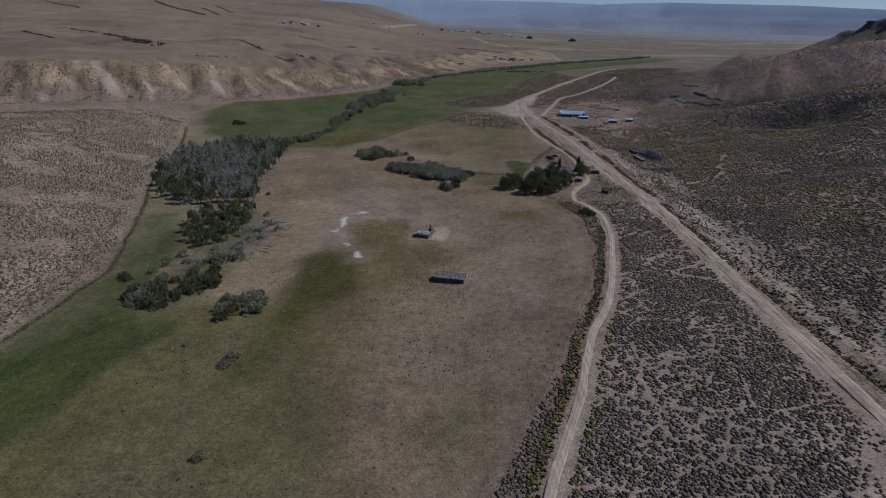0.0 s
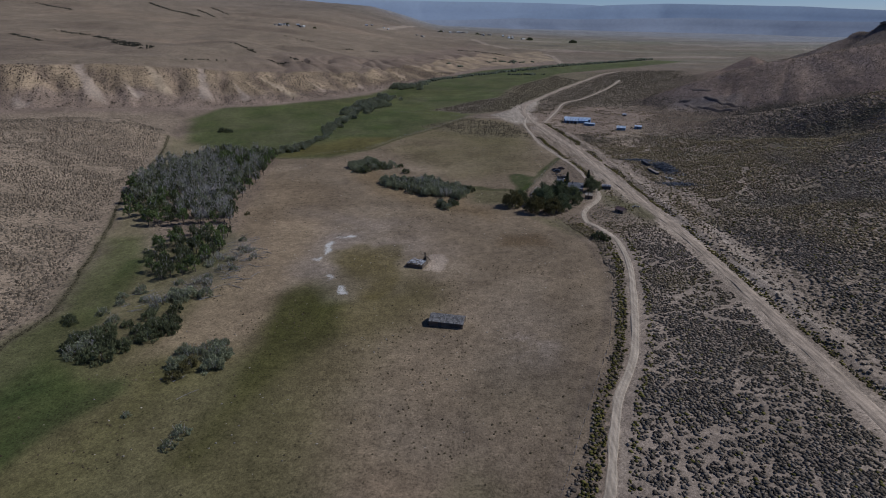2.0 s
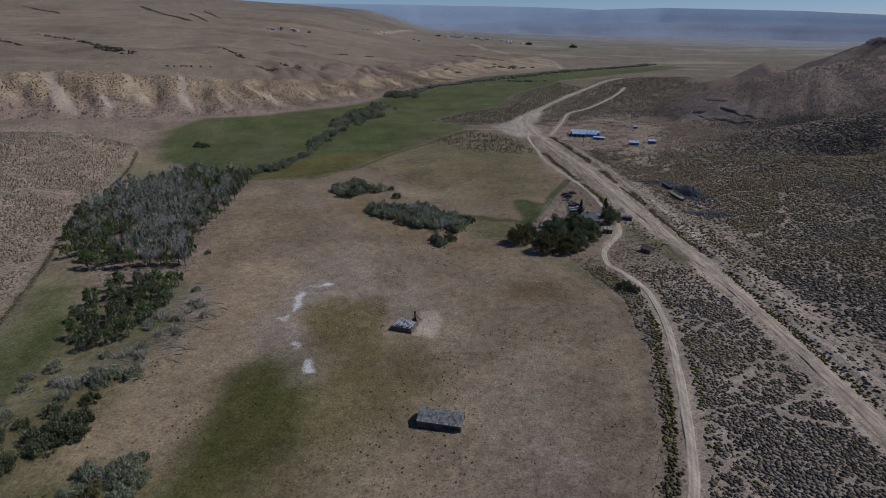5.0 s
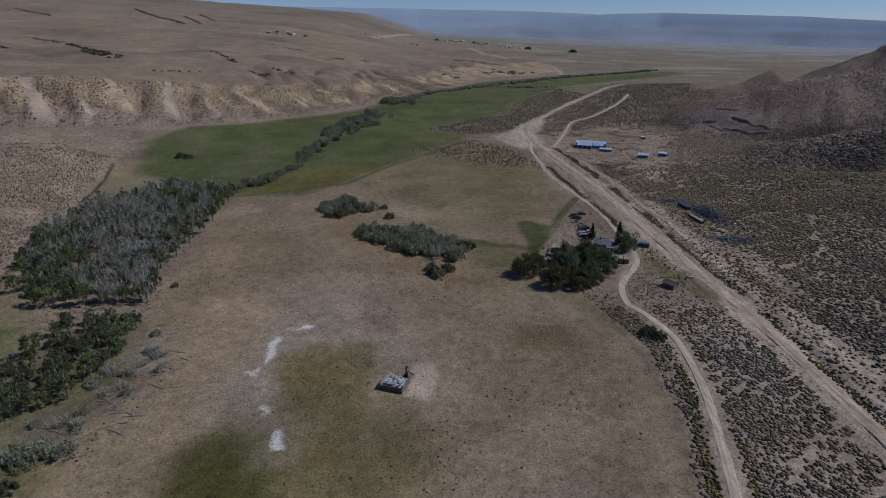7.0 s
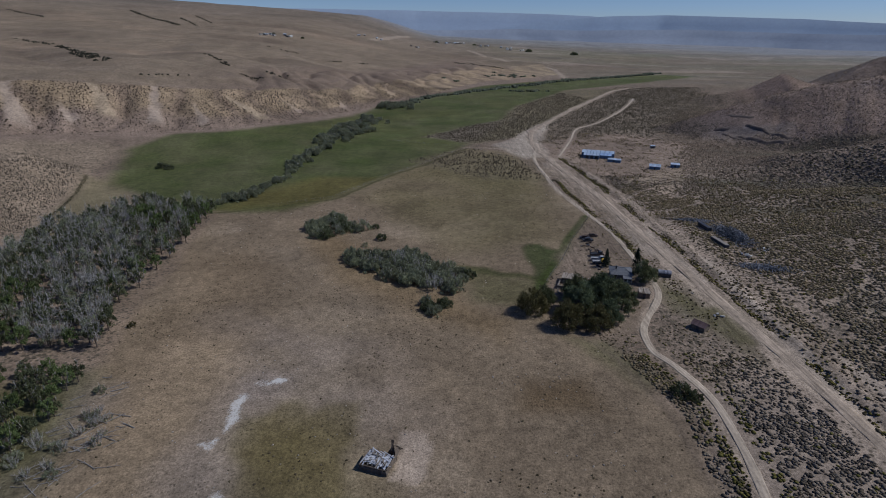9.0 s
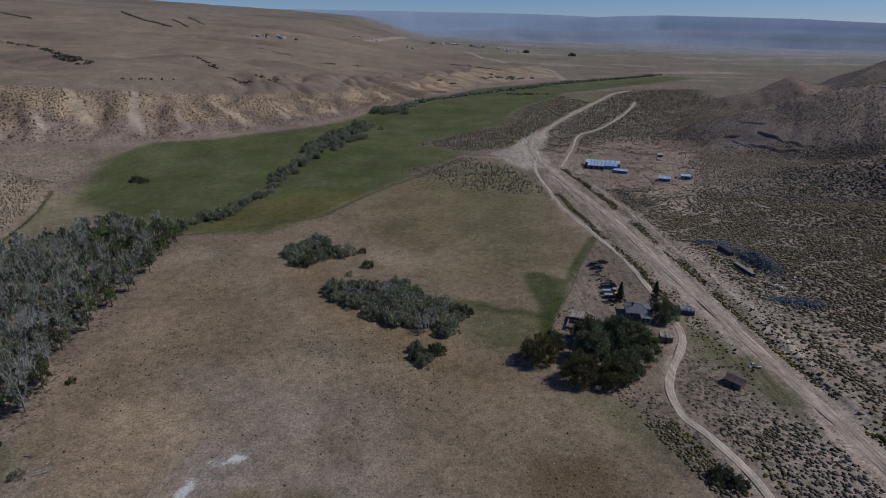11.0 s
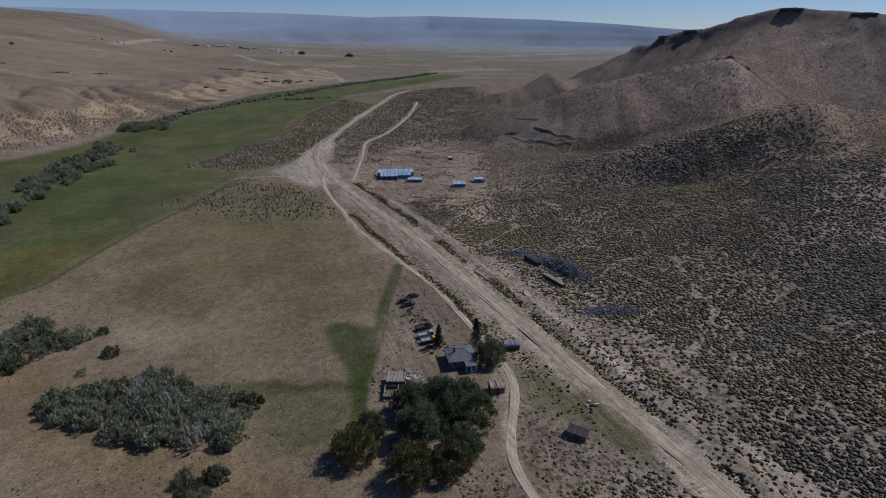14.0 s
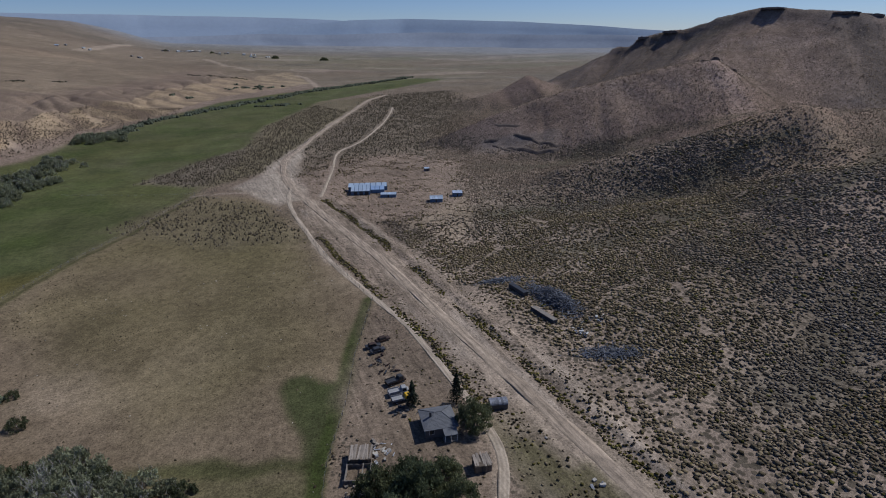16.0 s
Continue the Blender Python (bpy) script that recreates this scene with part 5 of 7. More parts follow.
def broad_tree(name, seed, tall, wide, leaves, leaf, mat, label, category, twigs=0, group="", trunk_r=0.18, low=0.25):
    """Trunk, limbs and a crown of leaf sprays; some with bare grey branch ends."""
    rng = np.random.RandomState(seed)
    ob = thing(name, pose(0, 0, 0), label, category, group)
    bm = bmesh.new()
    bend = rng.uniform(-0.3, 0.3, 2)
    tube(bm, [(0, 0, -0.3), (bend[0] * 0.4, bend[1] * 0.4, tall * 0.3), (bend[0], bend[1], tall * 0.62)], [trunk_r * 1.25, trunk_r, trunk_r * 0.5])
    part("trunk", bm, M_BARK, ob)
    pts, lumps = crown_points(rng, leaves, max(9, int(leaves / (42 if leaves < 5000 else 110))), wide / 2, tall * (1 - low), tall * low, wide * 0.13)
    bm = bmesh.new()
    for c in lumps[:5]:
        tube(bm, [(0, 0, tall * 0.25), tuple(c * np.array((0.45, 0.45, 0.7))), tuple(c)], [trunk_r * 0.6, trunk_r * 0.38, trunk_r * 0.12], 4)
    tagged(part("limb_work", bm, M_BARK, ob), kind="stuff")
    if leaves > 20:
        v = leaf_triangles(rng, pts, leaf, 0.0, 1.35)
        crown = new("crown", mesh_from("crown", v, np.arange(len(v)).reshape(-1, 3), mat))
        crown.parent = ob
    if twigs:
        # each bare stem rises from the limbs and forks into a spray of finer twigs
        stems = max(4, twigs // 16)
        az, lean = rng.uniform(0, 2 * np.pi, stems), rng.uniform(0.05, 0.5, stems)
        foot = np.stack([np.cos(az) * wide * 0.16, np.sin(az) * wide * 0.16, np.full(stems, tall * 0.3)], 1) + rng.normal(0, 0.1 * wide, (stems, 3)) * (1, 1, 0.4)
        reach = rng.uniform(0.38, 0.78, stems) * tall
        way = np.stack([np.cos(az) * lean, np.sin(az) * lean, np.sqrt(1 - lean ** 2)], 1)
        who, up = rng.randint(0, stems, twigs), rng.uniform(0.25, 1.0, twigs)
        root = foot[who] + way[who] * (reach[who] * up)[:, None]
        turn = rng.normal(0, 0.75, (twigs, 3)) + way[who]
        turn /= np.linalg.norm(turn, axis=1)[:, None]
        tip = root + turn * (rng.uniform(0.07, 0.2, twigs) * tall * (1.15 - 0.5 * up))[:, None]
        root, tip = np.concatenate([root, foot]), np.concatenate([tip, foot + way * reach[:, None]])
        half = np.concatenate([np.full(twigs, 0.05), np.full(stems, 0.13)]) * min(1.0, tall / 6)
        spin = rng.uniform(0, 2 * np.pi, len(root))
        off = np.stack([-np.sin(spin), np.cos(spin), np.zeros(len(root))], 1) * half[:, None]
        v = np.stack([root - off, root + off, tip], 1).reshape(-1, 3)
        tw = new("bare_branchwork", mesh_from("bare_branchwork", v, np.arange(len(v)).reshape(-1, 3), M_TWIG))
        tw.parent = ob
        tagged(tw, "bare grey dead branch ends", kind="stuff")
    return ob


def conifer(name, seed, tall, wide, label):
    rng = np.random.RandomState(seed)
    ob = thing(name, pose(0, 0, 0), label, "conifer")
    bm = bmesh.new()
    tube(bm, [(0, 0, -0.3), (0, 0, tall * 0.5), (0, 0, tall * 0.97)], [0.2, 0.13, 0.03])
    part("trunk", bm, M_BARK, ob)
    n = 1700
    h = rng.uniform(0.06, 1.0, n) ** 0.85
    layer = np.round(h * 11) / 11
    az = rng.uniform(0, 2 * np.pi, n)
    r = (1 - layer) * wide / 2 * rng.uniform(0.15, 1.0, n) * (0.8 + 0.25 * np.sin(az * 3 + layer * 20)) + 0.08
    p = np.stack([np.cos(az) * r, np.sin(az) * r, h * tall - 0.25 * r], 1)
    v = leaf_triangles(rng, p, 0.2, 0.1)
    c = new("crown", mesh_from("crown", v, np.arange(len(v)).reshape(-1, 3), M_LEAF_CONIFER))
    c.parent = ob
    return ob


class Stock:
    """Kinds of plant, each set down once and copied from then on."""
    def __init__(self, kinds):
        self.kinds, self.used = kinds, [False] * len(kinds)

    def put(self, k, x, y, turn, size, sink=0.05):
        m = on_ground(x, y, turn, size, sink)
        if not self.used[k]:
            self.used[k] = True
            self.kinds[k].matrix_world = m
            return self.kinds[k]
        return copy_thing(self.kinds[k], m) if self.kinds[k].scale[0] == 1 else copy_thing(self.kinds[k], m @ Matrix.Scale(1 / self.kinds[k].scale[0], 4))


def scatter_in(pts, gap, seed):
    """Loose places inside a plan polygon, about gap metres apart."""
    rng = random.Random(seed)
    x0, x1, y0, y1 = min(p[0] for p in pts), max(p[0] for p in pts), min(p[1] for p in pts), max(p[1] for p in pts)
    out = []
    y, row = y0, 0
    while y < y1:
        x = x0 + (gap / 2 if row % 2 else 0)
        while x < x1:
            px, py = x + rng.uniform(-0.35, 0.35) * gap, y + rng.uniform(-0.35, 0.35) * gap
            if inside(np.array([px]), np.array([py]), pts, 0.01)[0] > 0.5:
                out.append((px, py))
            x += gap
        y += gap * 0.87
        row += 1
    return out


pick = random.Random(21)
grove = Stock([broad_tree("grove_tree", 30 + k, 9.4, 5.4, leaves, 0.21, mat, label, "tree", twigs, "trees of the creekside grove")
               for k, (leaves, twigs, mat, label) in enumerate((
                   (1250, 60, M_LEAF_DARK, "dark green creekside tree with some bare twigs"),
                   (1400, 16, M_LEAF_DARK, "dense dark green creekside tree"),
                   (1000, 420, M_LEAF_DARK, "half-dead creekside tree with grey bare branches"),
                   (520, 620, M_LEAF_WILLOW, "mostly dead creekside tree of bare grey branches"),
                   (1100, 190, M_LEAF_WILLOW, "grey-green creekside tree with dead twigs"),
                   (1500, 8, M_LEAF_LUSH, "full fresh green creekside tree")))])
GROVE = [(-134, 250), (-152, 284), (-168, 318), (-168, 362), (-142, 396), (-108, 384), (-102, 327), (-100, 290), (-91, 252), (-112, 253)]
for x, y in scatter_in(GROVE, 5.9, 3):
    grey = 0.5 + 0.5 * math.sin(x * 0.11 + y * 0.05) + 0.4 * math.exp(-((x + 130) ** 2 + (y - 320) ** 2) / 1500)
    k = pick.choice((2, 3, 4, 2)) if pick.random() < grey * 0.95 else pick.choice((0, 1, 4, 5))
    grove.put(k, x, y, pick.uniform(0, 360), pick.uniform(0.75, 1.1))
GROVE_SOUTH = [(-112, 242), (-90, 246), (-82, 226), (-84, 206), (-96, 198), (-108, 212)]
for x, y in scatter_in(GROVE_SOUTH, 5.0, 4):
    grove.put(pick.choice((5, 1, 5, 0)), x, y, pick.uniform(0, 360), pick.uniform(0.55, 0.85))

willow = Stock([broad_tree("willow_bush", 60 + k, 3.6, 5.2, leaves, 0.19, mat, label, "bush", twigs, "willow bushes", 0.07, 0.02)
                for k, (leaves, twigs, mat, label) in enumerate((
                    (1700, 20, M_LEAF_WILLOW, "grey-green willow bush with a rounded crown"),
                    (1300, 10, M_LEAF_DARK, "dense dark green willow bush"),
                    (800, 220, M_LEAF_WILLOW, "willow bush with grey dead stems"),
                    (1300, 20, M_LEAF_OLIVE, "olive green low bush"),
                    (130, 420, M_LEAF_WILLOW, "dead grey bush of bare twigs")))])
for pts, gap, seed, kinds, lo, hi in (
        ([(-56, 364), (-46, 375), (-34, 368), (-28, 358), (-33, 353), (-41, 349), (-50, 347)], 4.8, 5, (0, 1, 0, 2), 0.85, 1.4),
        ([(-36, 322), (-25, 315), (-12, 303), (8, 292), (16, 296), (17, 307), (4, 316), (-10, 329), (-24, 329)], 4.3, 6, (0, 0, 2, 0, 1, 0, 0, 4), 0.85, 1.5),
        ([(-2, 286), (6, 288), (10, 281), (5, 274), (-1, 280)], 4.2, 7, (0, 1), 0.8, 1.1),
        ([(-102, 166), (-92, 165), (-83, 154), (-88, 148), (-97, 149)], 4.2, 8, (1, 1, 2, 1), 1.0, 1.45),
        ([(-88, 163), (-77, 172), (-74, 168), (-80, 157)], 4.2, 18, (1, 1), 0.9, 1.2),
        ([(-90, 190), (-76, 190), (-74, 183), (-86, 184)], 4.2, 19, (0, 2, 1), 0.9, 1.2),
        ([(-69, 154), (-57, 158), (-53, 147), (-57, 143), (-67, 146)], 4.3, 9, (0, 2, 0, 3), 0.8, 1.15)):
    for x, y in scatter_in(pts, gap, seed):
        willow.put(pick.choice(kinds), x, y, pick.uniform(0, 360), pick.uniform(lo, hi))
far_x, far_y, far_s = [], [], []
for a, b in zip(CREEK[:-1], CREEK[1:]):
    n = int(math.dist(a, b) / (2.7 if a[1] < 540 else 1.9))
    for k in range(n):
        t = (k + pick.random()) / n
        w = 2.5 if a[1] < 540 else 3.0 + 6 * abs(math.sin(t * 4 + a[1])) * (a[1] < 800)
        x, y = a[0] + t * (b[0] - a[0]) + pick.gauss(0, w), a[1] + t * (b[1] - a[1]) + pick.gauss(0, w)
        s = pick.uniform(0.95, 2.0) * (1 if a[1] > 540 else 0.75)
        clump = float(grain(x * 0.3, y, 17, 401))
        if a[1] < 800 and clump < -0.78:
            continue
        s *= 0.85 + 0.45 * max(clump, 0)
        x += 5.0 * float(grain(x, y, 26, 403))
        if a[1] < 800:
            willow.put(pick.choice((0, 0, 0, 2)), x, y, pick.uniform(0, 360), s)
        else:
            far_x.append(x), far_y.append(y), far_s.append(4.6 * s)
for cx, cy, sx, sy, n in ((139, 973, 14, 4, 22), (132, 1228, 26, 18, 22), (20, 1105, 10, 6, 5)):
    for k in range(n):
        far_x.append(pick.gauss(cx, sx)), far_y.append(pick.gauss(cy, sy)), far_s.append(pick.uniform(4, 7.5))
tones = np.array((0.105, 0.118, 0.085)) * np.random.RandomState(3).uniform(0.75, 1.25, (len(far_x), 1))
rep = 5
fx, fy, fs = np.repeat(far_x, rep), np.repeat(far_y, rep), np.repeat(far_s, rep) * 0.62
jit = np.random.RandomState(4)
fx, fy = fx + jit.normal(0, 1, len(fx)) * fs * 0.42, fy + jit.normal(0, 1, len(fy)) * fs * 0.42
scrub("creek_willows", fx, fy, fs, np.repeat(tones, rep, axis=0), 2, 44, "far line of grey-green willows along the creek", "willows", 0.95)
for x, y, s, k in ((-178, 478, 1.3, 1), (-172, 476, 1.1, 1), (-55, 122, 0.72, 2), (-56, 118, 0.6, 2), (-102, 175, 0.7, 2), (-98, 190, 0.8, 2), (-102, 186, 0.6, 2), (-66, 142, 0.75, 3), (-70, 128, 0.4, 2), (-49, 86, 0.55, 0), (63, 232, 1.0, 1), (65, 230, 0.8, 1), (-110, 171, 0.75, 1), (-89, 269, 0.5, 3), (-25, 361, 0.7, 1), (-21, 346, 0.95, 1), (-27, 338, 0.55, 2), (-96, 204, 0.7, 2), (-80, 200, 0.65, 2), (-84, 212, 0.8, 2), (-78, 216, 0.6, 2), (-74, 208, 0.55, 2), (-88, 196, 0.6, 2), (-82, 190, 0.7, 2), (-76, 226, 0.55, 2), (-80, 236, 0.6, 2), (-94, 184, 0.6, 2)):
    willow.put(k, x, y, pick.uniform(0, 360), s)

for k in range(26):
    cx, cy = pick.choice(((-78, 208), (-84, 214), (-74, 222), (-82, 196), (-92, 188), (-76, 232), (-88, 180)))
    willow.put(4, cx + pick.gauss(0, 3.5), cy + pick.gauss(0, 4.0), pick.uniform(0, 360), pick.uniform(0.45, 0.95))
for x, y, s, k in ((-86.8, 172.7, 0.9, 1), (-80, 169, 0.8, 1), (-108, 169, 0.7, 1), (-88, 178, 0.6, 0), (-81, 177, 0.8, 1), (-99, 160, 0.9, 1), (-100, 181, 0.6, 2), (-96, 170, 0.8, 2), (-91, 168, 0.7, 1)):
    willow.put(k, x, y, pick.uniform(0, 360), s)

big = Stock([broad_tree("cottonwood_tree", 80 + k, 10.5, 11.0, 9000, 0.21, mat, label, "tree", 0, "trees beside the house", 0.35, 0.12)
             for k, (mat, label) in enumerate(((M_LEAF_BIG, "large dark green cottonwood beside the house"), (M_LEAF_DARK, "large full-crowned dark green tree beside the house"), (M_LEAF_OLIVE, "tree with yellow-green lower leaves beside the house")))])
for x, y, s, k in ((39, 283, 0.62, 1), (49, 276, 1.0, 0), (56, 281, 1.05, 0), (62, 276, 0.85, 1), (55, 268, 0.78, 0), (51, 265, 0.75, 2), (63, 284, 0.7, 1), (50, 286, 0.85, 1), (34, 277, 0.82, 2), (43.5, 267, 0.85, 2), (57, 288, 0.6, 0), (76.3, 296.8, 0.74, 1)):
    big.put(k, x, y, pick.uniform(0, 360), s)
conifer("conifer_tree", 90, 8.6, 6.6, "dark loose conifer behind the house").matrix_world = on_ground(76.4, 306.3)
conifer("conifer_tree", 91, 6.8, 4.8, "small dark conifer beside the parked cars").matrix_world = on_ground(66.6, 310.4)


def stone_density(x, y):
    wx, wy = x + 3.5 * rough(x, y, 16, 71, 3), y + 5.0 * rough(x, y, 18, 72, 3)
    return inside(wx, wy, FIELD, 2.0) * (0.03 + 0.3 * smooth((rough(x, y, 20, 155, 3) - 0.15) / 0.2))


xs, ys, rng = spread_over(-90, 70, 70, 420, 2.2, 51, stone_density)
tones = np.array((0.40, 0.36, 0.31)) * rng.uniform(0.7, 1.3, (len(xs), 1))
scrub("field_stone", xs, ys, rng.uniform(0.25, 0.6, len(xs)), tones, 1, 52, "small pale stones scattered in the dry field", "stones", 0.6)


# ---- buildings ----
def slope_roof(bm, x0, x1, y0, y1, z0, z1, thick=0.12):
    """A tilted slab from (y0, z0) to (y1, z1)."""
    vs = [bm.verts.new(c) for c in ((x0, y0, z0), (x1, y0, z0), (x1, y1, z1), (x0, y1, z1), (x0, y0, z0 + thick), (x1, y0, z0 + thick), (x1, y1, z1 + thick), (x0, y1, z1 + thick))]
    for f in ((3, 2, 1, 0), (4, 5, 6, 7), (0, 1, 5, 4), (1, 2, 6, 5), (2, 3, 7, 6), (3, 0, 4, 7)):
        bm.faces.new([vs[i] for i in f])


def shared_pieces(name, parent, mat, size, places):
    """Alike box pieces that share one mesh, each an object of its own."""
    bm = bmesh.new()
    box(bm, -size[0] / 2, -size[1] / 2, -size[2] / 2, size[0] / 2, size[1] / 2, size[2] / 2)
    me = bpy.data.meshes.new(name)
    bm.normal_update()
    bm.to_mesh(me)
    bm.free()
    me.materials.append(mat)
    for m in places:
        ob = new(name, me)
        ob.parent = parent
        ob.matrix_local = m


def wall_ring(bm, w, d, z0, z1, thick=0.2):
    box(bm, -w / 2, -d / 2, z0, w / 2, -d / 2 + thick, z1)
    box(bm, -w / 2, d / 2 - thick, z0, w / 2, d / 2, z1)
    box(bm, -w / 2, -d / 2 + thick + 0.003, z0, -w / 2 + thick, d / 2 - thick - 0.003, z1)
    box(bm, w / 2 - thick, -d / 2 + thick + 0.003, z0, w / 2, d / 2 - thick - 0.003, z1)


def gable_ends(bm, w, d, z0, rise, thick=0.2):
    for x in (-w / 2, w / 2 - thick):
        a = [bm.verts.new(c) for c in ((x, -d / 2, z0), (x, d / 2, z0), (x, 0, z0 + rise))]
        b = [bm.verts.new(c) for c in ((x + thick, -d / 2, z0), (x + thick, d / 2, z0), (x + thick, 0, z0 + rise))]
        bm.faces.new(a[::-1])
        bm.faces.new(b)
        for i, j in ((0, 1), (1, 2), (2, 0)):
            bm.faces.new((a[i], a[j], b[j], b[i]))


def opening(parent, name, x, y, z, w, h, turn, mat, frame_mat):
    """A door or window leaf in its frame on a wall face; local y is outwards."""
    m = pose(x, y, z, 0, 0, turn)
    bm = bmesh.new()
    box(bm, -w / 2, -0.03, 0, w / 2, 0.03, h)
    leaf = part(name, bm, mat, parent)
    leaf.matrix_local = m
    bm = bmesh.new()
    t = 0.09
    for b in ((-w / 2 - t, -0.05, -t, -w / 2, 0.07, h + t), (w / 2, -0.05, -t, w / 2 + t, 0.07, h + t), (-w / 2, -0.05, h, w / 2, 0.07, h + t), (-w / 2, -0.05, -t, w / 2, 0.09, 0)):
        box(bm, *b)
    part(name + "_frame", bm, frame_mat, leaf)
    return leaf


def farmhouse(x, y, turn):
    h = thing("farmhouse", on_ground(x, y, turn), "small grey farmhouse with a grey hipped shingle roof", "house")
    w, d, e, top = 7.0, 7.0, 2.3, 3.55
    bm = bmesh.new()
    wall_ring(bm, w, d, -0.4, e)
    part("wall", bm, M_WALL, h)
    o = 0.45
    a = [(-w / 2 - o, -d / 2 - o, e), (w / 2 + o, -d / 2 - o, e), (w / 2 + o, d / 2 + o, e), (-w / 2 - o, d / 2 + o, e)]
    ridge = [(-0.6, 0.6, top), (0.9, 0.6, top)]
    bm = bmesh.new()
    low = [bm.verts.new(c) for c in a]
    up = [bm.verts.new((c[0], c[1], c[2] + 0.16)) for c in a]
    r = [bm.verts.new(c) for c in ridge]
    bm.faces.new(low[::-1])
    for i in range(4):
        bm.faces.new((low[i], low[(i + 1) % 4], up[(i + 1) % 4], up[i]))
    bm.faces.new((up[0], up[1], r[1], r[0]))
    bm.faces.new((up[1], up[2], r[1]))
    bm.faces.new((up[2], up[3], r[0], r[1]))
    bm.faces.new((up[3], up[0], r[0]))
    roof = part("roof", bm, M_HOUSE_ROOF, h)
    # shingle courses on the front and west faces
    courses = []
    for k in range(1, 13):
        t = k / 13
        y_, z_ = -d / 2 - o + t * (d / 2 + o + 0.6), e + 0.16 + t * (top - e - 0.16)
        half0, half1 = -w / 2 - o + t * (w / 2 + o - 0.6), w / 2 + o - t * (w / 2 + o - 0.9)
        courses.append(((half0 + half1) / 2, y_, z_ + 0.012, half1 - half0))
    for cx, cy, cz, ln in courses:
        bm = bmesh.new()
        box(bm, cx - ln / 2, cy - 0.02, cz - 0.02, cx + ln / 2, cy + 0.02, cz + 0.02)
        part("shingle_course", bm, M_HOUSE_ROOF, roof)
    for ends in ((a[0], ridge[0]), (a[1], ridge[1]), (a[2], ridge[1]), (a[3], ridge[0]), ridge):
        bm = bmesh.new()
        p, q = Vector(ends[0]) + Vector((0, 0, 0.18 if ends[0] in a else 0.03)), Vector(ends[1]) + Vector((0, 0, 0.03))
        tube(bm, [p, (p + q) / 2, q], [0.09] * 3, 5)
        part("ridge_cap", bm, M_HOUSE_ROOF, roof)
    bm = bmesh.new()
    box(bm, -2.0, -0.4, 2.7, -1.55, 0.05, 4.3)
    box(bm, -2.06, -0.46, 4.3, -1.49, 0.11, 4.42)
    part("chimney", bm, M_DARKPAINT, h, "dark brick chimney")
    bm = bmesh.new()
    slope_roof(bm, 0.2, 3.2, -d / 2 - 2.6, -d / 2 - 0.3, 1.98, 2.32, 0.1)
    part("porch_roof", bm, M_HOUSE_ROOF, h)
    bm = bmesh.new()
    box(bm, 0.2, -d / 2 - 2.5, -0.3, 3.2, -d / 2 - 0.003, 0.25)
    part("porch_floor", bm, M_WOOD, h)
    shared_pieces("porch_post", h, M_WHITE, (0.12, 0.12, 1.74), [pose(px, -d / 2 - 2.35, 1.12) for px in (0.35, 1.7, 3.05)])
    opening(h, "door", 1.7, -d / 2 - 0.04, 0.25, 0.9, 2.0, 0, M_DARKPAINT, M_WHITE)
    for wx_, wy_, tt in ((-2.2, -d / 2 - 0.04, 0), (-w / 2 - 0.04, -1.6, 90), (-w / 2 - 0.04, 1.8, 90), (w / 2 + 0.04, 0.0, 90)):
        opening(h, "window", wx_, wy_, 1.0, 1.0, 1.1, tt, M_GLASS, M_WHITE)
    return h


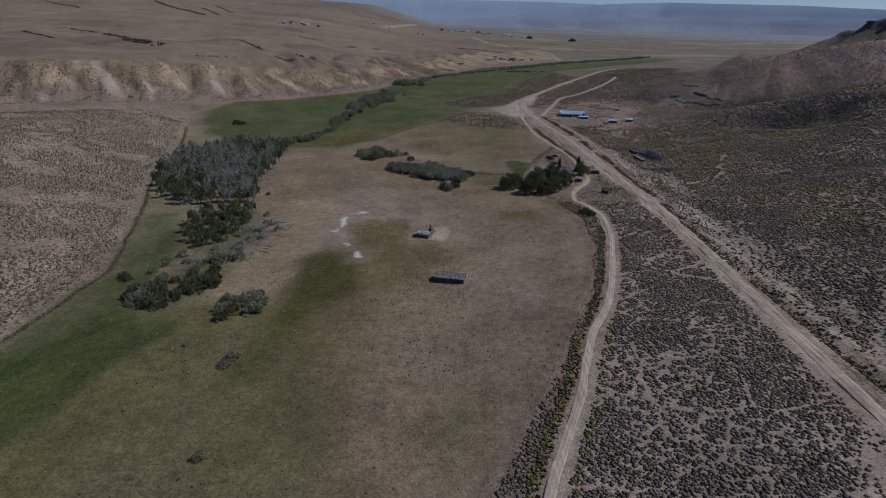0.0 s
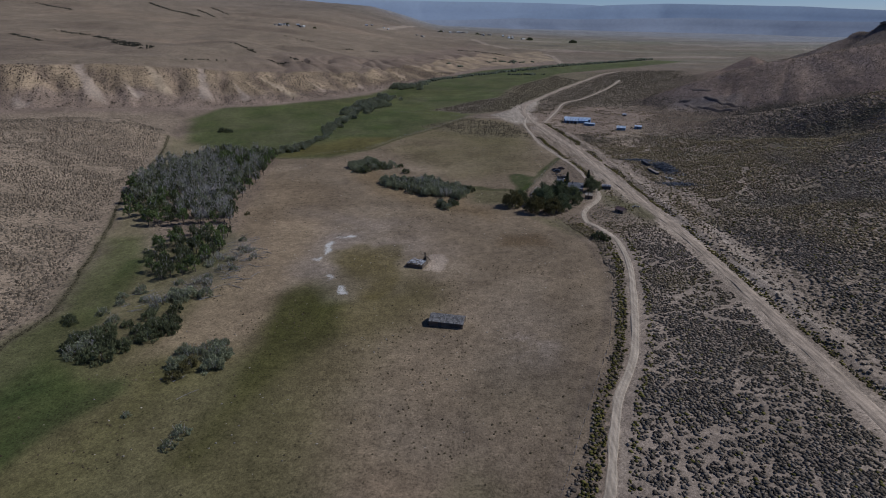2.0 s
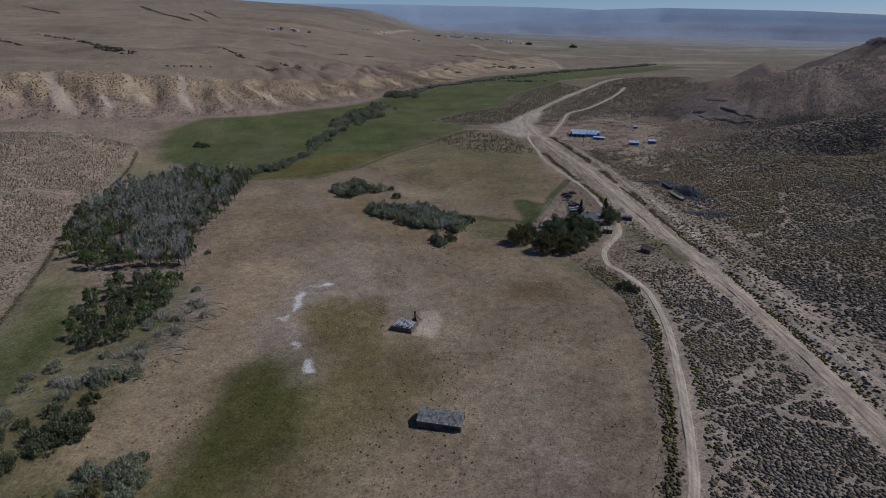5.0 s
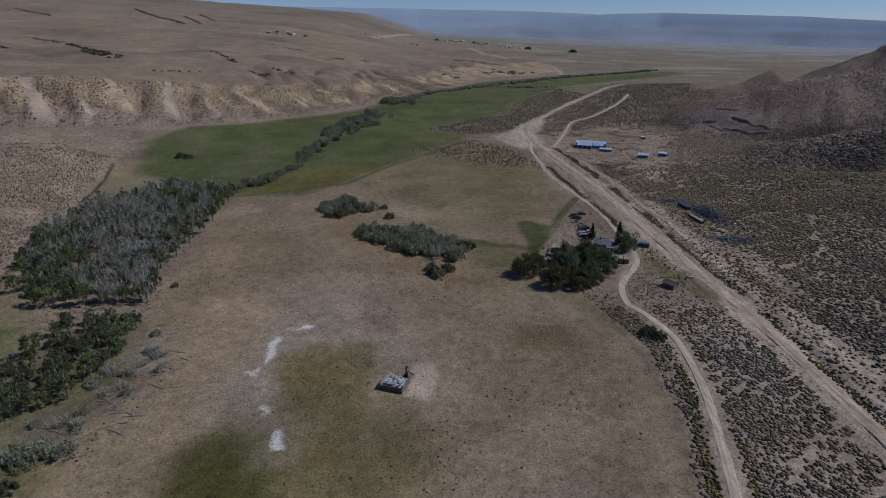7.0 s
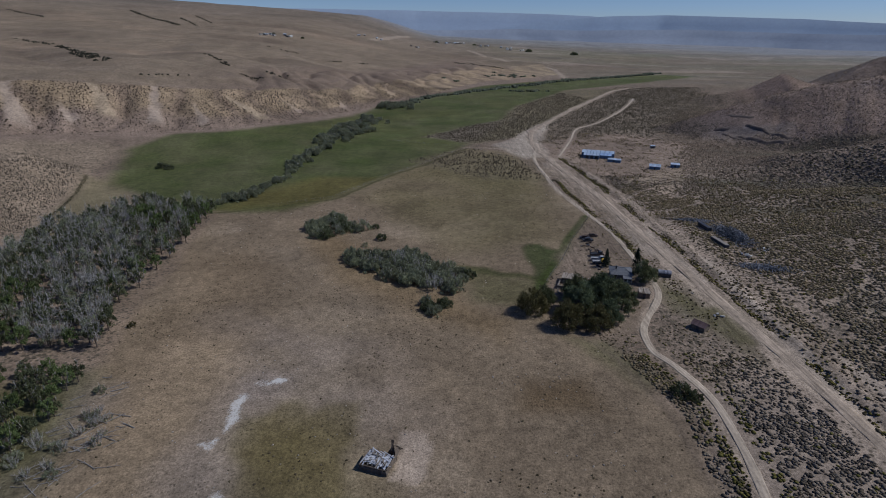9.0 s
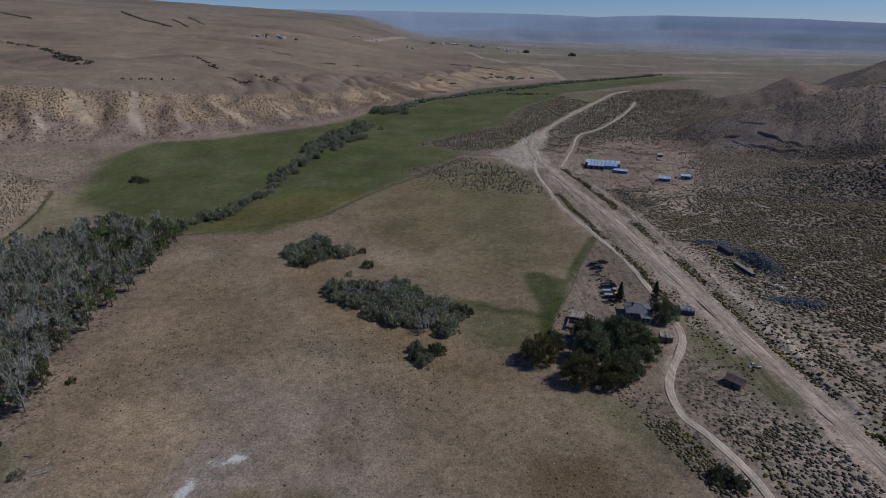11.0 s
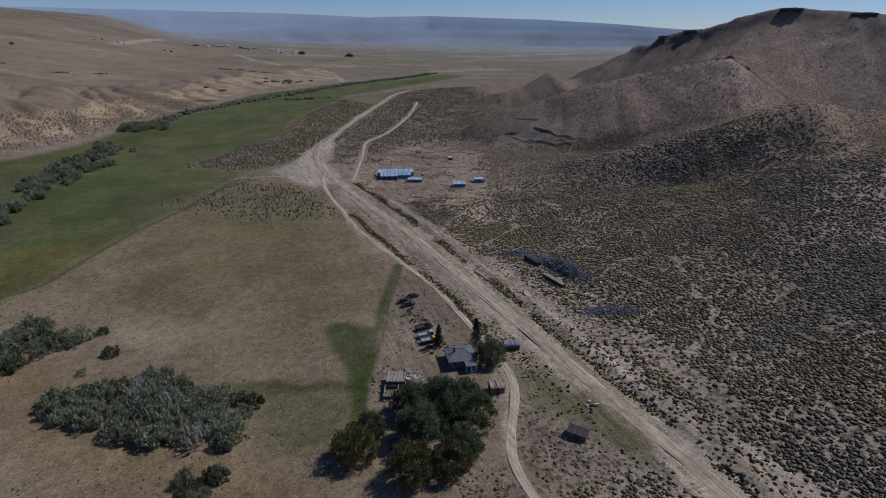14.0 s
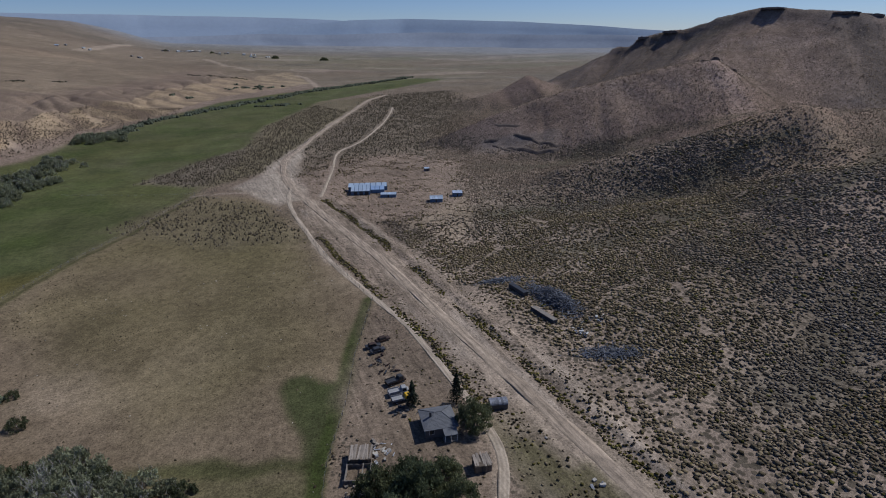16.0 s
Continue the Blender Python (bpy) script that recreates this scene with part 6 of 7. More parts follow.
def log_shed(x, y, turn):
    """Long low log building with a shake roof."""
    s = thing("log_shed", on_ground(x, y, turn), "long low log shed with a weathered grey shake roof", "shed")
    w, d, e, top = 9.4, 4.4, 1.75, 2.75
    logs = []
    for k in range(7):
        z = 0.12 + k * 0.25
        for yy in (-d / 2, d / 2):
            logs.append((pose(0, yy, z, 0, 90, 0), w + 0.5))
        for xx in (-w / 2, w / 2):
            logs.append((pose(xx, 0, z + 0.12, 90, 0, 0), d + 0.5))
    meshes = {}
    for m, ln in logs:
        if ln not in meshes:
            bm = bmesh.new()
            tube(bm, [(0, 0, -ln / 2), (0.01, 0.02, 0), (0, 0, ln / 2)], [0.135, 0.128, 0.12], 7)
            me = bpy.data.meshes.new("wall_log")
            bm.normal_update()
            bm.to_mesh(me)
            bm.free()
            me.materials.append(M_LOG)
            meshes[ln] = me
        ob = new("wall_log", meshes[ln])
        ob.parent, ob.matrix_local = s, m
    bm = bmesh.new()
    gable_ends(bm, w - 0.1, d, e + 0.1, top - e - 0.15)
    part("gable", bm, M_WOOD, s)
    pitch = math.degrees(math.atan2(top - e, d / 2))
    rng = random.Random(5)
    for sign in (-1, 1):
        bm = bmesh.new()
        slope_roof(bm, -w / 2 - 0.35, w / 2 + 0.35, sign * (d / 2 + 0.35), 0, e - 0.05, top, 0.05)
        part("roof_deck", bm, M_WOOD, s)
        places = []
        for k in range(27):
            for j in range(5):
                t = (j + 0.45) / 5
                places.append(pose(-w / 2 - 0.2 + k * (w + 0.4) / 26.0 + rng.uniform(-0.03, 0.03), sign * (d / 2 + 0.35) * (1 - t), e + 0.06 + (top - e + 0.05) * t + rng.uniform(0, 0.03), -sign * (pitch + rng.uniform(-3, 5)), 0, rng.uniform(-3, 3)))
        shared_pieces("shake", s, M_SHINGLE, (0.37, 0.66, 0.035), [p for p in places if rng.random() > 0.04])
    bm = bmesh.new()
    box(bm, -2.4, -d / 2 - 0.18, 0, -1.4, -d / 2 - 0.13, 1.5)
    part("door", bm, M_DARKPAINT, s)
    bm = bmesh.new()
    tube(bm, [(-w / 2 - 0.4, 0, top + 0.08), (0, 0, top + 0.06), (w / 2 + 0.4, 0, top + 0.08)], [0.09] * 3, 6)
    part("ridge_pole", bm, M_WOOD, s)
    return s


def ruined_cabin(x, y, turn):
    """Roofless cabin: log walls, fallen roof boards inside, a leaning remnant of the end wall."""
    s = thing("ruined_cabin", on_ground(x, y, turn), "collapsed log cabin with fallen grey roof boards inside", "ruin")
    w, d = 6.0, 5.0
    rng = random.Random(8)
    for side in range(4):
        for k in range(6 if side != 2 else 3):
            ln = (w if side in (0, 2) else d) + 0.3
            cut = rng.uniform(0.6, 1.0) if k > 3 else 1.0
            bm = bmesh.new()
            tube(bm, [(0, 0, -ln / 2 * cut), (0.02, 0.01, 0), (0, 0, ln / 2 * cut)], [0.15, 0.14, 0.12], 7)
            lg = part("wall_log", bm, M_LOG, s)
            z = 0.12 + k * 0.26
            lg.matrix_local = (pose(0, -d / 2, z, 0, 90, 0), pose(w / 2, 0, z + 0.12, 90, 0, 0), pose(0, d / 2, z, 0, 90, 0), pose(-w / 2, 0, z + 0.12, 90, 0, 0))[side]
    for k in range(44):
        sagging = k < 22
        ln = rng.uniform(3.0, 4.6) if sagging else rng.uniform(1.2, 3.0)
        bm = bmesh.new()
        box(bm, -ln / 2, -0.14, -0.02, ln / 2, 0.14, 0.02)
        b = part("fallen_board", bm, M_PALE_BOARD if rng.random() < 0.75 else M_WOOD, s)
        if sagging:
            b.matrix_local = pose(-2.7 + k * 0.255 + rng.uniform(-0.06, 0.06), rng.uniform(-0.5, 0.4), 1.58 + rng.uniform(-0.12, 0.1), 0, rng.uniform(-4, 9), 90 + rng.uniform(-7, 7))
        else:
            b.matrix_local = pose(rng.uniform(-2.2, 2.2), rng.uniform(-1.8, 2.0), rng.uniform(1.5, 1.8), rng.uniform(-12, 12), rng.uniform(-14, 14), rng.choice((80, 20, 150, 110)) + rng.uniform(-20, 20))
    for k in range(3):
        bm = bmesh.new()
        tube(bm, [(0, 0, -2.4), (0, 0.05, 0), (0, 0, 2.4)], [0.12, 0.11, 0.09], 6)
        r = part("fallen_rafter", bm, M_LOG, s)
        r.matrix_local = pose(-0.8 + k * 0.8, -0.4, 1.5, 72, 0, (-35, 20, 50)[k])
    # leaning boards of the far end
    for k in range(9):
        ln = 4.3 - 0.36 * abs(k - 5)
        bm = bmesh.new()
        box(bm, -0.15, -0.025, 0, 0.15, 0.025, ln)
        b = part("end_board", bm, M_LOG, s)
        b.matrix_local = pose(0.4 + k * 0.27, d / 2 + 0.4 + 0.1 * k, 0, rng.uniform(-12, 4), (k - 5) * -6.0, 4)
    bm = bmesh.new()
    tube(bm, [(2.9, d / 2 + 3.6, 0), (2.3, d / 2 + 2.0, 1.9), (1.7, d / 2 + 0.6, 3.1)], [0.12, 0.11, 0.1], 6)
    part("leaning_pole", bm, M_LOG, s)
    for k in range(6):
        ln = 3.4 - k * 0.45
        bm = bmesh.new()
        box(bm, -ln / 2, -0.14, -0.02, ln / 2, 0.14, 0.02)
        b = part("side_board", bm, M_LOG, s)
        b.matrix_local = pose(2.6 - k * 0.1, d / 2 + 2.0 - k * 0.12, 0.25 + k * 0.4, 70, 0, 96)
    return s


def plank_shed(x, y, turn, w, d, e, rise, roof_mat, wall_mat, label, boards=9, loose=0.0):
    """Small board shed under a nearly flat or gabled plank roof."""
    s = thing("plank_shed", on_ground(x, y, turn), label, "shed")
    bm = bmesh.new()
    wall_ring(bm, w, d, -0.2, e, 0.12)
    part("wall", bm, wall_mat, s)
    n = int(w / 0.3)
    shared_pieces("wall_board", s, wall_mat, (0.26, 0.04, e - 0.05), [pose(-w / 2 + (k + 0.5) * w / n, -d / 2 - 0.024, e / 2, 0, 0, 0) for k in range(n) if k % 7 != 3])
    rng = random.Random(int(x * 7 + y))
    if rise < 0.5:
        bm = bmesh.new()
        slope_roof(bm, -w / 2 - 0.15, w / 2 + 0.15, -d / 2 - 0.2, d / 2 + 0.2, e, e + rise, 0.05)
        part("roof_deck", bm, wall_mat, s)
        a = math.degrees(math.atan2(rise, d))
        shared_pieces("roof_board", s, roof_mat, ((w + 0.3) / boards * 0.93, d + 0.5, 0.04), [pose(-w / 2 + (k + 0.5) * w / boards, rng.uniform(-0.08, 0.08) * (1 + 5 * loose), e + rise / 2 + 0.09 + rng.uniform(0, 0.03 + 0.12 * loose), a + rng.uniform(-1.5, 1.5) * (1 + 3 * loose), 0, rng.uniform(-2, 2) * (1 + 6 * loose)) for k in range(boards) if not loose or k % 7 != 4])
    else:
        bm = bmesh.new()
        gable_ends(bm, w, d, e, rise - 0.05, 0.1)
        part("gable", bm, wall_mat, s)
        for sign in (-1, 1):
            a = math.degrees(math.atan2(rise, d / 2))
            shared_pieces("roof_sheet", s, roof_mat, ((w + 0.5) / boards * 0.97, math.hypot(d / 2 + 0.3, rise) + 0.05, 0.05), [pose(-w / 2 - 0.25 + (k + 0.5) * (w + 0.5) / boards, sign * (d / 4 + 0.12), e + rise / 2 - 0.03 + rng.uniform(0, 0.02), -sign * a, 0, 0) for k in range(boards)])
        bm = bmesh.new()
        tube(bm, [(-w / 2 - 0.25, 0, e + rise + 0.04), (0, 0, e + rise + 0.04), (w / 2 + 0.25, 0, e + rise + 0.04)], [0.07] * 3, 5)
        part("ridge_cap", bm, roof_mat, s)
    bm = bmesh.new()
    box(bm, -0.4, -d / 2 - 0.1, 0, 0.4, -d / 2 - 0.05, min(1.7, e - 0.1))
    part("door", bm, M_DARKPAINT, s)
    return s


def round_shed(x, y, turn, w, d, e, label):
    """Shed with a curved metal roof made of bent sheets."""
    s = thing("round_roofed_shed", on_ground(x, y, turn), label, "shed")
    bm = bmesh.new()
    wall_ring(bm, w, d, -0.2, e, 0.1)
    part("wall", bm, M_DARKPAINT, s)
    n, ribs = 8, 8
    for k in range(ribs):
        bm = bmesh.new()
        x0, x1 = -w / 2 - 0.1 + k * (w + 0.2) / ribs, -w / 2 - 0.1 + (k + 0.96) * (w + 0.2) / ribs
        rows_ = []
        for j in range(n + 1):
            t = math.pi * j / n
            yy, zz = -math.cos(t) * (d / 2 + 0.1), e + math.sin(t) * d * 0.3
            rows_.append([bm.verts.new(c) for c in ((x0, yy, zz), (x1, yy, zz), (x1, yy * 0.96, zz - 0.05), (x0, yy * 0.96, zz - 0.05))])
        for a, b in zip(rows_[:-1], rows_[1:]):
            for i in range(4):
                bm.faces.new((a[i], a[(i + 1) % 4], b[(i + 1) % 4], b[i]))
        part("roof_sheet", bm, M_SCRAP, s)
    for xx in (-w / 2 + 0.05, w / 2 - 0.05):
        bm = bmesh.new()
        vs = [bm.verts.new((xx, -math.cos(math.pi * j / n) * d / 2 * 0.97, e - 0.02 + math.sin(math.pi * j / n) * d * 0.28)) for j in range(n + 1)]
        bm.faces.new(vs)
        part("end_panel", bm, M_DARKPAINT, s)
    return s


def barn(x, y, turn):
    """Blue steel barn: a long back shed and a wide front hall with pale roof panels between dark seams."""
    s = thing("steel_barn", on_ground(x, y, turn), "blue steel barn with pale translucent roof panels", "barn")
    for name, x0, x1, y0, y1, z0, z1 in (("back_wall", -11, 11, 3.2, 8.0, 2.4, 3.4), ("hall_wall", -9, 1.4, -5.5, 3.0, 2.3, 3.8), ("annex_wall", 1.6, 9.5, -2.6, 3.0, 2.1, 2.9)):
        bm = bmesh.new()
        vs = [bm.verts.new(c) for c in ((x0, y0, -0.3), (x1, y0, -0.3), (x1, y1, -0.3), (x0, y1, -0.3), (x0, y0, z0), (x1, y0, z0), (x1, y1, z1), (x0, y1, z1))]
        for f in ((3, 2, 1, 0), (4, 5, 6, 7), (0, 1, 5, 4), (1, 2, 6, 5), (2, 3, 7, 6), (3, 0, 4, 7)):
            bm.faces.new([vs[i] for i in f])
        part(name, bm, M_TIN_BLUE, s, "blue painted steel wall")
    for x0, x1, n, y0, y1, z0, z1, mat in ((-9.2, 1.6, 5, -5.8, 3.1, 2.32, 3.84, M_TIN), (1.7, 9.7, 3, -2.9, 3.1, 2.12, 2.92, M_TIN_PALE), (-11.2, 11.2, 7, 3.15, 8.3, 2.42, 3.44, M_TIN)):
        for k in range(n):
            a, b = x0 + k * (x1 - x0) / n, x0 + (k + 0.84) * (x1 - x0) / n
            bm = bmesh.new()
            slope_roof(bm, a, b, y0, y1, z0 + 0.03, z1 + 0.03, 0.08)
            part("roof_panel", bm, mat, s)
    for k in range(3):
        bm = bmesh.new()
        box(bm, -7.6 + k * 3.1, -5.6, 0, -5.6 + k * 3.1, -5.53, 2.0)
        part("bay_door", bm, M_DARKPAINT, s)
    return s


M_DUSTY = material("dusty_white_paint", (0.33, 0.33, 0.34), 0.7, vary=0.3, size=0.6, specular=0.3)
M_PALE_BOARD = material("pale_bleached_boards", (0.42, 0.43, 0.47), 0.8, vary=0.3, size=0.5, spread=0.35)
M_TIN_PALE = material("pale_blue_roof_sheet", (0.30, 0.42, 0.62), 0.45, 0.2, vary=0.12, size=2.0, spread=0.1, specular=0.5)
farmhouse(69.0, 300.6, -11)
log_shed(2.6, 168.6, -12.5)
ruined_cabin(-8.2, 211.5, -20)
plank_shed(71.9, 284.8, -12, 3.5, 2.7, 1.8, 0.25, M_PLANK, M_LOG, "small shed with a ragged pale plank roof beside the track", 10, 1.0)
plank_shed(50.2, 298.6, -22, 4.6, 3.6, 1.7, 0.3, M_PLANK, M_LOG, "tumbledown shed with loose pale boards at the field edge", 13, 0.3)
plank_shed(81.0, 263.0, -52, 4.0, 3.0, 1.6, 0.85, M_RUST, M_LOG, "small hut with a dark maroon metal gable roof", 7)
round_shed(84.7, 300.6, -16, 4.2, 2.6, 1.5, "small dark shed with a curved grey metal roof")
barn(114.5, 503.0, -19)
plank_shed(122.0, 488.6, -24, 8.6, 3.2, 1.7, 0.3, M_TIN, M_TIN_BLUE, "long low shed with a pale metal roof by the barn", 8)
plank_shed(142.5, 469.5, -20, 6.6, 5.0, 2.0, 1.1, M_TIN, M_TIN_BLUE, "small steel building with pale ribbed roof", 5)
plank_shed(157.5, 474.5, -20, 5.4, 4.2, 2.0, 0.3, M_TIN, M_TIN_BLUE, "dark small shed with pale roof strips", 4)
plank_shed(165.7, 538.0, -10, 3.4, 2.6, 1.7, 0.25, M_TIN, M_WOOD, "tiny pale shed alone on the slope", 4)


def log_pen(x, y, turn):
    p = thing("log_pen", on_ground(x, y, turn), "roofless log pen with low weathered walls", "pen")
    for k in range(4):
        z = 0.14 + k * 0.27
        for side, m, ln in ((0, pose(0, -2.3, z, 0, 90, 0), 5.6), (1, pose(2.5, 0, z + 0.13, 90, 0, 0), 4.9), (2, pose(0, 2.3, z, 0, 90, 0), 5.6), (3, pose(-2.5, 0, z + 0.13, 90, 0, 0), 4.9)):
            bm = bmesh.new()
            tube(bm, [(0, 0, -ln / 2), (0.03, 0, 0), (0, 0, ln / 2)], [0.14, 0.13, 0.11], 6)
            lg = part("wall_log", bm, M_WOOD, p)
            lg.matrix_local = m
    bm = bmesh.new()
    tube(bm, [(0.9, -2.2, 1.2), (0.95, 0, 1.25), (0.9, 2.3, 1.2)], [0.12, 0.12, 0.1], 6)
    part("cross_beam", bm, M_WOOD, p)
    return p


log_pen(48.3, 294.4, -22)


# ---- vehicles in the yard ----
def vehicle(x, y, turn, body_mat, cab_mat, label, kind="car", bed=None):
    v = thing("parked_" + kind, on_ground(x, y, turn), label, kind, "old vehicles in the yard")
    ln, w = (4.5, 1.75) if kind == "car" else (5.4, 2.0)
    bm = bmesh.new()
    vs = box(bm, -ln / 2, -w / 2, 0.35, ln / 2, w / 2, 0.92)
    bmesh.ops.bevel(bm, geom=list(bm.edges), offset=0.12, segments=2, affect="EDGES")
    part("body", bm, body_mat, v)
    bm = bmesh.new()
    if kind == "car":
        a, b = -1.5, 1.1
    else:
        a, b = 0.5, 2.1
    vs = box(bm, a, -w / 2 + 0.1, 0.85, b, w / 2 - 0.1, 1.5 if kind == "car" else 1.85)
    for q in vs[4:]:
        q.co.x = (q.co.x - (a + b) / 2) * 0.72 + (a + b) / 2
        q.co.y *= 0.86
    bmesh.ops.bevel(bm, geom=list(bm.edges), offset=0.07, segments=2, affect="EDGES")
    cabin = part("cabin", bm, cab_mat, v)
    zt = 1.42 if kind == "car" else 1.72
    for side in (-1, 1):
        bm = bmesh.new()
        c = [(a + 0.25, side * (w / 2 - 0.13), 1.0), (b - 0.25, side * (w / 2 - 0.13), 1.0), (b - 0.45, side * (w / 2 - 0.2), zt - 0.05), (a + 0.45, side * (w / 2 - 0.2), zt - 0.05)]
        inn = [bm.verts.new(q) for q in c]
        out = [bm.verts.new((q[0], q[1] + side * 0.05, q[2])) for q in c]
        bm.faces.new(inn)
        bm.faces.new(out)
        for i in range(4):
            bm.faces.new((inn[i], inn[(i + 1) % 4], out[(i + 1) % 4], out[i]))
        part("side_window", bm, M_GLASS, cabin)
    for wx_ in (-ln * 0.31, ln * 0.31):
        for sy in (-1, 1):
            bm = bmesh.new()
            tube(bm, [(wx_, sy * (w / 2 - 0.2), 0.34), (wx_, sy * (w / 2 - 0.1), 0.34), (wx_, sy * (w / 2 + 0.01), 0.34)], [0.34, 0.35, 0.33], 12)
            wheel = part("wheel", bm, M_RUBBER, v)
            bm = bmesh.new()
            tube(bm, [(wx_, sy * (w / 2), 0.34), (wx_, sy * (w / 2 + 0.015), 0.34), (wx_, sy * (w / 2 + 0.03), 0.34)], [0.19, 0.19, 0.17], 10)
            part("rim", bm, M_SCRAP, wheel)
    if bed:
        bm = bmesh.new()
        box(bm, -ln / 2 + 0.1, -w / 2 - 0.05, 0.93, 0.35, w / 2 + 0.05, 1.05)
        for sy in (-1, 1):
            box(bm, -ln / 2 + 0.1, sy * (w / 2) - 0.04, 1.054, 0.35, sy * (w / 2) + 0.04, 1.4)
        part("cargo_bed", bm, bed, v)
    for sy in (-0.55, 0.55):
        bm = bmesh.new()
        tube(bm, [(ln / 2 - 0.03, sy, 0.68), (ln / 2, sy, 0.68), (ln / 2 + 0.025, sy, 0.68)], [0.11, 0.11, 0.08], 8)
        part("headlight", bm, M_WHITE, v)
    return v


vehicle(65.2, 316.4, -4, M_DUSTY, M_DUSTY, "dusty white pickup truck parked in the yard", "truck", M_DUSTY)
vehicle(65.0, 313.2, -4, M_DARKPAINT, M_YELLOW, "old truck with a white bed and yellow cab", "truck", M_DUSTY)
vehicle(66.0, 321.0, 8, M_MAROON, M_DARKPAINT, "rusty dark red old truck", "truck", M_DARKPAINT)
vehicle(66.4, 337.2, 4, M_DARKPAINT, M_DARKPAINT, "dark derelict car in the yard", "car")
vehicle(66.0, 340.0, -6, M_DARKPAINT, M_MAROON, "dark old car with a rusty roof", "car")
vehicle(69.6, 342.2, 10, M_MAROON, M_MAROON, "small rusty red derelict car", "car")


def junk_pile(x, y, seed, mat, label, spread, pieces):
    p = thing("junk_pile", on_ground(x, y), label, "junk pile")
    rng = random.Random(seed)
    for k in range(pieces):
        bm = bmesh.new()
        ln, wd, ht = rng.uniform(0.4, 1.7), rng.uniform(0.15, 0.7), rng.uniform(0.06, 0.5)
        box(bm, -ln / 2, -wd / 2, 0, ln / 2, wd / 2, ht)
        bmesh.ops.bevel(bm, geom=list(bm.edges), offset=0.03, segments=1, affect="EDGES")
        o = part("scrap_piece", bm, mat[k % len(mat)], p)
        o.matrix_local = pose(rng.gauss(0, spread), rng.gauss(0, spread), rng.uniform(0, 0.15), rng.uniform(-15, 15), rng.uniform(-15, 15), rng.uniform(0, 360))
    return p


junk_pile(65.6, 331.5, 1, (M_DARKPAINT, M_MAROON, M_LOG), "pile of dark rusty machine parts in the yard", 1.2, 16)
junk_pile(66.2, 327.0, 2, (M_LOG, M_MAROON, M_DARKPAINT), "scattered dark scrap and timber in the yard", 1.4, 14)
junk_pile(64.0, 310.2, 3, (M_LOG, M_DARKPAINT), "dark brushwood and scrap behind the house", 1.3, 14)
junk_pile(53.6, 299.4, 11, (M_PLANK, M_PALE_BOARD, M_STONE), "pale fallen boards and rubble beside the old shed", 1.5, 34)
junk_pile(47.6, 291.0, 12, (M_PLANK, M_WOOD), "broken boards scattered before the log pen", 1.5, 20)
junk_pile(88.8, 286.4, 4, (M_STONE,), "small pale concrete block among weeds", 0.3, 2)
junk_pile(89.6, 270.6, 5, (M_STONE, M_SCRAP), "pale flat sheet and rubble in the weeds", 0.9, 6)
junk_pile(125.1, 321.2, 6, (M_WHITE, M_SCRAP, M_DARKPAINT), "pale wrecked body panels by the scrap heap", 1.6, 16)
junk_pile(134.2, 324.2, 7, (M_WHITE, M_DARKPAINT), "dark wreck with a pale panel by the scrap heap", 1.2, 10)


# ---- scrap heap on the slope ----
def scrap_heap(x, y, rx, ry, turn, count, seed, tall, label):
    rng = np.random.RandomState(seed)
    bm = bmesh.new()
    c, s = math.cos(radians(turn)), math.sin(radians(turn))
    for k in range(count):
        u, v = rng.normal(0, 0.42, 2)
        px, py = x + c * u * rx - s * v * ry, y + s * u * rx + c * v * ry
        ln, wd = rng.uniform(0.6, 3.2), rng.uniform(0.06, 0.34)
        z = float(height(px, py)) + rng.uniform(0.02, tall) * math.exp(-(u * u + v * v) * 2.0)
        m = pose(px, py, z, rng.uniform(-28, 28), rng.uniform(-28, 28), rng.uniform(0, 360))
        box(bm, -ln / 2, -wd / 2, -0.04, ln / 2, wd / 2, 0.04, m)
    return tagged(part("scrap_heap", bm, M_SCRAP_MIX), label, "scrap metal", kind="stuff")


M_SCRAP_MIX = foliage("mixed_grey_scrap", (0.26, 0.275, 0.32), (0.03, 0.032, 0.036), 0.02)
scrap_heap(129.8, 343.0, 15, 5.5, 95, 1300, 3, 3.4, "heap of tangled grey-blue scrap metal and wire")
scrap_heap(121.8, 363.6, 11, 2.6, -8, 420, 4, 1.0, "low heap of grey scrap at the foot of the slope")
scrap_heap(125.0, 307.4, 11, 4.2, -30, 460, 5, 0.8, "low strewn heap of grey-blue scrap and rock")
for k, (x, y, ln, ht, turn) in enumerate(((122.6, 353.3, 9.0, 1.6, 94), (120.6, 334.5, 11.0, 1.2, 96))):
    w = thing("metal_trailer", on_ground(x, y, turn), "long dark rusting metal box lying at the scrap heap", "trailer", "boxes at the scrap heap")
    bm = bmesh.new()
    box(bm, -ln / 2, -0.9, 0.05, ln / 2, 0.9, ht)
    bmesh.ops.bevel(bm, geom=list(bm.edges), offset=0.08, segments=2, affect="EDGES")
    part("box", bm, M_DARKPAINT, w)
    for j in range(6):
        bm = bmesh.new()
        box(bm, -ln / 2 + 0.3 + j * (ln - 0.6) / 5 - 0.05, -0.96, 0.15, -ln / 2 + 0.3 + j * (ln - 0.6) / 5 + 0.05, -0.9, ht - 0.1)
        part("rib", bm, M_RUST, w)
    bm = bmesh.new()
    slope_roof(bm, -ln / 2, ln / 2, -0.95, 0.95, ht + 0.004, ht + 0.12, 0.05)
    part("lid", bm, (M_DARKPAINT, M_WOOD)[k], w)


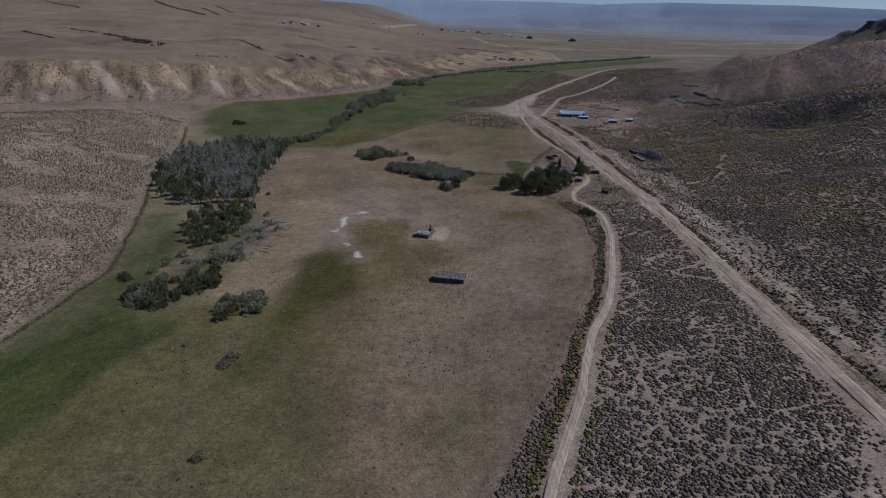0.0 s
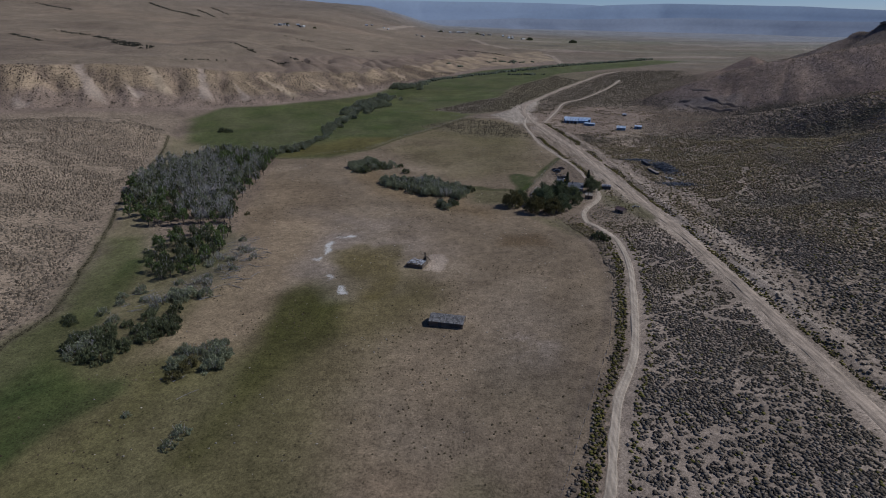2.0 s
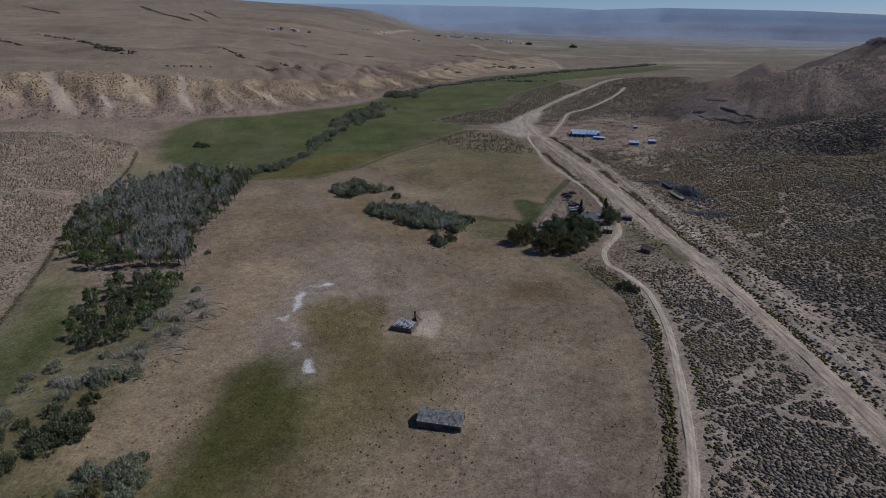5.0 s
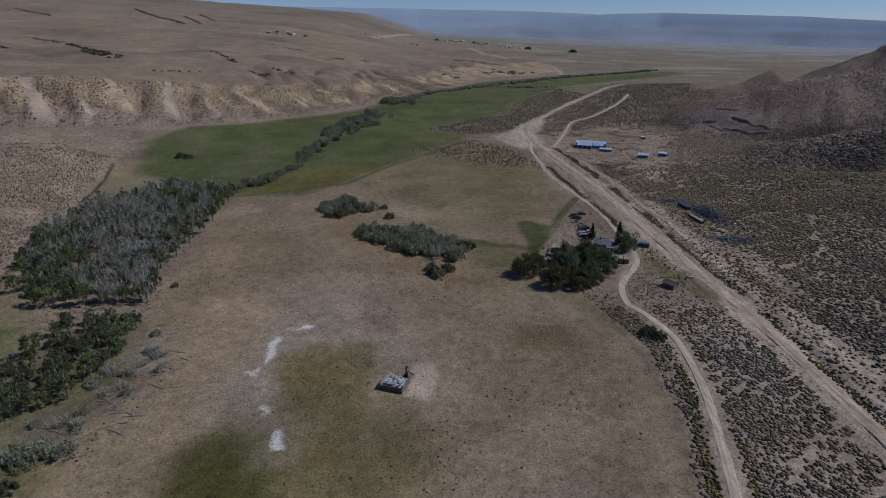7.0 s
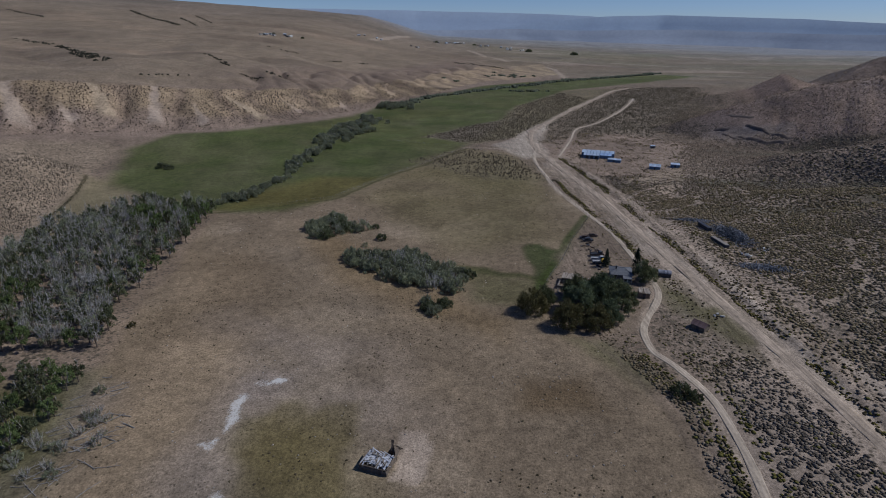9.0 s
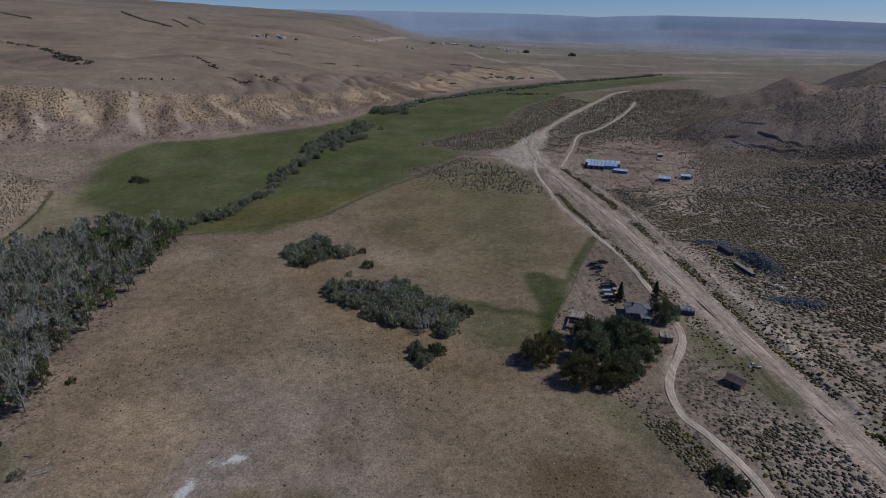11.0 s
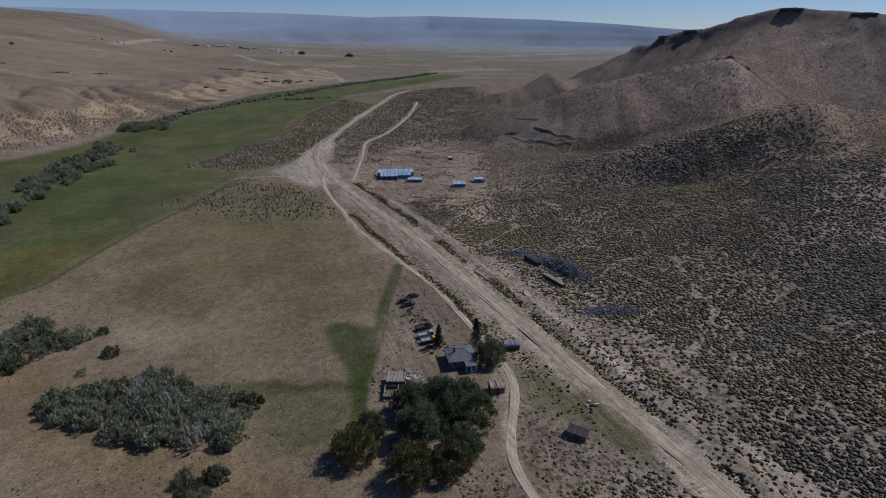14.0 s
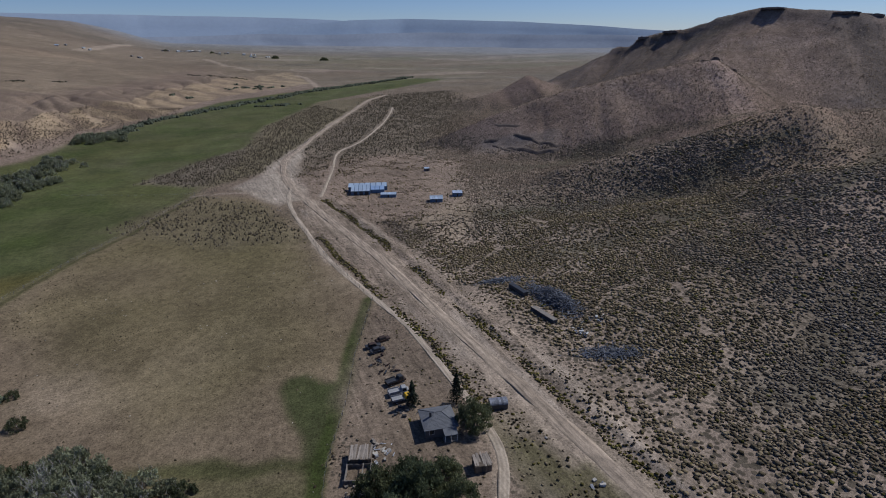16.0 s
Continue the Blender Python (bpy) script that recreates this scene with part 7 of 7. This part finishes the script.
# ---- fences ----
def fence(name, pts, gap, label):
    f = thing(name, pose(0, 0, 0), label, "fence")
    bm = bmesh.new()
    tube(bm, [(0, 0, -0.4), (0.01, 0, 0.5), (0, 0.01, 1.3)], [0.075, 0.07, 0.06], 6)
    me = bpy.data.meshes.new("post")
    bm.normal_update()
    bm.to_mesh(me)
    bm.free()
    me.materials.append(M_WOOD)
    rng = random.Random(len(pts))
    tops = []
    for a, b in zip(pts[:-1], pts[1:]):
        n = max(1, round(math.dist(a, b) / gap))
        for k in range(n):
            t = k / n
            x, y = a[0] + t * (b[0] - a[0]), a[1] + t * (b[1] - a[1])
            o = new("post", me)
            o.parent, o.matrix_local = f, pose(x, y, float(height(x, y)), rng.uniform(-4, 4), rng.uniform(-4, 4), rng.uniform(0, 90))
            tops.append((x, y, float(height(x, y))))
    for z in (0.55, 1.1):
        bm = bmesh.new()
        tube(bm, [(x, y, h + z) for x, y, h in tops], [0.012] * len(tops), 3)
        part("wire", bm, M_SCRAP, f)
    return f


fence("wire_fence", [(37, 286)] + FENCE_LINE[0:] + [(70, 420), (67, 480), (58, 500), (26, 546)], 4.0, "grey post and wire fence along the field edge")
fence("wire_fence", [(24, 547), (-27, 463), (-54, 411), (-88, 392)], 5.0, "post and wire fence between meadow and dry field")
fence("wire_fence", [(24, 552), (-12, 570), (-52, 590)], 4.0, "short row of fence posts across the green meadow")
fence("wire_fence", [(2, 62), (14, 84), (24, 106), (36, 133), (46, 155), (57, 190), (61, 212)], 5.0, "wire fence between hay field and sage strip")


# ---- fallen wood among the trees ----
pick = random.Random(77)
for k in range(95):
    x, y = pick.choice(((-76, 208), (-72, 222), (-74, 214), (-78, 236), (-76, 190), (-88, 192), (-94, 184), (-72, 202), (-80, 224), (-62, 148)))
    x, y = x + pick.gauss(0, 3.0), y + pick.gauss(0, 4.0)
    ln, r = pick.uniform(2.0, 6.0), pick.uniform(0.07, 0.14)
    bm = bmesh.new()
    tube(bm, [(-ln / 2, 0, 0.12), (0, pick.uniform(-0.2, 0.2), 0.2), (ln / 2, pick.uniform(-0.4, 0.4), pick.uniform(0.1, 0.5))], [r, r * 0.8, r * 0.35], 5)
    for j in range(3):
        t = pick.uniform(-0.2, 0.45) * ln
        tube(bm, [(t, 0, 0.18), (t + 0.5, pick.uniform(-0.9, 0.9), pick.uniform(0.3, 0.9))], [r * 0.5, r * 0.2], 4)
    lg = part("fallen_branch", bm, M_FALLEN)
    lg.matrix_world = on_ground(x, y, pick.choice((20, 25, 40, 160)) + pick.uniform(-25, 25))
    tagged(lg, "bare grey fallen branch lying in dry grass", "branch", "fallen branches by the creek")


# ---- far settlement ----
def far_house(x, y, turn, w, d, h, mat, label):
    s = thing("far_house", on_ground(x, y, turn), label, "house", "houses of the far settlement")
    bm = bmesh.new()
    wall_ring(bm, w, d, -1, h, 0.3)
    part("wall", bm, mat, s)
    bm = bmesh.new()
    slope_roof(bm, -w / 2 - 0.5, w / 2 + 0.5, -d / 2 - 0.5, 0, h, h + d * 0.25, 0.2)
    slope_roof(bm, -w / 2 - 0.5, w / 2 + 0.5, d / 2 + 0.5, 0.001, h, h + d * 0.25, 0.2)
    part("roof", bm, pick.choice((M_TIN, M_WHITE, M_SHINGLE)), s)


for cx, cy, sx, sy, n in ((-370, 1552, 34, 12, 9), (-200, 1960, 25, 30, 4), (-78, 1958, 10, 16, 3), (40, 2370, 42, 20, 13), (180, 2260, 40, 24, 9), (260, 2150, 30, 24, 6)):
    for k in range(n):
        far_house(cx + pick.gauss(0, sx), cy + pick.gauss(0, sy), pick.uniform(0, 90), pick.uniform(5, 10), pick.uniform(4, 6), pick.uniform(2.2, 3.2), pick.choice((M_WHITE, M_STONE, M_WALL)), "small pale house of the far settlement")
for x, y, s in ((303, 2108, 3.4), (308, 2112, 3.0), (431, 1997, 3.6), (440, 2000, 2.8), (-10, 2360, 2.4), (130, 2300, 2.4), (-400, 1560, 1.8), (-330, 1556, 1.6)):
    willow.put(1, x, y, 0, s)


def bench_density(x, y):
    k = np.zeros(len(x))
    for pts, w in (([(-784, 1104), (-680, 1022)], 5), ([(-752, 1176), (-673, 1146)], 5), ([(-637, 1110), (-525, 973)], 5), ([(-513, 952), (-460, 890), (-401, 824)], 11), ([(-307, 719), (-268, 754)], 2.5), ([(-901, 1887), (-758, 1708), (-645, 1600)], 7), ([(-725, 1801), (-610, 1623)], 4), ([(-728, 1916), (-606, 1718)], 4), ([(-338, 1291), (-274, 1279)], 5), ([(-359, 1026), (-329, 986), (-283, 911)], 4), ([(-245, 850), (-214, 826)], 4), ([(-221, 862), (-196, 857)], 7), ([(-201, 1214), (-184, 1217)], 5), ([(-149, 1247), (-140, 1273)], 5), ([(-1094, 1656), (-948, 1561)], 6), ([(37, 1459), (137, 1360)], 6)):
        d = line_near(x, y, pts)[0]
        k = np.maximum(k, smooth((w - d) / 2 + 0.4) * 0.55 * smooth((rough(x, y, 22, 143, 2) + 0.5) / 0.4))
    return k


xs, ys, rng = spread_over(-1110, 145, 700, 1930, 3.4, 41, bench_density)
tones = np.array((0.050, 0.048, 0.036)) * rng.uniform(0.7, 1.3, (len(xs), 1))
scrub("bench_scrub", xs, ys, rng.uniform(1.8, 3.8, len(xs)), tones, 2, 42, "lines of dark scrub on the far bench", "scrub")


# ---- cut banks at the old diggings, their shade painted dark ----
def cut_bank_shade(pts, tall, wide, seed):
    """A long ragged ridge following a line; its dark colour stands for a cut bank's shade."""
    v, line = [], []
    for a, b in zip(pts[:-1], pts[1:]):
        n = max(2, int(math.dist(a, b) / 1.2))
        line += [(a[0] + (b[0] - a[0]) * k / n, a[1] + (b[1] - a[1]) * k / n) for k in range(n)]
    line = np.array(line + [pts[-1]])
    tang = np.gradient(line, axis=0)
    tang /= np.hypot(tang[:, 0], tang[:, 1])[:, None]
    side = np.stack([tang[:, 1], -tang[:, 0]], 1)
    n = len(line)
    fade = smooth(np.minimum(np.arange(n), np.arange(n)[::-1]) / 4.0)
    for k, (o, h) in enumerate(((-1, -0.15), (-0.62, 0.45), (-0.2, 0.9), (0.1, 1.0), (0.45, 0.6), (0.75, 0.3), (1, -0.15))):
        x, y = line[:, 0] + side[:, 0] * o * wide, line[:, 1] + side[:, 1] * o * wide
        x, y = x + 0.5 * grain(x, y, 2.5, seed), y + 0.5 * grain(x, y, 2.5, seed + 1)
        v.append(np.stack([x, y, height(x, y) + h * tall * fade * (0.8 + 0.35 * grain(x, y, 3.0, seed + 2)) - 0.1], 1))
    i = np.arange(n * 7).reshape(7, n)
    f = np.stack([i[:-1, :-1].ravel(), i[1:, :-1].ravel(), i[1:, 1:].ravel(), i[:-1, 1:].ravel()], 1)
    return tagged(new("cut_bank_shade", mesh_from("cut_bank_shade", np.concatenate(v), f[:, ::-1], M_CUT_SHADE)), "long low earth ridge, dark as the shaded cut bank it stands for", "earth bank", "spoil banks at the old diggings")


# dark earth colour stands in for shade on the cut faces
M_CUT_SHADE = material("shade_darkened_earth", (0.165, 0.130, 0.108), 0.95, vary=0.4, size=2.0, bump=0.15, second=(0.11, 0.088, 0.075))
for pts, tall, wide, seed in (([(240, 583), (253, 562)], 0.6, 1.6, 301), ([(228, 576), (236, 565)], 0.9, 2.0, 311), ([(230, 568), (238, 545)], 0.6, 1.5, 321), ([(236, 556), (247, 531), (260, 521)], 1.0, 2.0, 331), ([(245, 561), (253, 540), (261, 523)], 0.9, 1.8, 341), ([(223, 565), (229, 556)], 0.6, 1.5, 351)):
    cut_bank_shade(pts, tall, wide, seed)


# ---- dark cap rock along the rim of the mesa ----
def rock_slab(x, y, z, ln, tall, deep, turn, seed):
    """A broken ledge: a blocky slab with a stepped, cracked face."""
    rng = random.Random(seed)
    bm = bmesh.new()
    n = max(4, int(ln / 2.2))
    front, back = [], []
    for k in range(n + 1):
        u = -ln / 2 + k * ln / n
        fade = min(1.0, 0.35 + 2.2 * min(k, n - k) / n)
        h = tall * fade * rng.uniform(0.75, 1.1)
        out = -deep / 2 - rng.uniform(0, deep * 0.35)
        front.append([bm.verts.new((u + rng.uniform(-0.4, 0.4), out - rng.uniform(0.0, 1.0) * (1 - j / 3), -tall * 0.8 + j / 3 * (h + tall * 0.8))) for j in range(4)])
        back.append(bm.verts.new((u, deep / 2, h * rng.uniform(0.8, 0.95))))
    for a, b, p, q in zip(front[:-1], front[1:], back[:-1], back[1:]):
        for j in range(3):
            bm.faces.new((a[j], b[j], b[j + 1], a[j + 1]))
        bm.faces.new((a[3], b[3], q, p))
    foot = [bm.verts.new((v.co.x, v.co.y, -tall * 0.8)) for v in back]
    for k in range(n):
        bm.faces.new((back[k], back[k + 1], foot[k + 1], foot[k]))
    bm.faces.new([f[0] for f in front][::-1] + foot)
    for col, b, f in ((front[0], back[0], foot[0]), (front[-1], back[-1], foot[-1])):
        bm.faces.new(col + [b, f])
    ob = part("rock_ledge", bm, M_ROCK)
    ob.matrix_world = pose(x, y, z, 0, 0, turn)
    return tagged(ob, "dark broken ledge of cap rock on the mesa rim", "rock", "cap rock ledges of the mesa")


RIM = [(554, 784), (580, 714), (589, 688), (602, 650), (625, 585), (672, 535), (760, 495)]
rng_rim = random.Random(12)
for a, b in zip(RIM[:-1], RIM[1:]):
    ln = math.dist(a, b)
    ux, uy = (b[0] - a[0]) / ln, (b[1] - a[1]) / ln
    t = 4.0
    while t < ln:
        size = rng_rim.uniform(13, 26)
        if rng_rim.random() < 0.36:
            far_out, tall = 20.5 + rng_rim.gauss(0, 1.0), rng_rim.uniform(0.9, 1.7)
            x, y = a[0] + ux * t + uy * far_out, a[1] + uy * t - ux * far_out
            brow = min(float(height(a[0] + ux * t + uy * 16, a[1] + uy * t - ux * 16)), float(height(x, y)) + 2.2)
            rock_slab(x, y, brow + 0.4 - tall, size, tall, 7, math.degrees(math.atan2(uy, ux)) + rng_rim.uniform(-10, 10), int(x * 10))
        t += size * rng_rim.uniform(0.8, 1.2)
for x, y, ln, tall in ((391, 518, 6, 3.2), (383, 521, 4, 1.8), (402, 510, 5, 1.6)):
    rock_slab(x, y, float(height(x, y)) - 0.3, ln, tall, 4, -40, int(x))
